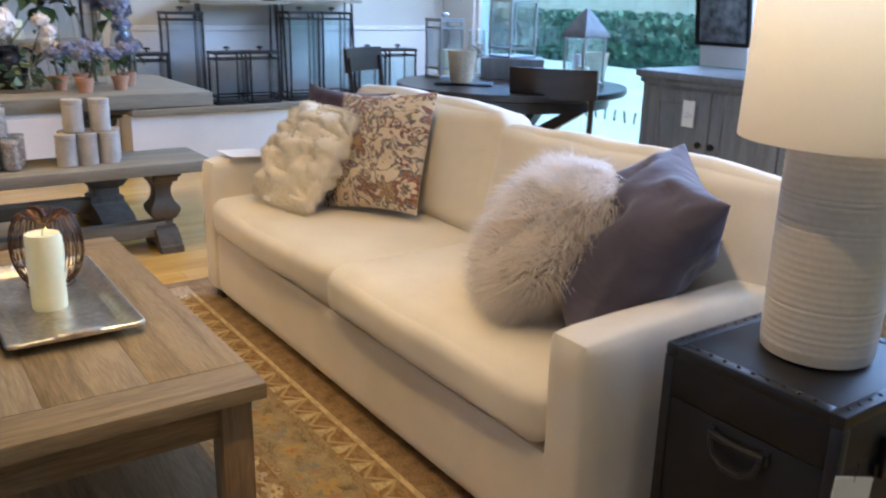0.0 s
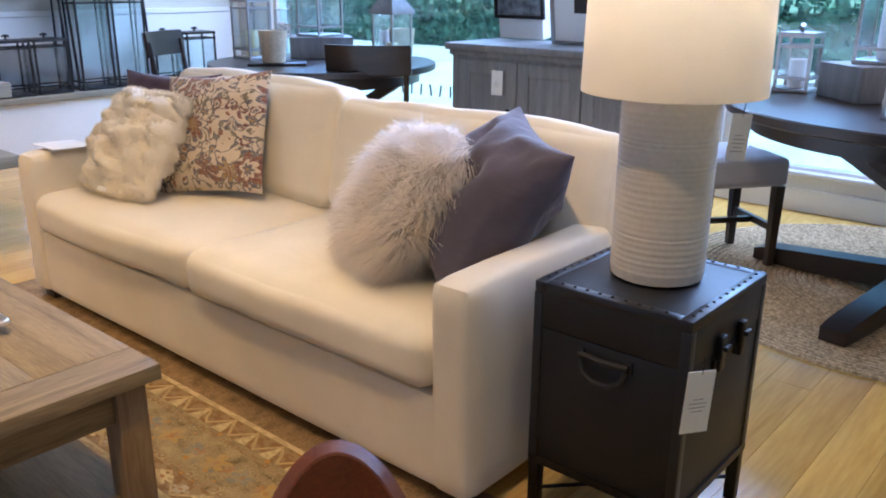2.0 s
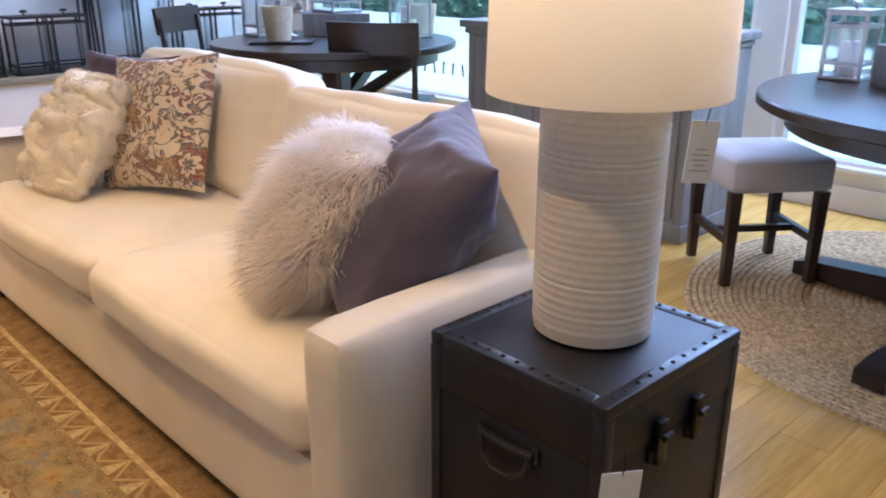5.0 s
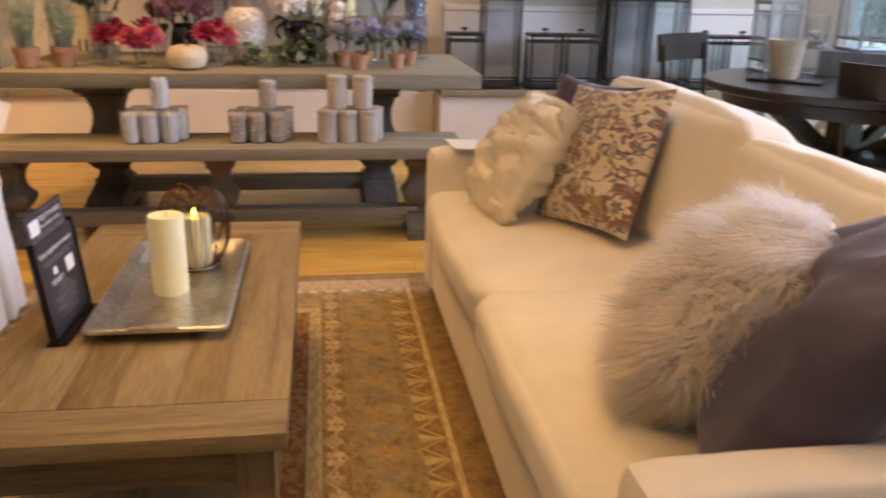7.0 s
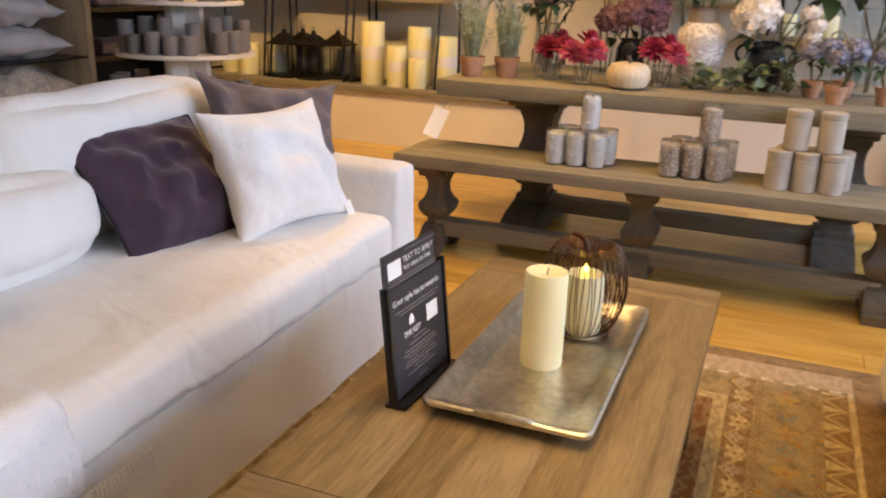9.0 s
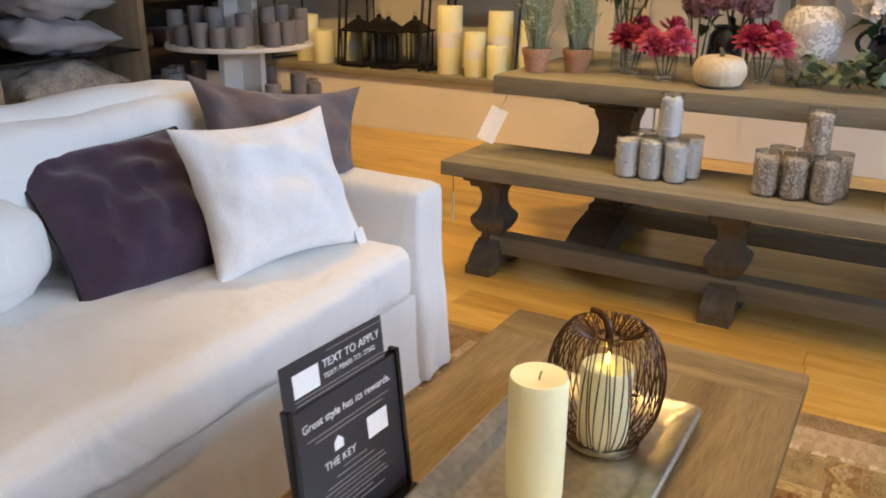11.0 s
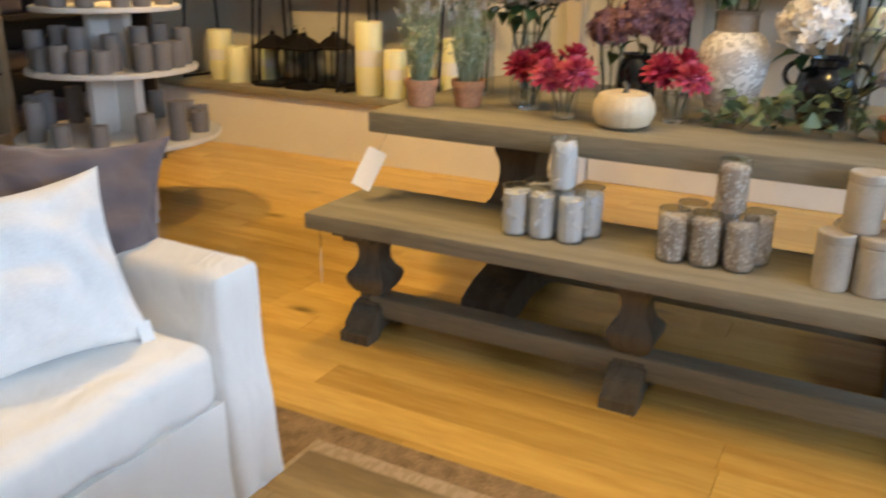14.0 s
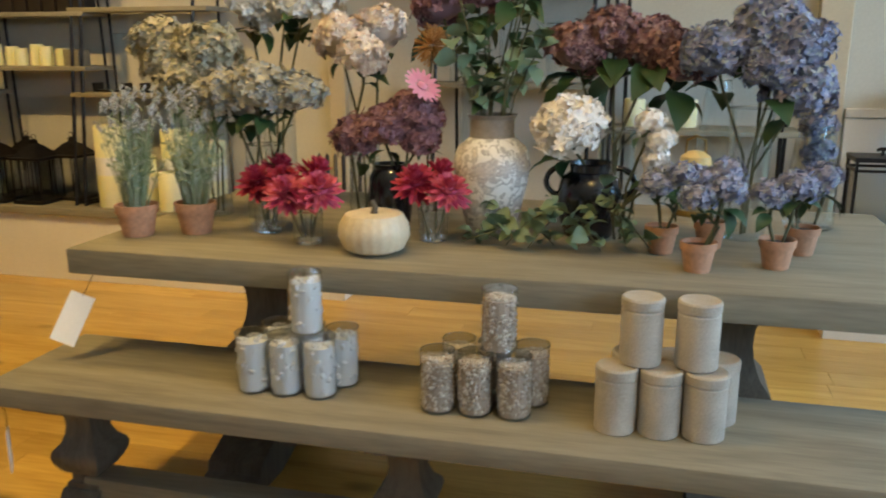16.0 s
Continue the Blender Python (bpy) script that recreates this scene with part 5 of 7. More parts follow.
M_STONES = island_mat("white_stones", [(0.82, 0.80, 0.78), (0.90, 0.89, 0.87), (0.86, 0.84, 0.82)], 0.35, 0.25)
M_SHELLS = island_mat("mixed_shells", [(0.32, 0.23, 0.16), (0.60, 0.52, 0.43), (0.76, 0.70, 0.62), (0.40, 0.29, 0.21)], 0.5)
M_CAN = mat("speckled_sand_canister", (0.48, 0.435, 0.37), 0.8, vary=0.2, scale=10, fine=330, bump=0.3)
for name, r, h, fill, nst, label, group, xs, tops, opaque in (
        ("pebble_jar", 0.0405, 0.150, M_STONES, 46, "clear plastic jar of white pebbles on the bench", "pebble jars", (-0.155, -0.07, 0.017), (-0.022,), False),
        ("shell_jar", 0.041, 0.147, M_SHELLS, 460, "clear plastic jar of small brown shells on the bench", "shell jars", (0.315, 0.402, 0.492), (0.452,), False),
        ("canister", 0.0455, 0.150, M_CAN, 0, "speckled sand-coloured canister on the bench", "sand canisters", (0.72, 0.814, 0.908), (0.767, 0.885), True)):
    first = jar(name, r, h, fill, nst, label, group, pose(xs[0], 4.075, BZ), opaque, 0.006 if fill == M_STONES else 0.0)
    for k, x in enumerate(xs):
        if k:
            copy_thing(first, pose(x, 4.075 + 0.004 * k, BZ, 0, 0, 70 * k))
        copy_thing(first, pose(x + 0.03, 4.075 + 2 * r + 0.006, BZ, 0, 0, 133 * k + 20))
    for x in tops:
        copy_thing(first, pose(x, 4.105, BZ + h + 0.001, 0, 0, 211))

# ---------- cognac leather chair ----------
ch = thing("leather_chair", pose(0.30, 0.61, 0, 0, 0, 319), "cognac leather chair with a rounded back", "chair")
bm = bmesh.new()
n, mrows = 28, 12
outer, inner = [], []
for j in range(mrows + 1):
    ro, ri = [], []
    for i in range(n + 1):
        u = 2 * i / n - 1
        a = math.pi / 2 - u * 0.50
        crest = 0.36 + 0.25 * max(0.0, 1 - abs(u) ** 1.9) ** 0.6
        z = 0.30 + (crest - 0.30) * j / mrows
        rad = 0.255 + 0.03 * j / mrows
        ro.append(bm.verts.new((rad * math.cos(a), rad * math.sin(a) * 0.95, z)))
        ri.append(bm.verts.new(((rad - 0.035) * math.cos(a), (rad - 0.035) * math.sin(a) * 0.95, z - 0.004)))
    outer.append(ro)
    inner.append(ri)
for g in (outer, inner):
    for a, b in zip(g, g[1:]):
        for i in range(n):
            bm.faces.new((a[i], a[i + 1], b[i + 1], b[i]))
for g in (0, mrows):
    for i in range(n):
        bm.faces.new((outer[g][i], outer[g][i + 1], inner[g][i + 1], inner[g][i]))
for i in (0, n):
    for j in range(mrows):
        bm.faces.new((outer[j][i], outer[j + 1][i], inner[j + 1][i], inner[j][i]))
bk = part("backrest", bm, M_LEATHER, ch)
bk.modifiers.new("round", "BEVEL").width = 0.012
part("seat", soft_box(-0.215, -0.24, 0.30, 0.215, 0.19, 0.40, 0.04, 0.01, 8, 0.004, 30), M_LEATHER, ch)
for x in (-0.17, 0.17):
    for y in (-0.18, 0.14):
        part("leg", tube(bmesh.new(), [(x, y, 0.31), (x * 1.15, y * 1.15, 0.012)], 0.018, 10, 0.011), M_BLACKLEG, ch)

# ---------- flowers on the long table ----------
TZ = 0.7655
GREENS = [(0.018, 0.045, 0.016), (0.035, 0.085, 0.028), (0.055, 0.11, 0.04)]
M_LEAF = island_mat("green_leaves", GREENS, 0.5)
M_EUCA = island_mat("eucalyptus_leaves", [(0.08, 0.14, 0.08), (0.16, 0.22, 0.13), (0.22, 0.27, 0.145), (0.10, 0.165, 0.11)], 0.55)
M_STEM = mat("flower_stems", (0.10, 0.10, 0.045), 0.6, vary=0.3, scale=20)
PETALS = {
    "cream": island_mat("cream_green_petals", [(0.20, 0.20, 0.12), (0.36, 0.34, 0.24), (0.46, 0.41, 0.31), (0.26, 0.26, 0.20)], 0.7),
    "creamblue": island_mat("cream_blue_petals", [(0.38, 0.36, 0.25), (0.27, 0.29, 0.31), (0.46, 0.42, 0.32), (0.30, 0.27, 0.20)], 0.7),
    "white": island_mat("white_petals", [(0.78, 0.75, 0.68), (0.90, 0.88, 0.83)], 0.7),
    "blush": island_mat("blush_petals", [(0.66, 0.50, 0.42), (0.80, 0.69, 0.60), (0.85, 0.79, 0.72)], 0.7),
    "ivory": island_mat("ivory_petals", [(0.86, 0.80, 0.74), (0.92, 0.89, 0.85), (0.88, 0.82, 0.77)], 0.7),
    "mauve": island_mat("mauve_petals", [(0.13, 0.055, 0.075), (0.25, 0.12, 0.15), (0.33, 0.18, 0.20), (0.18, 0.08, 0.10)], 0.7),
    "plum": island_mat("plum_petals", [(0.12, 0.05, 0.06), (0.25, 0.12, 0.13), (0.36, 0.22, 0.21), (0.16, 0.075, 0.085)], 0.7),
    "blue": island_mat("blue_petals", [(0.13, 0.15, 0.27), (0.27, 0.28, 0.40), (0.36, 0.34, 0.42), (0.20, 0.23, 0.36), (0.40, 0.42, 0.38)], 0.7),
    "crimson": island_mat("crimson_petals", [(0.30, 0.012, 0.045), (0.45, 0.03, 0.09), (0.55, 0.075, 0.15)], 0.6),
    "pink": island_mat("pink_petals", [(0.50, 0.05, 0.13), (0.64, 0.14, 0.21), (0.55, 0.09, 0.16)], 0.6),
    "gerbera": island_mat("gerbera_petals", [(0.62, 0.20, 0.30), (0.70, 0.30, 0.40)], 0.6),
    "amber": island_mat("amber_petals", [(0.36, 0.17, 0.05), (0.50, 0.28, 0.11)], 0.7),
}


def hydrangea_mesh(color, n=95, seed=0, floret=0.23):
    """A unit dome of small four-petalled florets, each petal cupped."""
    bm = bmesh.new()
    rg = random.Random(seed)
    for k in range(n):
        z = 1 - 1.62 * (k + 0.5) / n
        a = k * 2.39996 + rg.gauss(0, 0.2)
        r = math.sqrt(max(0, 1 - z * z))
        d = Vector((r * math.cos(a), r * math.sin(a), z))
        lump = 0.84 + 0.22 * noise.noise(d * 2.2 + Vector((seed, 0, 0))) + rg.gauss(0, 0.035)
        c = d * lump
        c.z *= 0.82
        nrm = (d + Vector((rg.gauss(0, .38), rg.gauss(0, .38), rg.gauss(0, .38)))).normalized()
        u = nrm.orthogonal().normalized()
        v = nrm.cross(u)
        sp = rg.random() * 3
        s = floret * (0.8 + 0.45 * rg.random())
        for q in range(4):
            t = sp + q * math.pi / 2
            e, f = math.cos(t) * u + math.sin(t) * v, -math.sin(t) * u + math.cos(t) * v
            tip, cup = 0.30 * rg.random() - 0.16, 0.16 + 0.10 * rg.random()
            pts = [c, c + e * s * 0.34 - f * s * 0.34 + nrm * s * cup * 0.6, c + e * s * 0.78 - f * s * 0.38 + nrm * s * cup, c + e * s * 1.02 + nrm * s * tip,
                   c + e * s * 0.78 + f * s * 0.38 + nrm * s * cup, c + e * s * 0.34 + f * s * 0.34 + nrm * s * cup * 0.6, c + e * s * 0.55]
            w = [bm.verts.new(p) for p in pts]
            for i in range(6):
                bm.faces.new((w[6], w[i], w[(i + 1) % 6]))
    lathe([(0.05, -0.5), (0.55, -0.35), (0.74, 0.05), (0.55, 0.48), (0.05, 0.66)], 10, bm)
    return finish("blossom", bm, PETALS[color], True)


def dahlia_mesh(color, rows=5, seed=0):
    bm = bmesh.new()
    rg = random.Random(seed)
    for j in range(rows):
        up = radians(4 + 78 * j / (rows - 1))
        n = 17 - 2 * j
        ln = 1.0 - 0.12 * j
        for k in range(n):
            a = 2 * math.pi * (k + 0.5 * (j % 2)) / n + rg.gauss(0, 0.06)
            t = up + rg.gauss(0, 0.10)
            d = Vector((math.cos(a) * math.cos(t), math.sin(a) * math.cos(t), math.sin(t)))
            sd = Vector((-math.sin(a), math.cos(a), 0)) * 0.17
            nn = d.cross(sd).normalized() * 0.06
            b = Vector((0, 0, 0.10 * j))
            w = [bm.verts.new(b + p) for p in (d * 0.1, d * ln * 0.6 - sd + nn, d * ln - sd * 0.25, d * ln + sd * 0.25, d * ln * 0.6 + sd + nn, d * ln * 0.6 - nn)]
            bm.faces.new((w[0], w[1], w[2], w[5]))
            bm.faces.new((w[0], w[5], w[3], w[4]))
            bm.faces.new((w[5], w[2], w[3]))
    lathe([(0.02, -0.3), (0.28, -0.1), (0.3, 0.3), (0.05, 0.5)], 8, bm)
    return finish("blossom", bm, PETALS[color], False)


def leaf_mesh(material, length=1.0, width=0.55):
    """A pointed leaf, folded along its rib and bowed; foot at the origin, along x."""
    bm = bmesh.new()
    xs = [0, 0.15, 0.35, 0.58, 0.8, 1.0]
    ws = [0.02, 0.55, 0.95, 0.98, 0.6, 0.02]
    rows = []
    for x, w in zip(xs, ws):
        z = 0.18 * math.sin(x * 2.6) - 0.25 * x * x
        y = w * width / 2 * length
        rows.append([bm.verts.new((x * length, -y, z * length + y * 0.25)), bm.verts.new((x * length, 0, z * length)), bm.verts.new((x * length, y, z * length + y * 0.25))])
    for a, b in zip(rows, rows[1:]):
        for k in range(2):
            bm.faces.new((a[k], b[k], b[k + 1], a[k + 1]))
    return finish("leaf", bm, material)


LEAF, ROUNDLEAF = leaf_mesh(M_LEAF), leaf_mesh(M_EUCA, 1.0, 0.85)
HYD = {c: [hydrangea_mesh(c, 230, s, 0.15) for s in (1, 2)] for c in ("cream", "creamblue", "white", "blush", "ivory", "mauve", "plum", "blue")}
SMALLHYD = {c: hydrangea_mesh(c, 60, 5, 0.24) for c in ("blue", "ivory")}
DAHL = {c: dahlia_mesh(c, 5, 3) for c in ("crimson", "pink")}


def put(name, mesh, parent, m, s):
    ob = new(name, mesh)
    ob.parent = parent
    ob.matrix_local = m @ Matrix.Diagonal((s, s, s, 1))
    return ob


def bouquet(name, foot, heads, label, meshes, leaves=6, leaf_size=0.10, leafmesh=None, group=""):
    """heads: (dx, dy, dz, radius) from the foot; stems rise from the foot to each."""
    b = thing(name, pose(*foot), label, "flowers", group)
    rg = random.Random(int(foot[0] * 1000) + len(heads))
    for k, (x, y, z, r) in enumerate(heads):
        put("blossom", meshes[k % len(meshes)], b, pose(x, y, z, rg.gauss(0, 14) + 8, rg.gauss(0, 14), rg.random() * 360), r * 1.1)
        bx, by = rg.gauss(0, 0.012), rg.gauss(0, 0.012)
        part("stem", tube(bmesh.new(), [(bx, by, 0.012), (bx * 2 + x * 0.15, by * 2 + y * 0.15, z * 0.45), (x * 0.8, y * 0.8, z * 0.82), (x, y, z - r * 0.2)], 0.0042, 6), M_STEM, b)
    for k in range(int(leaves * 1.7)):
        x, y, z, r = heads[k % len(heads)]
        a = rg.random() * 360
        put("leaf", leafmesh or LEAF, b, pose(x * 0.9, y * 0.9, z - r * (0.75 + 0.35 * rg.random()), rg.gauss(0, 12), rg.gauss(18, 16), a), leaf_size * (0.6 + 0.45 * rg.random()))
    return b


def glass_vase(name, x, y, r, h, label, flare=1.0, z=None):
    v = thing(name, pose(x, y, TZ if z is None else z), label, "vase")
    part("glass", lathe([(0.004, 0.0), (r * 0.9, 0.0), (r, 0.004), (r * 0.98, h * 0.5), (r * flare, h), (r * flare - 0.003, h)], 36), M_GLASS, v)
    q = r * flare - 0.0015
    part("rim", tube(bmesh.new(), [(q * math.cos(k * math.pi / 16), q * math.sin(k * math.pi / 16), h) for k in range(33)], 0.0018, 6), M_RIM, v)
    return v


V = "clear glass cylinder vase on the grey table"
glass_vase("glass_vase", -0.58, 4.68, 0.055, 0.30, V)
bouquet("hydrangea_bouquet", (-0.58, 4.68, TZ), [(-0.13, 0.03, 0.46, 0.105), (-0.02, 0.05, 0.50, 0.11), (-0.20, 0.08, 0.53, 0.10), (-0.06, -0.02, 0.42, 0.09)], "bunch of dried cream and green hydrangeas", HYD["cream"], 7)
glass_vase("glass_vase", -0.36, 4.60, 0.055, 0.24, V)
bouquet("hydrangea_bouquet", (-0.36, 4.60, TZ), [(-0.06, -0.10, 0.40, 0.085), (0.04, -0.09, 0.405, 0.09), (0.14, -0.06, 0.39, 0.08), (-0.03, 0.0, 0.37, 0.07)], "bunch of cream hydrangeas tinged with blue", HYD["creamblue"], 8)
glass_vase("glass_vase", -0.46, 4.92, 0.055, 0.34, V)
bouquet("hydrangea_bouquet", (-0.46, 4.92, TZ), [(-0.10, 0, 0.69, 0.13), (0.10, 0.02, 0.69, 0.13), (0.0, 0.10, 0.74, 0.12)], "bunch of large white hydrangeas", HYD["white"], 9, 0.14)
glass_vase("glass_vase", -0.13, 4.84, 0.05, 0.26, V)
bouquet("hydrangea_bouquet", (-0.13, 4.84, TZ), [(-0.07, 0, 0.55, 0.085), (0.02, -0.05, 0.495, 0.08), (0.05, 0.04, 0.58, 0.08)], "bunch of blush pink hydrangeas", HYD["blush"], 5)
# amber seed head and pink gerbera
amber = thing("dried_allium", pose(0.07, 4.86, TZ), "amber dried allium head on a tall stem", "flowers")
bm = bmesh.new()
rg = random.Random(4)
for k in range(170):
    d = Vector((rg.gauss(0, 1), rg.gauss(0, 1), rg.gauss(0, 1))).normalized()
    tube(bm, [Vector((0.02, 0, 0.525)) + d * 0.012, Vector((0.02, 0, 0.525)) + d * (0.050 + 0.02 * rg.random())], 0.0014, 4, 0.0026)
part("blossom", bm, PETALS["amber"], amber, "", False)
part("stem", tube(bmesh.new(), [(0, 0, 0.0), (0.008, 0, 0.3), (0.02, 0, 0.52)], 0.004), M_STEM, amber)
ger = thing("gerbera_daisy", pose(0.13, 4.60, TZ), "single pink gerbera daisy on a stem", "flowers")
bm = bmesh.new()
for k in range(17):
    a = 2 * math.pi * k / 17
    d, s = Vector((math.cos(a), math.sin(a), 0.12)), Vector((-math.sin(a), math.cos(a), 0)) * 0.009
    w = [bm.verts.new(p) for p in (d * 0.012, d * 0.035 - s, d * 0.058 - s * 0.4, d * 0.058 + s * 0.4, d * 0.035 + s)]
    bm.faces.new(w)
lathe([(0.014, -0.004), (0.015, 0.004), (0.004, 0.009)], 12, bm)
bmesh.ops.transform(bm, verts=bm.verts, matrix=pose(0.005, -0.01, 0.415, 48, 20, 40))
part("blossom", bm, PETALS["gerbera"], ger)
part("stem", tube(bmesh.new(), [(0.03, 0.05, 0.0), (0.02, 0.02, 0.25), (0.005, 0.0, 0.41)], 0.003), M_STEM, ger)
# mauve hydrangeas in a dark pot
M_DARKGLAZE = mat("dark_blue_black_glaze", (0.012, 0.013, 0.02), 0.18, vary=0.3, scale=8, bump=0.05, coat=0.5)
single("dark_vase", lathe([(0.05, 0), (0.06, 0.01), (0.068, 0.08), (0.06, 0.15), (0.045, 0.175), (0.05, 0.19), (0.044, 0.19), (0.04, 0.17), (0.004, 0.05)], 32), M_DARKGLAZE, pose(0.02, 4.64, TZ), "round dark glazed vase behind the pumpkin", "vase")
bouquet("hydrangea_bouquet", (0.02, 4.64, TZ), [(-0.09, -0.02, 0.27, 0.075), (0.0, -0.03, 0.295, 0.08), (0.08, 0.0, 0.335, 0.085), (0.10, -0.02, 0.27, 0.06)], "bunch of mauve purple hydrangeas", HYD["mauve"], 4, 0.08)


def dahlias(x, y, heads):
    g = thing("glass_tumbler", pose(x, y, TZ), "small fluted clear glass tumbler holding dahlias", "vase", "dahlia tumblers")
    part("glass", lathe([(0.003, 0), (0.036, 0), (0.040, 0.004), (0.042, 0.09), (0.0395, 0.09)], 40, None, None, lambda a, i: 1 + 0.025 * math.cos(a * 10)), M_GLASS, g)
    part("rim", tube(bmesh.new(), [(0.041 * math.cos(k * math.pi / 16), 0.041 * math.sin(k * math.pi / 16), 0.09) for k in range(33)], 0.0018, 6), M_RIM, g)
    part("thick_foot", lathe([(0.003, 0.001), (0.034, 0.001), (0.035, 0.012), (0.003, 0.012)], 24), M_RIM, g)
    b = thing("dahlia_bunch", pose(x, y, TZ), "bunch of crimson and pink dahlias", "flowers", "dahlia bunches")
    for k, (dx, dy, z, r, c) in enumerate(heads):
        put("blossom", DAHL[c], b, pose(dx, dy, z, 30, 10 * (-1) ** k, 50 * k), r)
        part("stem", tube(bmesh.new(), [(dx * 0.3, dy * 0.3, 0.015), (dx * 0.8, dy * 0.8, z * 0.7), (dx, dy, z)], 0.003), M_STEM, b)
    return b


dahlias(-0.30, 4.49, [(-0.03, 0, 0.135, 0.068, "crimson"), (0.055, -0.01, 0.14, 0.066, "crimson"), (0.01, 0.05, 0.17, 0.06, "crimson")])
dahlias(-0.135, 4.39, [(-0.045, -0.03, 0.13, 0.068, "pink"), (0.045, -0.02, 0.14, 0.07, "pink"), (0.0, 0.05, 0.175, 0.065, "crimson"), (0.0, -0.05, 0.115, 0.055, "pink")])
dahlias(0.19, 4.50, [(-0.045, -0.01, 0.15, 0.072, "crimson"), (0.05, -0.03, 0.135, 0.068, "pink"), (0.0, 0.05, 0.17, 0.062, "crimson")])
# ceramic pumpkin
pk = thing("ceramic_pumpkin", pose(0.075, 4.335, TZ), "round cream ceramic pumpkin with ribbed sides", "pumpkin")
M_PUMP = mat("cream_crackled_glaze", (0.66, 0.56, 0.40), 0.45, vary=0.10, scale=14, bump=0.15)
part("body", lathe([(0.05, 0.0), (0.078, 0.012), (0.094, 0.045), (0.092, 0.075), (0.075, 0.102), (0.045, 0.110), (0.015, 0.100), (0.002, 0.098)], 72, None, None, lambda a, i: 1 - 0.028 * abs(math.cos(a * 11)) ** 3), M_PUMP, pk)
part("stem", tube(bmesh.new(), [(0, 0, 0.098), (0.004, 0, 0.118), (-0.006, 0.004, 0.135)], 0.010, 8, 0.006), M_GREYDARK, pk)


def floral_ceramic():
    m = floral_fabric(1.25, (0.84, 0.81, 0.76))
    m.name = "toile_glazed_ceramic"
    b = m.node_tree.nodes["Principled BSDF"]
    mx = m.node_tree.nodes.new("ShaderNodeMix")
    mx.data_type = "RGBA"
    src = b.inputs["Base Color"].links[0].from_socket
    hs = m.node_tree.nodes.new("ShaderNodeHueSaturation")
    hs.inputs["Saturation"].default_value, hs.inputs["Value"].default_value = 0.35, 1.0
    m.node_tree.links.new(src, hs.inputs["Color"])
    mx.inputs["Factor"].default_value = 0.45
    m.node_tree.links.new(hs.outputs[0], mx.inputs["A"])
    mx.inputs["B"].default_value = (0.84, 0.81, 0.76, 1)
    m.node_tree.links.new(mx.outputs["Result"], b.inputs["Base Color"])
    b.inputs["Roughness"].default_value, b.inputs["Sheen Weight"].default_value, b.inputs["Specular IOR Level"].default_value = 0.2, 0, 0.5
    return m


vz = thing("patterned_vase", pose(0.325, 4.64, TZ), "white ceramic vase with a grey floral print", "vase")
part("body", lathe([(0.062, 0.0), (0.068, 0.006), (0.085, 0.07), (0.105, 0.16), (0.11, 0.20), (0.098, 0.245), (0.072, 0.268), (0.064, 0.275)], 48), floral_ceramic(), vz)
part("neck", lathe([(0.064, 0.275), (0.062, 0.29), (0.062, 0.325), (0.073, 0.338), (0.068, 0.338), (0.056, 0.32), (0.055, 0.27)], 48), mat("taupe_glaze", (0.30, 0.26, 0.22), 0.35, vary=0.15), vz, "taupe glazed neck")
# eucalyptus and leafy branches in it
eu = thing("leafy_branches", pose(0.325, 4.64, TZ + 0.2), "leafy green branches standing in the patterned vase", "foliage")
rg = random.Random(21)
for k in range(11):
    a = rg.random() * 6.283
    sp = 0.05 + 0.14 * rg.random()
    top = 0.30 + 0.34 * rg.random()
    pts = [Vector((0.02 * math.cos(a), 0.02 * math.sin(a), 0.0)), Vector((sp * 0.4 * math.cos(a), sp * 0.3 * math.sin(a), top * 0.5)), Vector((sp * math.cos(a), sp * 0.6 * math.sin(a), top))]
    part("stem", tube(bmesh.new(), pts, 0.003, 5), M_STEM, eu)
    for j in range(8):
        u = 0.40 + 0.6 * j / 7
        p = pts[1].lerp(pts[2], (u - 0.4) / 0.6)
        put("leaf", ROUNDLEAF if k % 3 else LEAF, eu, pose(p.x, p.y, p.z, rg.gauss(0, 25), rg.gauss(0, 30), rg.random() * 360), 0.045 + 0.03 * rg.random())
# dark jug with a white hydrangea
jg = thing("dark_jug", pose(0.60, 4.66, TZ), "dark blue-black glazed two-handled jug", "jug")
part("body", lathe([(0.06, 0), (0.068, 0.006), (0.085, 0.06), (0.092, 0.12), (0.08, 0.165), (0.056, 0.185), (0.058, 0.205), (0.064, 0.21), (0.056, 0.208), (0.05, 0.18), (0.003, 0.10)], 40), M_DARKGLAZE, jg)
for s in (-1, 1):
    part("handle", tube(bmesh.new(), [(s * (0.072 + 0.050 * math.sin(q * math.pi / 14)), 0, 0.153 + 0.042 * math.cos(q * math.pi / 14)) for q in range(15)], 0.0085, 10), M_DARKGLAZE, jg)
bouquet("single_hydrangea", (0.60, 4.66, TZ), [(-0.055, -0.08, 0.315, 0.098)], "single ivory hydrangea bloom in the jug", HYD["ivory"], 2, 0.13)
bouquet("orchid_spray", (0.70, 4.60, TZ), [(0.055, -0.02, 0.33, 0.040), (0.085, -0.03, 0.285, 0.038), (0.075, -0.03, 0.235, 0.036), (0.075, -0.02, 0.19, 0.03)], "drooping white orchid blossoms", [SMALLHYD["ivory"]], 3, 0.07)
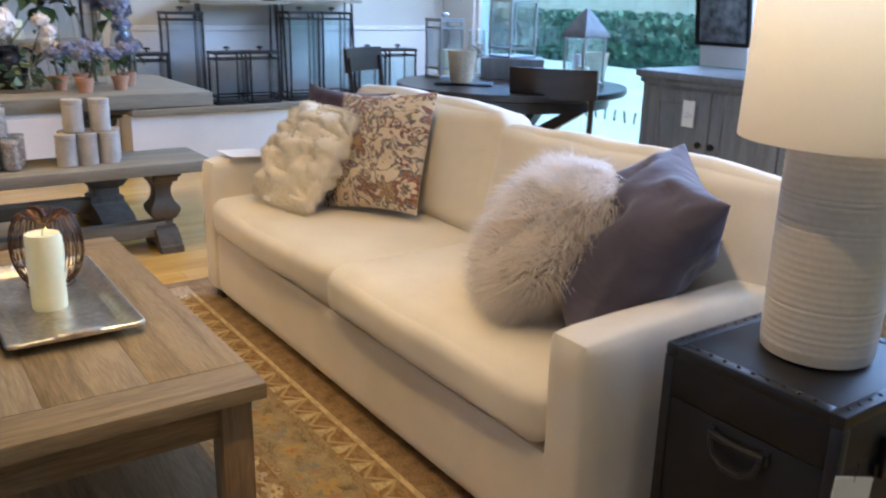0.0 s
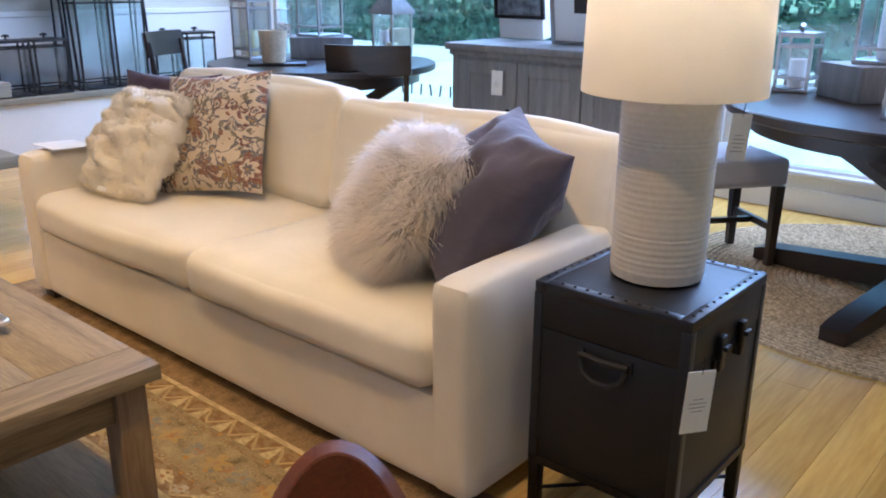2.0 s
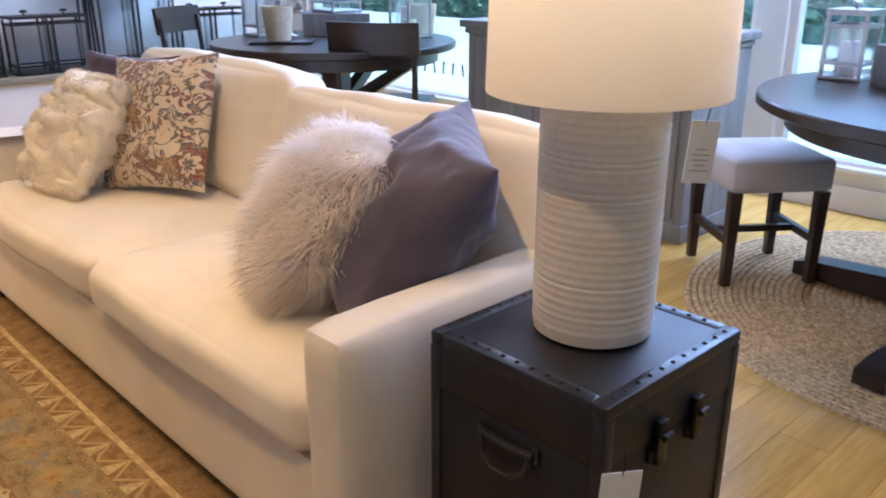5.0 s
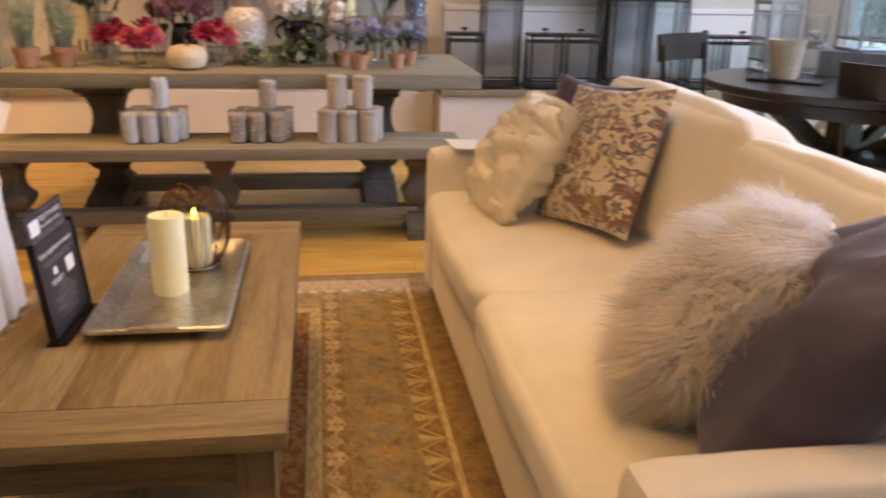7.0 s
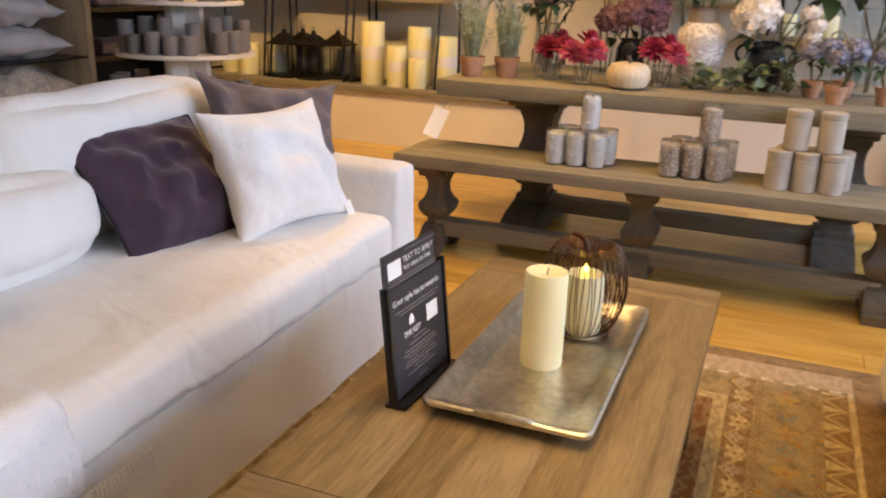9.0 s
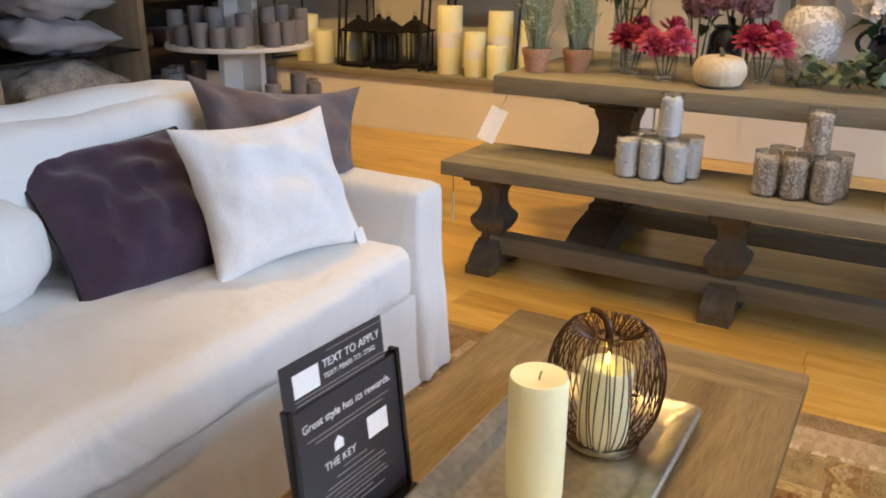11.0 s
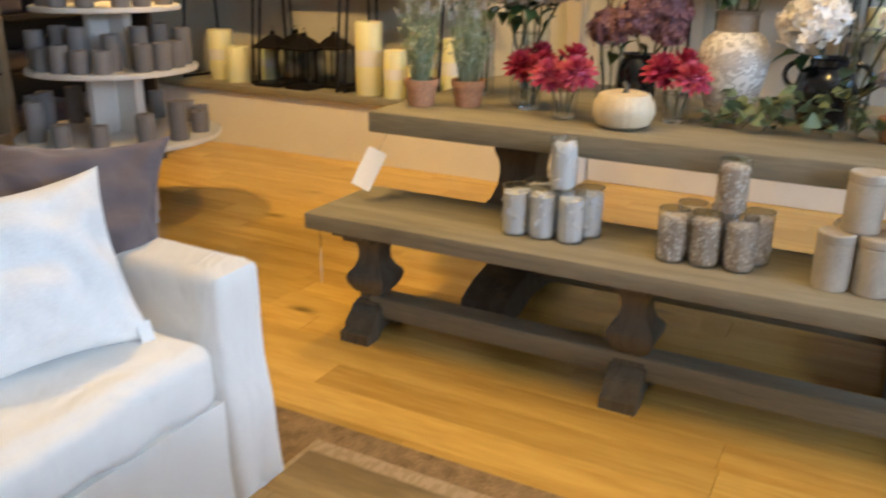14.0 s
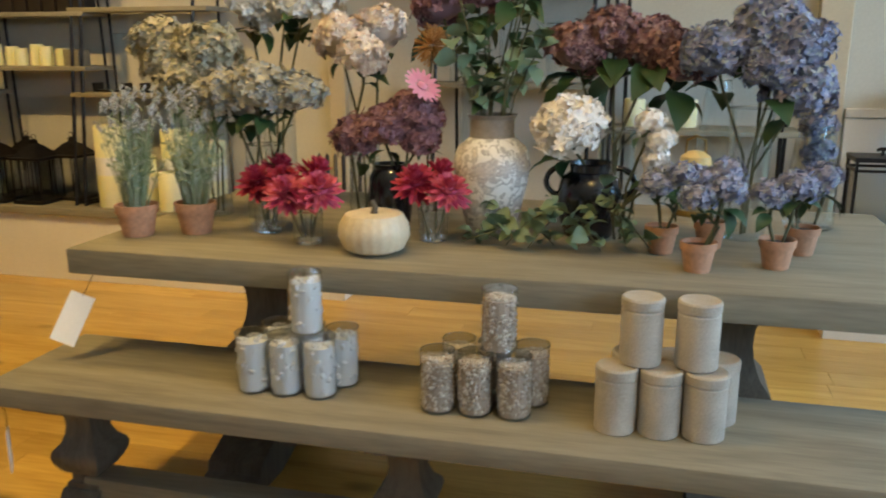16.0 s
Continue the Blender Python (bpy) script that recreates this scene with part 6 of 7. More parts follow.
# plum hydrangeas behind
glass_vase("glass_vase", 0.66, 4.90, 0.06, 0.28, V)
bouquet("hydrangea_bouquet", (0.66, 4.90, TZ), [(-0.14, 0.0, 0.51, 0.095), (-0.03, 0.02, 0.555, 0.095), (0.09, 0.0, 0.53, 0.09), (0.17, -0.02, 0.47, 0.09)], "bunch of plum and rose hydrangeas", HYD["plum"], 10, 0.16)
# blue hydrangeas in a tall vase
glass_vase("glass_vase", 1.02, 4.74, 0.058, 0.36, "tall clear glass cylinder vase with long stems")
bouquet("hydrangea_bouquet", (1.02, 4.74, TZ), [(-0.10, 0.02, 0.50, 0.10), (0.03, 0.04, 0.56, 0.105), (0.09, 0.0, 0.52, 0.10), (0.11, -0.02, 0.41, 0.095), (0.04, -0.04, 0.46, 0.08)], "tall bunch of lilac blue hydrangeas", HYD["blue"], 5, 0.12)
# blue blooms set inside the clear glass imitate its dark blue reflections
glass_vase("glass_vase", 1.22, 4.93, 0.07, 0.30, "wide clear glass vase with blue reflections built inside", 0.7)
bouquet("hydrangea_bouquet", (1.22, 4.93, TZ), [(0.0, 0.0, 0.12, 0.05), (0.01, -0.01, 0.22, 0.05), (0.0, 0.0, 0.30, 0.05)], "lilac blue blooms put inside a glass vase as its reflections", [SMALLHYD["blue"]], 0)
glass_vase("bottle_vase", 0.95, 5.05, 0.06, 0.42, V, 0.6)
bouquet("dark_bouquet", (0.20, 5.02, TZ), [(-0.12, 0, 0.66, 0.10), (0.0, 0.02, 0.70, 0.10), (0.14, 0.0, 0.74, 0.10)], "tall bunch of dark dusky hydrangeas", HYD["mauve"], 14, 0.15)
glass_vase("glass_vase", 0.20, 5.02, 0.06, 0.40, V)


def terracotta(x, y, r, h, label, name="terracotta_pot"):
    p = thing(name, pose(x, y, TZ), label, "plant pot", "terracotta pots")
    part("pot", lathe([(r * 0.70, 0), (r * 0.73, 0.003), (r * 0.92, h * 0.72), (r, h * 0.73), (r * 1.03, h), (r * 0.93, h), (r * 0.88, h * 0.86), (0.003, h * 0.84)], 32), M_TERRA, p)
    part("soil", lathe([(r * 0.87, h * 0.85), (r * 0.5, h * 0.89), (0.003, h * 0.88)], 20), M_BLACKLEG, p)
    return p


for k, (x, y, cx) in enumerate(((0.80, 4.51, 0.01), (0.885, 4.345, 0.02), (1.07, 4.42, 0.0), (1.15, 4.58, 0.0), (0.925, 4.60, 0.0))):
    terracotta(x, y, 0.042, 0.072, "small terracotta pot with a blue hydrangea")
    bouquet("potted_hydrangea", (x, y, TZ + 0.05), [(cx - 0.03, -0.015, 0.13, 0.042), (cx + 0.035, 0.0, 0.15, 0.045)], "small blue hydrangea growing in a pot", [SMALLHYD["blue"]], 4, 0.075, None, "potted hydrangeas")
M_GRASS = island_mat("silvery_green_stalks", [(0.13, 0.19, 0.09), (0.26, 0.31, 0.18), (0.38, 0.42, 0.34)], 0.7)
M_LAV = island_mat("lavender_tips", [(0.34, 0.37, 0.42), (0.48, 0.49, 0.50), (0.30, 0.34, 0.32)], 0.8)
for k, (x, y) in enumerate(((-0.645, 4.36), (-0.50, 4.43))):
    terracotta(x, y, 0.058, 0.09, "terracotta pot of lavender on the table corner")
    lv = thing("lavender_plant", pose(x, y, TZ + 0.07), "bushy silvery green lavender with pale tips", "plant", "lavender plants")
    bm, bt = bmesh.new(), bmesh.new()
    rg = random.Random(40 + k)
    for q in range(150):
        a, sp = rg.random() * 6.283, rg.random() ** 0.6
        h = (0.09 + 0.16 * rg.random()) if q > 34 else 0.22 + 0.10 * rg.random()
        p0 = Vector((0.03 * sp * math.cos(a), 0.03 * sp * math.sin(a), 0))
        p2 = Vector((0.08 * sp * math.cos(a), 0.08 * sp * math.sin(a), h)) + Vector((rg.gauss(0, .012), rg.gauss(0, .012), 0))
        p1 = p0.lerp(p2, 0.5) + Vector((0, 0, 0.012))
        tube(bm, [p0, p1, p2], 0.0014, 3, 0.0008)
        for j in range(4 if h < 0.2 else 2):
            u = p1.lerp(p2, rg.random() * 0.9)
            d = Vector((rg.gauss(0, 1), rg.gauss(0, 1), 0.7)).normalized() * 0.026
            s = d.orthogonal().normalized() * 0.0028
            w = [bm.verts.new(c) for c in (u, u + d * 0.5 + s, u + d, u + d * 0.5 - s)]
            bm.faces.new(w)
        if q < 34:
            for j in range(9):
                c = p2 + (p2 - p1) * (j * 0.03) + Vector((rg.gauss(0, .004), rg.gauss(0, .004), 0))
                v = bmesh.ops.create_icosphere(bt, subdivisions=1, radius=0.0042)["verts"]
                bmesh.ops.translate(bt, verts=v, vec=c)
    part("foliage", bm, M_GRASS, lv, "", False, "stuff")
    part("bloom", bt, M_LAV, lv, "", False, "stuff")
# eucalyptus garland lying along the front edge
gl = thing("eucalyptus_garland", pose(0, 0, TZ), "eucalyptus garland lying on the table top", "foliage")
rg = random.Random(31)
for k in range(9):
    x, y = 0.28 + 0.062 * k, 4.46 + 0.03 * math.sin(k * 1.9) - 0.02 * (k in (3, 4, 5))
    a = rg.random() * 6.283
    ex, ey, ez = x + 0.12 * math.cos(a), y + 0.06 * math.sin(a), 0.03 + (0.11 * rg.random() if k > 4 else 0.05 * rg.random())
    part("stem", tube(bmesh.new(), [(x, y, 0.012), ((x + ex) / 2, (y + ey) / 2, ez * 0.9), (ex, ey, ez + 0.02)], 0.002, 5), M_STEM, gl)
    for j in range(9):
        u = j / 8
        put("leaf", ROUNDLEAF, gl, pose(x + (ex - x) * u, y + (ey - y) * u, 0.024 + (ez + 0.004) * u, rg.gauss(0, 30), rg.gauss(-10, 25), rg.random() * 360), 0.036 + 0.026 * rg.random())


# ---------- back wall: open metal shelves ----------
PZ = 0.4205


def etagere(x0, x1, shelves, label):
    e = thing("etagere", pose(0, 0, PZ), label, "shelf", "open metal shelves")
    top = 1.75
    for x in (x0, x1):
        part("front_leg", tube(bmesh.new(), [(x, 6.25, 0), (x + 0.02, 6.42, top)], 0.010, 6), M_IRON, e)
        part("rear_leg", tube(bmesh.new(), [(x + 0.06, 6.57, 0), (x + 0.06, 6.50, top)], 0.009, 6), M_IRON, e)
        part("side_rail", tube(bmesh.new(), [(x, 6.25, 0.012), (x + 0.06, 6.57, 0.012)], 0.008, 6), M_IRON, e)
    for z in shelves:
        y0 = 6.25 + 0.17 * (z - PZ) / top - 0.02
        part("shelf", boxes((x0 - 0.06, y0, z - PZ - 0.012, x1 + 0.10, 6.58, z - PZ + 0.012), bevel=0.003), M_GREYWOOD, e, "thin grey wood shelf")
    return e


E = "dark metal shelf unit with thin wooden boards"
etagere(-3.68, -3.06, (1.03, 1.44, 1.9), E)
etagere(-3.00, -2.36, (1.17, 1.46, 1.95), E)
etagere(-2.30, -1.62, (1.03, 1.48, 1.9), E)
etagere(-0.30, 0.45, (1.10, 1.55), E)
etagere(0.55, 1.30, (0.90, 1.35), E)
etagere(2.13, 2.74, (1.18, 1.7), E)
etagere(2.80, 3.42, (1.20, 1.7), E)


def black_lantern(x, y, z, w, h, label="small black metal lantern with a pointed roof"):
    n = thing("black_lantern", pose(x, y, z), label, "lantern", "black lanterns")
    b = w / 2
    t = 0.008
    part("base", boxes((-b, -b, 0, b, b, 0.022), bevel=0.003), M_IRON, n)
    for sx in (-1, 1):
        for sy in (-1, 1):
            part("post", boxes((sx * (b - t) - t / 2, sy * (b - t) - t / 2, 0.022, sx * (b - t) + t / 2, sy * (b - t) + t / 2, h * 0.62)), M_IRON, n)
    part("eave", boxes((-b * 1.08, -b * 1.08, h * 0.62, b * 1.08, b * 1.08, h * 0.66), bevel=0.002), M_IRON, n)
    part("roof", square_lathe([(b * 0.9, h * 0.66), (b * 0.35, h * 0.80), (b * 0.12, h * 0.84), (b * 0.14, h * 0.88), (b * 0.04, h * 0.9)]), M_IRON, n)
    part("ring", tube(bmesh.new(), [(0.014 * math.cos(q * math.pi / 6), 0, h * 0.93 + 0.014 * math.sin(q * math.pi / 6)) for q in range(13)], 0.002, 5), M_IRON, n)
    for sy in (-1, 1):
        part("pane", boxes((-b + t, sy * (b - t) - 0.001, 0.022, b - t, sy * (b - t) + 0.001, h * 0.62)), M_GLASS, n, smooth=False)
    return n


for x, y in ((-2.90, 6.30), (-2.83, 6.46), (-2.64, 6.30), (-2.52, 6.46)):
    black_lantern(x, y, PZ, 0.20, 0.40)
for k in range(5):
    black_lantern(-3.58 + k * 0.105, 6.40 + 0.04 * (k % 2), 1.0425, 0.09, 0.24)
C2 = "cream wax pillar candle on the display shelf"
for x, y, r, h in ((-3.42, 6.36, 0.085, 0.34), (-3.22, 6.30, 0.08, 0.24), (-3.04, 6.42, 0.06, 0.26), (-2.14, 6.30, 0.085, 0.45), (-1.93, 6.27, 0.07, 0.29), (-1.76, 6.26, 0.065, 0.21), (-1.84, 6.47, 0.085, 0.42), (-1.62, 6.46, 0.08, 0.36)):
    c = pillar("pillar_candle", x, y, PZ, r, h, M_WAX, C2, False, True, "display candles")
    if h > 0.25:
        part("paper_band", lathe([(r * 1.008, h * 0.40), (r * 1.012, h * 0.40), (r * 1.012, h * 0.62), (r * 1.008, h * 0.62)], 36), M_PAPER, c, "white paper band")
for k in range(6):
    pillar("votive_candle", -2.93 + k * 0.085, 6.42 + 0.03 * (k % 2), 1.1825, 0.036, 0.12 - 0.012 * (k % 3), M_WAX, "small ivory candle on the upper shelf", False, True, "shelf candles")
for k in range(7):
    single("boxed_candle", boxes((-0.04, -0.05, 0, 0.04, 0.05, 0.16), bevel=0.003), M_BLACKLEG, pose(-2.92 + k * 0.095, 6.47, 1.4725), "dark boxed candle on the top shelf", "box", "boxed candles")
for k in range(4):
    black_lantern(-3.55 + k * 0.13, 6.46, 1.4525, 0.10, 0.25)
single("paper_box", boxes((-0.05, -0.05, 0, 0.05, 0.05, 0.09), bevel=0.003), M_GREYWOOD, pose(-2.40, 6.43, 1.1825), "small brown box on the shelf", "box")
for x in (-2.18, -1.88):
    s = thing("candle_stand", pose(x, 6.42, 1.0425), "low dark iron candle stand", "candle holder", "candle stands")
    part("tray", boxes((-0.10, -0.04, 0, 0.10, 0.04, 0.012), bevel=0.003), M_IRON, s)
    part("end", boxes((-0.10, -0.04, 0.012, -0.085, 0.04, 0.05)), M_IRON, s)
    part("end", boxes((0.085, -0.04, 0.012, 0.10, 0.04, 0.05)), M_IRON, s)
glass_vase("glass_vase", -2.12, 6.44, 0.035, 0.30, "narrow clear glass vase on the shelf", 1.0, 1.055)
for x in (0.66, 0.9):
    pillar("pillar_candle", x, 6.45, 0.9125, 0.05, 0.13, M_WAX, C2, False, True, "display candles")
for x, h in ((-0.2, 0.3), (0.05, 0.36), (0.28, 0.28)):
    glass_vase("glass_vase", x, 6.44, 0.05, h, "clear glass vase on the back shelf", 1.0, 1.1125)
for k in range(6):
    single("taper_candle", lathe([(0.011, 0), (0.011, 0.30), (0.003, 0.32)], 12), M_BLACKLEG if k % 2 else M_GREYDARK, pose(-0.95 + k * 0.045, 6.40, PZ), "slim dark taper candle", "candle", "taper candles")
# brass lantern with a lit candle behind the flowers
bl = thing("brass_lantern", pose(0.895, 5.05, TZ), "small brass lantern with a warm glowing top", "lantern")
M_BRASS = mat("aged_brass", (0.50, 0.33, 0.12), 0.35, 0.9, vary=0.2)
part("body", lathe([(0.055, 0), (0.06, 0.01), (0.06, 0.02), (0.05, 0.02)], 24), M_BRASS, bl)
part("glass", lathe([(0.05, 0.02), (0.052, 0.16)], 24), M_GLASS, bl)
part("shoulder", lathe([(0.052, 0.16), (0.046, 0.185), (0.025, 0.20), (0.004, 0.205)], 24), glow("lit_frosted_glass", (0.80, 0.56, 0.24), 0.12), bl, "glowing frosted shoulder")
part("bail", tube(bmesh.new(), [(-0.03, 0, 0.195), (-0.028, 0, 0.235), (0, 0, 0.25), (0.028, 0, 0.235), (0.03, 0, 0.195)], 0.004, 6), M_BRASS, bl)


def frame_lantern(x, w, h, y=6.33, z=PZ, metal=None, label="black square-framed glass lantern on the platform", name="frame_lantern", depth=0.2, candle=False):
    n = thing(name, pose(x, y, z), label, "lantern", "framed lanterns")
    metal = metal or M_IRON
    b, d, t = w / 2, depth / 2, 0.009
    part("base", boxes((-b, -d, 0, b, d, 0.016), bevel=0.002), metal, n)
    for sx in (-1, 1):
        for sy in (-1, 1):
            part("post", boxes((sx * (b - t) - t * 0.7, sy * (d - t) - t * 0.7, 0.016, sx * (b - t) + t * 0.7, sy * (d - t) + t * 0.7, h)), metal, n)
    for zz in (0.055, h - 0.055, h - 0.012):
        part("rail", boxes((-b, -d, zz, b, -d + t * 1.3, zz + 0.012), (-b, d - t * 1.3, zz, b, d, zz + 0.012), (-b, -d + t * 1.3, zz, -b + t * 1.3, d - t * 1.3, zz + 0.012), (b - t * 1.3, -d + t * 1.3, zz, b, d - t * 1.3, zz + 0.012)), metal, n)
    part("top", boxes((-b, -d, h, b, d, h + 0.008)), metal, n)
    part("knob", tube(bmesh.new(), [(-0.024, 0, h + 0.03), (-0.01, 0, h + 0.038), (0.01, 0, h + 0.038), (0.024, 0, h + 0.03)], 0.008, 6), metal, n)
    part("neck", boxes((-0.006, -0.006, h + 0.008, 0.006, 0.006, h + 0.032)), metal, n)
    for sy in (-1, 1):
        part("pane", boxes((-b + 0.018, sy * (d - 0.013) - 0.001, 0.067, b - 0.018, sy * (d - 0.013) + 0.001, h - 0.055)), M_GLASS, n, smooth=False)
    for sx in (-1, 1):
        part("pane", boxes((sx * (b - 0.013) - 0.001, -d + 0.018, 0.067, sx * (b - 0.013) + 0.001, d - 0.018, h - 0.055)), M_GLASS, n, smooth=False)
    return n


for x, w, h in ((1.73, 0.25, 0.39), (2.0, 0.28, 0.68), (2.33, 0.25, 0.39), (2.60, 0.25, 0.39), (2.955, 0.27, 0.69), (3.245, 0.27, 0.69), (3.57, 0.27, 0.39), (3.87, 0.28, 0.39)):
    frame_lantern(x, w, h, 6.33 if h > 0.5 else 6.31)


# ---------- tiered candle stand ----------
tw = thing("tiered_stand", pose(-2.47, 4.62, 0), "white round tiered display stand", "display stand")
for z, r in ((0.44, 0.47), (0.755, 0.385), (1.03, 0.33)):
    part("shelf", lathe([(r - 0.004, z - 0.022), (r, z - 0.018), (r, z - 0.004), (r - 0.004, z), (0.01, z)], 56), M_WHITE, tw)
for z0, z1, s in ((0, 0.4179, 0.17), (0.441, 0.7329, 0.15), (0.756, 1.0079, 0.12)):
    part("upright", boxes((-s, -0.018, z0, s, 0.018, z1)), M_WHITE, tw, smooth=False)
    part("upright", boxes((-0.018, -s, z0, 0.018, -0.0181, z1)), M_WHITE, tw, smooth=False)
    part("upright", boxes((-0.018, 0.0181, z0, 0.018, s, z1)), M_WHITE, tw, smooth=False)
cand = None
rg = random.Random(77)
for z, rad, n, hs in ((0.7555, 0.32, 17, (0.10, 0.12, 0.13, 0.17)), (0.7555, 0.22, 9, (0.16, 0.19)), (0.4405, 0.38, 13, (0.10, 0.14, 0.18)), (1.0305, 0.26, 12, (0.12, 0.16))):
    for k in range(n):
        a = 2 * math.pi * k / n + rg.gauss(0, 0.05)
        pillar("grey_candle", -2.47 + rad * math.cos(a), 4.62 + rad * math.sin(a), z, 0.041, rg.choice(hs), M_WAXGREY, "grey wax pillar candle on the tiered stand", False, True, "grey candles")

# ---------- cushion cabinet and dark shelving ----------
cb = thing("cushion_cabinet", pose(-3.45, 3.52, 0), "pale wood open cabinet stacked with cushions", "cabinet")
part("side", boxes((0, 0, 0, 0.5, 0.04, 2.2), bevel=0.002), M_PALEWOOD, cb)
part("side", boxes((0, 0.86, 0, 0.5, 0.90, 2.2), bevel=0.002), M_PALEWOOD, cb)
part("back", boxes((0, 0.04, 0, 0.02, 0.86, 2.2)), M_PALEWOOD, cb, smooth=False)
part("plinth", boxes((0.02, 0.04, 0, 0.48, 0.86, 0.42)), M_PALEWOOD, cb, smooth=False)
for z in (0.70, 1.05, 1.5):
    part("glass_shelf", boxes((0.02, 0.04, z, 0.49, 0.86, z + 0.010)), M_BLACKPLASTIC, cb, "dark glass shelf")
M_GREYCLOTH = mat("grey_stripe_cotton", (0.42, 0.40, 0.40), 0.9, vary=0.15, scale=8, fine=300, bump=0.3)
M_LACE = mat("beige_medallion_print", (0.50, 0.42, 0.33), 0.9, vary=0.35, scale=14, fine=90, bump=0.2)
for k, (z, mm, lab, w, d) in enumerate(((0.4205, M_LACE, "beige medallion print cushion stacked in the cabinet", 0.66, 0.25), (0.7105, M_GREYCLOTH, "grey cotton cushion stacked in the cabinet", 0.60, 0.19), (0.865, M_GREYCLOTH, "grey cotton cushion stacked in the cabinet", 0.58, 0.19), (1.0605, M_TAUPE, "taupe cushion stacked in the cabinet", 0.58, 0.20))):
    bm = pillow_mesh(w, 0.46, d, 26, 0.09, 0.03, 50 + k, 0.5)
    single("stacked_cushion", bm, mm, pose(-3.19, 3.97, z + d / 2 + 0.004, (0, 4, -5, 3)[k], (0, 3, 6, 0)[k], 90 + (3, -6, 8, 2)[k]) @ pose(0, 0, 0, 90) @ pose(0, 0, -0.22), lab, "cushion", "stacked cushions")
ds = thing("dark_shelving", pose(-3.75, 4.55, 0), "dark stained open shelving with linens", "shelf")
part("back", boxes((0, 0, 0, 0.02, 1.1, 2.2)), M_BLACKLEG, ds, smooth=False)
for y in (0, 1.07):
    part("side", boxes((0.02, y, 0, 0.45, y + 0.03, 2.2)), M_BLACKLEG, ds, smooth=False)
for z in (0.02, 0.32, 0.62, 0.92, 1.22, 1.55):
    part("shelf", boxes((0.02, 0.03, z, 0.45, 1.07, z + 0.025)), M_BLACKLEG, ds, smooth=False)
for k in range(10):
    single("folded_linen", soft_box(-0.12, -0.10, 0, 0.12, 0.10, 0.10, 0.02, 0.004, 4, 0.004, k), (M_TAUPE, M_BLUE, M_GREYCLOTH)[k % 3], pose(-3.50, 4.75 + 0.28 * (k % 3), (0.0455 + 0.3) + 0.3 * (k // 3)), "folded dark linen on the shelf", "linen", "folded linens")

# ---------- round table by the window ----------
def pedestal_table(name, x, y, r, h, label, arms, turn):
    t = thing(name, pose(x, y, 0, 0, 0, turn), label, "table")
    part("top", lathe([(r - 0.012, h - 0.042), (r, h - 0.034), (r, h - 0.006), (r - 0.005, h), (0.01, h)], 72), M_ESPRESSO, t)
    part("apron", lathe([(r - 0.12, h - 0.11), (r - 0.10, h - 0.11), (r - 0.10, h - 0.043), (r - 0.12, h - 0.043)], 56), M_ESPRESSO, t)
    part("column", square_lathe([(0.10, 0.10), (0.10, 0.14), (0.06, 0.17), (0.06, h - 0.2), (0.10, h - 0.15), (0.12, h - 0.112)]), M_ESPRESSO, t)
    for k in range(arms):
        m = pose(0, 0, 0, 0, 0, 360 / arms * k)
        part("foot", extrude_outline([(0.0, 0.10), (0.0, 0.03), (0.42 * r / 0.7, 0.0), (0.60 * r / 0.7, 0.0), (0.60 * r / 0.7, 0.05), (0.54 * r / 0.7, 0.07), (0.05, 0.13)], -0.05, 0.05, None, m), M_ESPRESSO, t)
        part("brace", extrude_outline([(0.05, h - 0.42), (0.05, h - 0.34), (r * 0.62, h - 0.111), (r * 0.78, h - 0.111)], -0.032, 0.032, None, m), M_ESPRESSO, t)
    return t


pedestal_table("round_table", 3.27, 4.0, 0.70, 0.755, "round espresso wood pedestal table by the window", 4, 20)


def dining_chair(m):
    c = thing("dining_chair", m, "dark espresso dining chair with a curved back", "chair", "chairs round the table")
    for sx in (-1, 1):
        part("rear_leg", tube(bmesh.new(), [(sx * 0.19, 0.02, 0.001), (sx * 0.20, 0.0, 0.45), (sx * 0.215, -0.05, 0.84)], 0.018, 8, 0.015), M_ESPRESSO, c)
        part("front_leg", tube(bmesh.new(), [(sx * 0.19, 0.40, 0.001), (sx * 0.19, 0.40, 0.43)], 0.018, 8), M_ESPRESSO, c)
    part("seat", boxes((-0.22, -0.02, 0.43, 0.22, 0.43, 0.47), bevel=0.012), M_ESPRESSO, c)
    bm = bmesh.new()
    rows = []
    for i in range(13):
        u = i / 12 * 2 - 1
        x, y = u * 0.24, -0.045 - 0.05 * (1 - u * u)
        rows.append([bm.verts.new(p) for p in ((x, y + 0.012, 0.74), (x, y - 0.012, 0.74), (x, y - 0.032, 0.90), (x, y - 0.008, 0.90))])
    for a, b in zip(rows, rows[1:]):
        for k in range(4):
            bm.faces.new((a[k], a[(k + 1) % 4], b[(k + 1) % 4], b[k]))
    bm.faces.new(rows[0])
    bm.faces.new(rows[-1])
    part("backrest", bm, M_ESPRESSO, c)
    return c


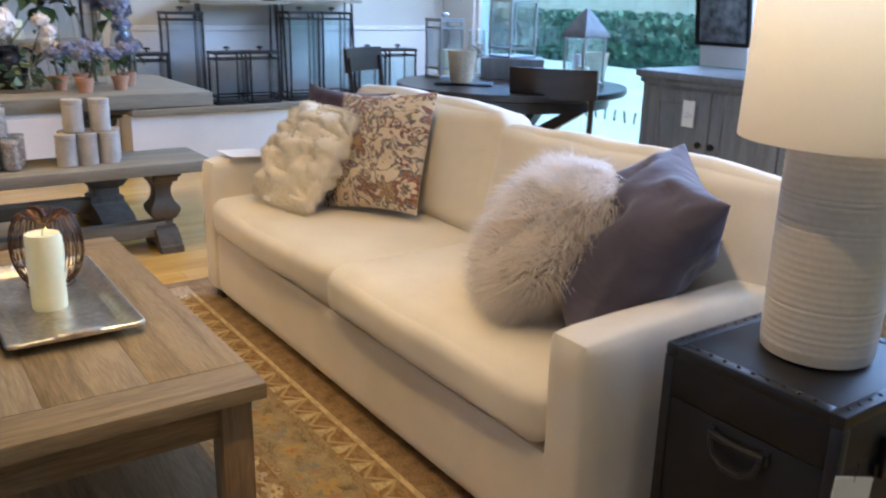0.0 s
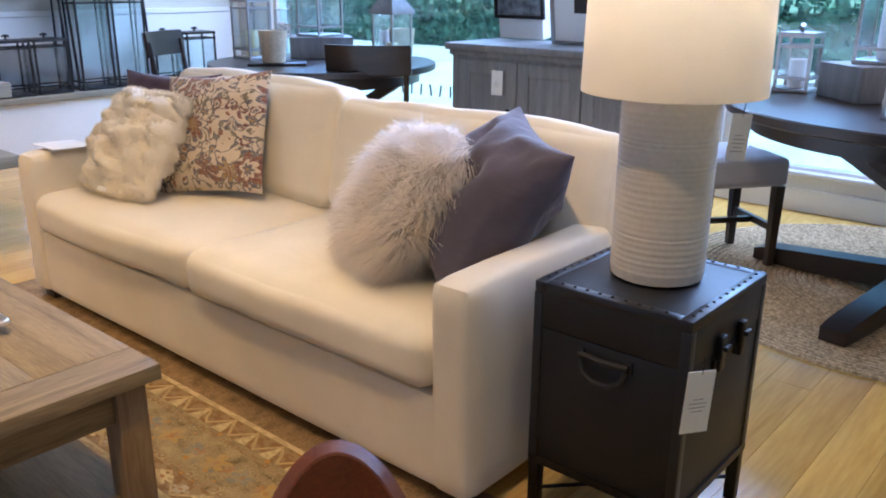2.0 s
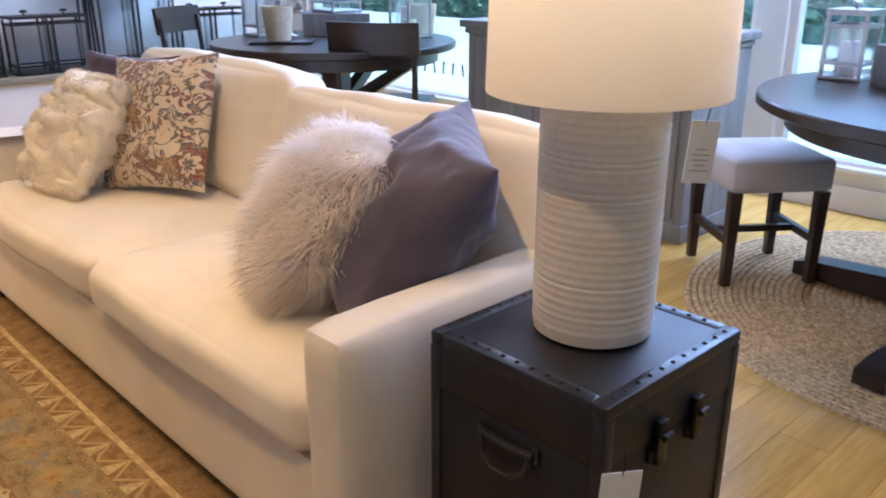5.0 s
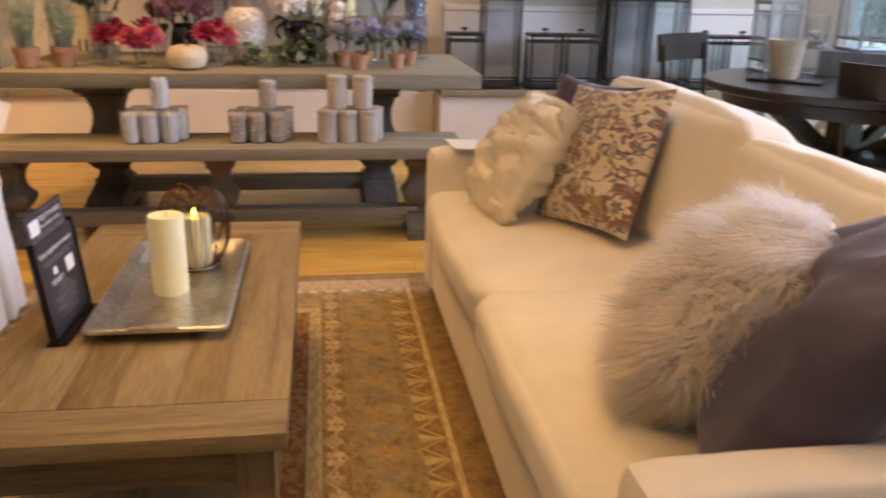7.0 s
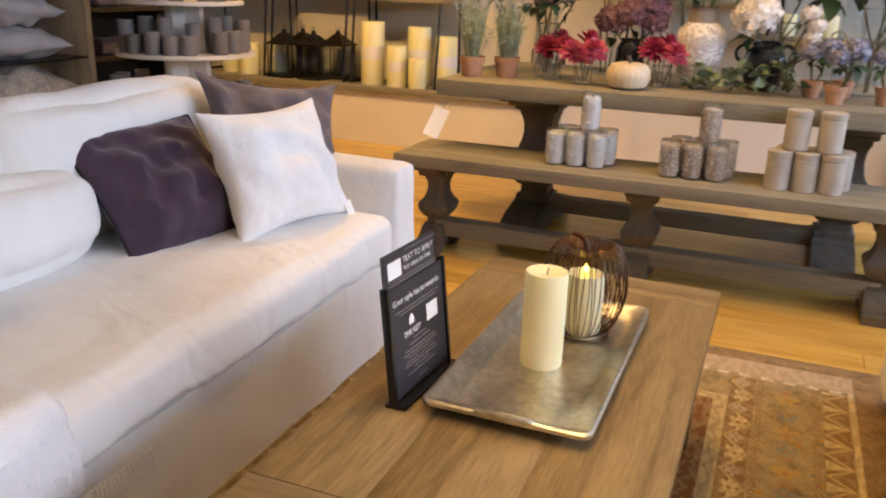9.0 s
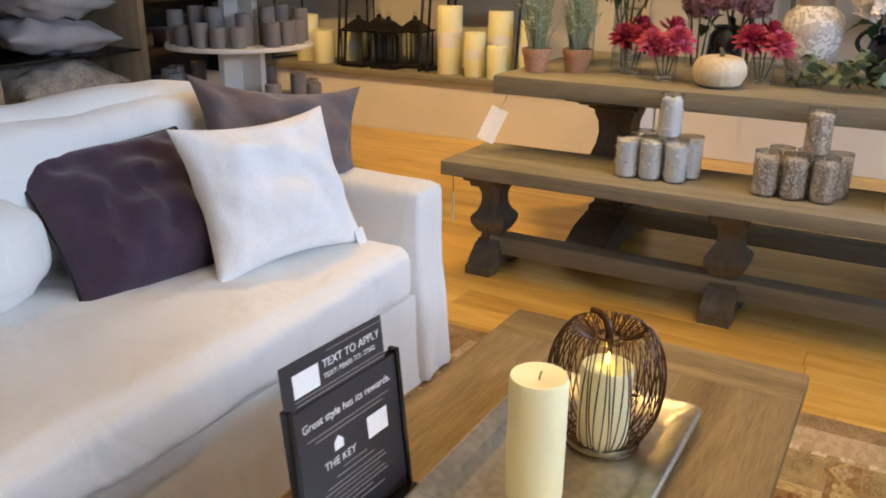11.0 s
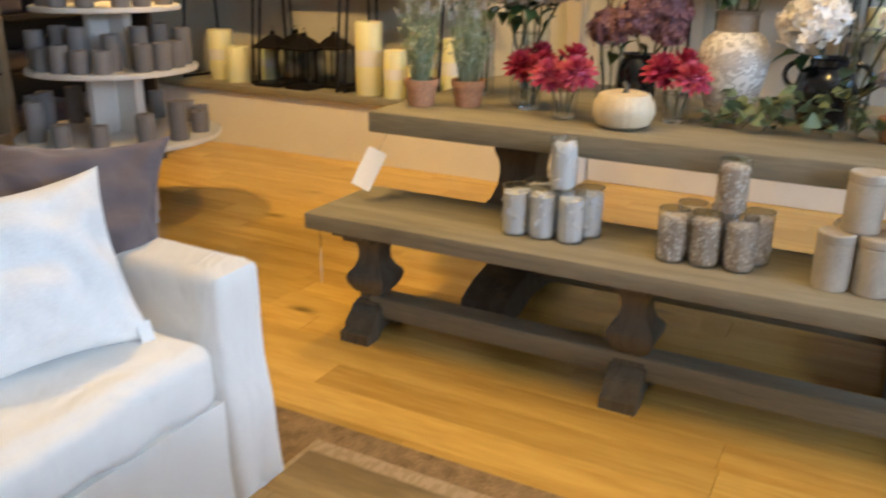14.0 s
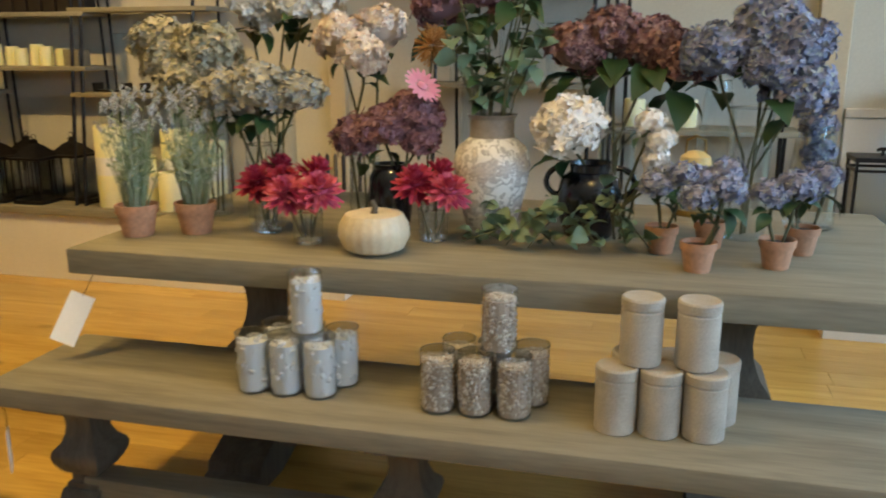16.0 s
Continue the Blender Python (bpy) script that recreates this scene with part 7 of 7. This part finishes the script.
first = dining_chair(pose(3.10, 3.41, 0, 0, 0, -55))
copy_thing(first, pose(2.95, 5.17, 0, 0, 0, -150))
RZ = 0.7555
single("display_riser", boxes((-0.20, -0.15, 0, 0.20, 0.15, 0.13), bevel=0.004), M_CABGREY, pose(3.50, 4.28, RZ, 0, 0, -38), "low grey wood riser box on the round table", "riser")
for nme, x, y, z, w, h in (("frame_lantern", 3.50, 4.28, RZ + 0.1305, 0.22, 0.40), ("frame_lantern", 3.10, 4.48, RZ, 0.18, 0.36)):
    frame_lantern(x, w, h, y, z, M_STEEL, "silver framed glass lantern on the round table", nme, w)
pillar("pillar_candle", 3.10, 4.48, RZ + 0.017, 0.04, 0.16, M_WAX, "ivory candle inside a glass lantern")
M_POTGOLD = mat("gold_brushed_pot", (0.58, 0.50, 0.36), 0.45, 0.25, vary=0.15, scale=8, fine=60)
for x, y in ((2.93, 4.05), (3.80, 3.83)):
    single("tapered_candle_pot", lathe([(0.062, 0), (0.066, 0.004), (0.086, 0.185), (0.080, 0.185), (0.077, 0.16), (0.003, 0.158)], 36), M_POTGOLD, pose(x, y, RZ + (0.013 if x < 3 else 0)), "large tapered candle pot in pale gold", "candle pot", "candle pots")
single("dark_tray", boxes((-0.17, -0.13, 0, 0.17, 0.13, 0.012), bevel=0.004), M_IRON, pose(2.97, 4.07, RZ, 0, 0, -40), "flat dark metal tray under the candle pot", "tray")
dl = thing("copper_lantern", pose(3.66, 3.78, RZ), "tall glass lantern with a grey domed roof", "lantern")
part("base", boxes((-0.09, -0.09, 0, 0.09, 0.09, 0.016), bevel=0.003), M_STEEL, dl)
for sx in (-1, 1):
    for sy in (-1, 1):
        part("post", boxes((sx * 0.084 - 0.006, sy * 0.084 - 0.006, 0.016, sx * 0.084 + 0.006, sy * 0.084 + 0.006, 0.28)), M_STEEL, dl)
part("roof", square_lathe([(0.105, 0.28), (0.105, 0.292), (0.085, 0.33), (0.04, 0.40), (0.02, 0.43), (0.006, 0.45)]), M_CABGREY, dl)
for sy in (-1, 1):
    part("pane", boxes((-0.078, sy * 0.084 - 0.001, 0.016, 0.078, sy * 0.084 + 0.001, 0.28)), M_GLASS, dl, smooth=False)
pillar("pillar_candle", 3.66, 3.78, RZ + 0.0165, 0.035, 0.09, M_WAX, "ivory candle inside a glass lantern")
glass_vase("hurricane_glass", 3.84, 4.02, 0.065, 0.26, "clear glass hurricane with a white candle", 1.0, RZ)
pillar("pillar_candle", 3.84, 4.02, RZ + 0.0145, 0.04, 0.15, M_PAPER, "white candle in a glass hurricane")
gv = glass_vase("footed_glass", 3.28, 4.38, 0.06, 0.30, "clear glass vase part filled with shells", 0.9, RZ)
bm = bmesh.new()
rg = random.Random(9)
for k in range(60):
    v = bmesh.ops.create_icosphere(bm, subdivisions=1, radius=0.012 + 0.007 * rg.random())["verts"]
    a, q = rg.random() * 6.28, 0.04 * rg.random() ** 0.5
    bmesh.ops.translate(bm, verts=v, vec=(q * math.cos(a), q * math.sin(a), 0.13 + 0.08 * rg.random()))
part("shells", bm, M_SHELLS, gv, "", False, "stuff")

# ---------- sideboard in front of the window ----------
sb = thing("sideboard", pose(3.50, 1.82, 0), "grey washed wood sideboard with panelled doors", "cabinet")
SL, SD = 1.33, 0.48
part("top", boxes((-0.03, -0.03, 0.865, SD + 0.02, SL + 0.03, 0.903), bevel=0.005), M_CABGREY, sb)
part("body", boxes((0.012, 0, 0.06, SD, SL, 0.864)), M_CABGREY, sb, smooth=False)
part("cornice", boxes((-0.008, -0.012, 0.835, SD, SL + 0.012, 0.8645), bevel=0.006), M_CABGREY, sb)
part("plinth", boxes((-0.004, -0.01, 0.0, SD, SL + 0.01, 0.085), bevel=0.005), M_CABGREY, sb)
for k in range(3):
    y0, y1 = 0.05 + k * 0.41, 0.05 + k * 0.41 + 0.40
    d = part("door", boxes((0.0, y0, 0.11, 0.0118, y0 + 0.07, 0.815), (0.0, y1 - 0.07, 0.11, 0.0118, y1, 0.815), (0.0, y0 + 0.07, 0.745, 0.0118, y1 - 0.07, 0.815), (0.0, y0 + 0.07, 0.11, 0.0118, y1 - 0.07, 0.19), (0.006, y0 + 0.07, 0.19, 0.0118, y1 - 0.07, 0.745), bevel=0.002), M_CABGREY, sb)
    ky = y1 - 0.035 if k == 1 else y0 + 0.035
    part("knob", lathe([(0.006, 0), (0.006, 0.012), (0.017, 0.02), (0.017, 0.028), (0.004, 0.034)], 16, None, pose(0.0, ky if k != 2 else y0 + 0.035, 0.55, 0, -90, 0)), M_IRON, d, "dark round knob")
fr = thing("picture_frame", pose(3.98, 3.02, 0.9035, 0, -8, 0), "dark framed picture leaning on the sideboard", "picture")
part("frame", boxes((0, -0.18, 0.12, 0.02, 0.18, 0.14), (0, -0.18, 0.58, 0.02, 0.18, 0.60), (0, -0.18, 0.14, 0.02, -0.16, 0.58), (0, 0.16, 0.14, 0.02, 0.18, 0.58)), M_IRON, fr)
part("print", boxes((0.012, -0.16, 0.14, 0.018, 0.16, 0.58)), mat("grey_landscape_print", (0.22, 0.24, 0.25), 0.5, vary=0.6, scale=7, fine=20, bump=0), fr)
part("easel_box", boxes((0.02, -0.16, 0, 0.10, 0.16, 0.60)), M_WHITE, fr, "white stand behind the picture")
wf = thing("picture_frame", pose(3.80, 2.45, 0.9035, 0, -8, 0), "pale framed print with a wide white mat", "picture")
part("frame", boxes((0, -0.22, 0, 0.02, 0.22, 0.02), (0, -0.22, 0.50, 0.02, 0.22, 0.52), (0, -0.22, 0.02, 0.02, -0.20, 0.50), (0, 0.20, 0.02, 0.02, 0.22, 0.50)), M_STEEL, wf)
part("mat_board", boxes((0.01, -0.20, 0.02, 0.018, 0.20, 0.50)), M_PAPER, wf)
part("print", boxes((0.006, -0.07, 0.17, 0.0098, 0.07, 0.36)), M_BLACKLEG, wf)

# ---------- dark table, stool and lanterns on the round jute rug ----------
pedestal_table("dark_round_table", 3.43, 0.60, 0.82, 0.775, "large round espresso trestle table on a jute rug", 4, 80).location.z = 0.016
st = thing("upholstered_stool", pose(3.42, 1.45, 0.015, 0, 0, -38), "grey linen upholstered dining stool with dark legs", "stool")
M_STOOL = mat("pale_grey_linen", (0.44, 0.44, 0.46), 0.9, vary=0.08, scale=6, fine=420, bump=0.3)
part("seat", soft_box(-0.20, -0.20, 0.37, 0.20, 0.20, 0.50, 0.025, 0.008, 8, 0.002, 60), M_STOOL, st)
for x in (-0.17, 0.17):
    for y in (-0.17, 0.17):
        part("leg", square_lathe([(0.016, 0), (0.022, 0.37)], None, pose(x, y, 0)), M_ESPRESSO, st)
    part("stretcher", boxes((x - 0.012, -0.15, 0.16, x + 0.012, 0.15, 0.19)), M_ESPRESSO, st)
part("stretcher", boxes((-0.158, -0.012, 0.16, 0.158, 0.012, 0.185)), M_ESPRESSO, st)
DZ = 0.7915
single("display_riser", boxes((-0.22, -0.14, 0, 0.22, 0.14, 0.14), bevel=0.004), M_CABGREY, pose(3.52, 0.86, DZ, 0, 0, -40), "low grey wood riser box on the dark table", "riser")
frame_lantern(3.52, 0.24, 0.46, 0.86, DZ + 0.1405, M_STEEL, "tall silver framed lantern with a white candle", "frame_lantern", 0.24)
pillar("pillar_candle", 3.52, 0.86, DZ + 0.158, 0.06, 0.25, M_PAPER, "white pillar candle inside the lantern")
frame_lantern(3.02, 0.22, 0.40, 0.62, DZ, M_STEEL, "silver framed glass lantern on the dark table", "frame_lantern", 0.22)
pillar("pillar_candle", 3.02, 0.62, DZ + 0.017, 0.045, 0.10, M_PAPER, "white pillar candle inside the lantern")
frame_lantern(3.52, 0.15, 0.24, 1.22, DZ, M_STEEL, "small silver framed lantern with a candle", "frame_lantern", 0.15)
pillar("pillar_candle", 3.52, 1.22, DZ + 0.017, 0.035, 0.12, M_PAPER, "white pillar candle inside the lantern")

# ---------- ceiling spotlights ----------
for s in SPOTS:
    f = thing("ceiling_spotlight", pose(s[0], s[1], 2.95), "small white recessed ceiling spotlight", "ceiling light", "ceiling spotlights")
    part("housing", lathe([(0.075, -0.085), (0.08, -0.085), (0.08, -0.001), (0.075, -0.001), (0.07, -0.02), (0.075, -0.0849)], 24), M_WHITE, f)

# ---------- floor boards, last ----------
structure("floor", boxes((X0, Y0, -0.06, X1, Y1, -0.012)), M_FLOOR, "honey oak plank floor", "floor")
floor = bpy.data.objects["floor"]
rng = random.Random(11)
PW = 0.138
lengths = [0.9, 1.2, 1.5, 1.8, 2.1]
plank_data = {}
for ln in lengths:
    bm = boxes((0.0008, 0.0006, -0.0115, ln - 0.0004, PW - 0.0003, 0.0), bevel=0.0007)
    plank_data[ln] = finish("plank", bm, M_FLOOR, False)
rest = bmesh.new()
y, count = Y0, 0
while y < Y1 - 0.01:
    x = X0
    first = -rng.random() * 0.9
    while x < X1 - 0.02:
        ln = rng.choice(lengths)
        room = X1 - x
        if room < ln or x == X0 or y + PW > Y1:
            w = min(ln + (first if x == X0 else 0), room)
            if w > 0.05:
                box(rest, x + 0.0008, y + 0.0006, -0.0115, x + w - 0.0008, min(y + PW, Y1) - 0.0006, 0.0)
            x += max(w, 0.05)
        else:
            near = -0.3 < y < 6.2 and x > -3.4 and count < 300
            if near:
                ob = new("plank", plank_data[ln])
                ob.location = (x, y, 0)
                ob.parent = floor
                count += 1
            else:
                box(rest, x + 0.0008, y + 0.0006, -0.0115, x + ln - 0.0008, y + PW - 0.0006, 0.0)
            x += ln
    y += PW
part("planks", rest, M_FLOOR, floor, "", False, "stuff")
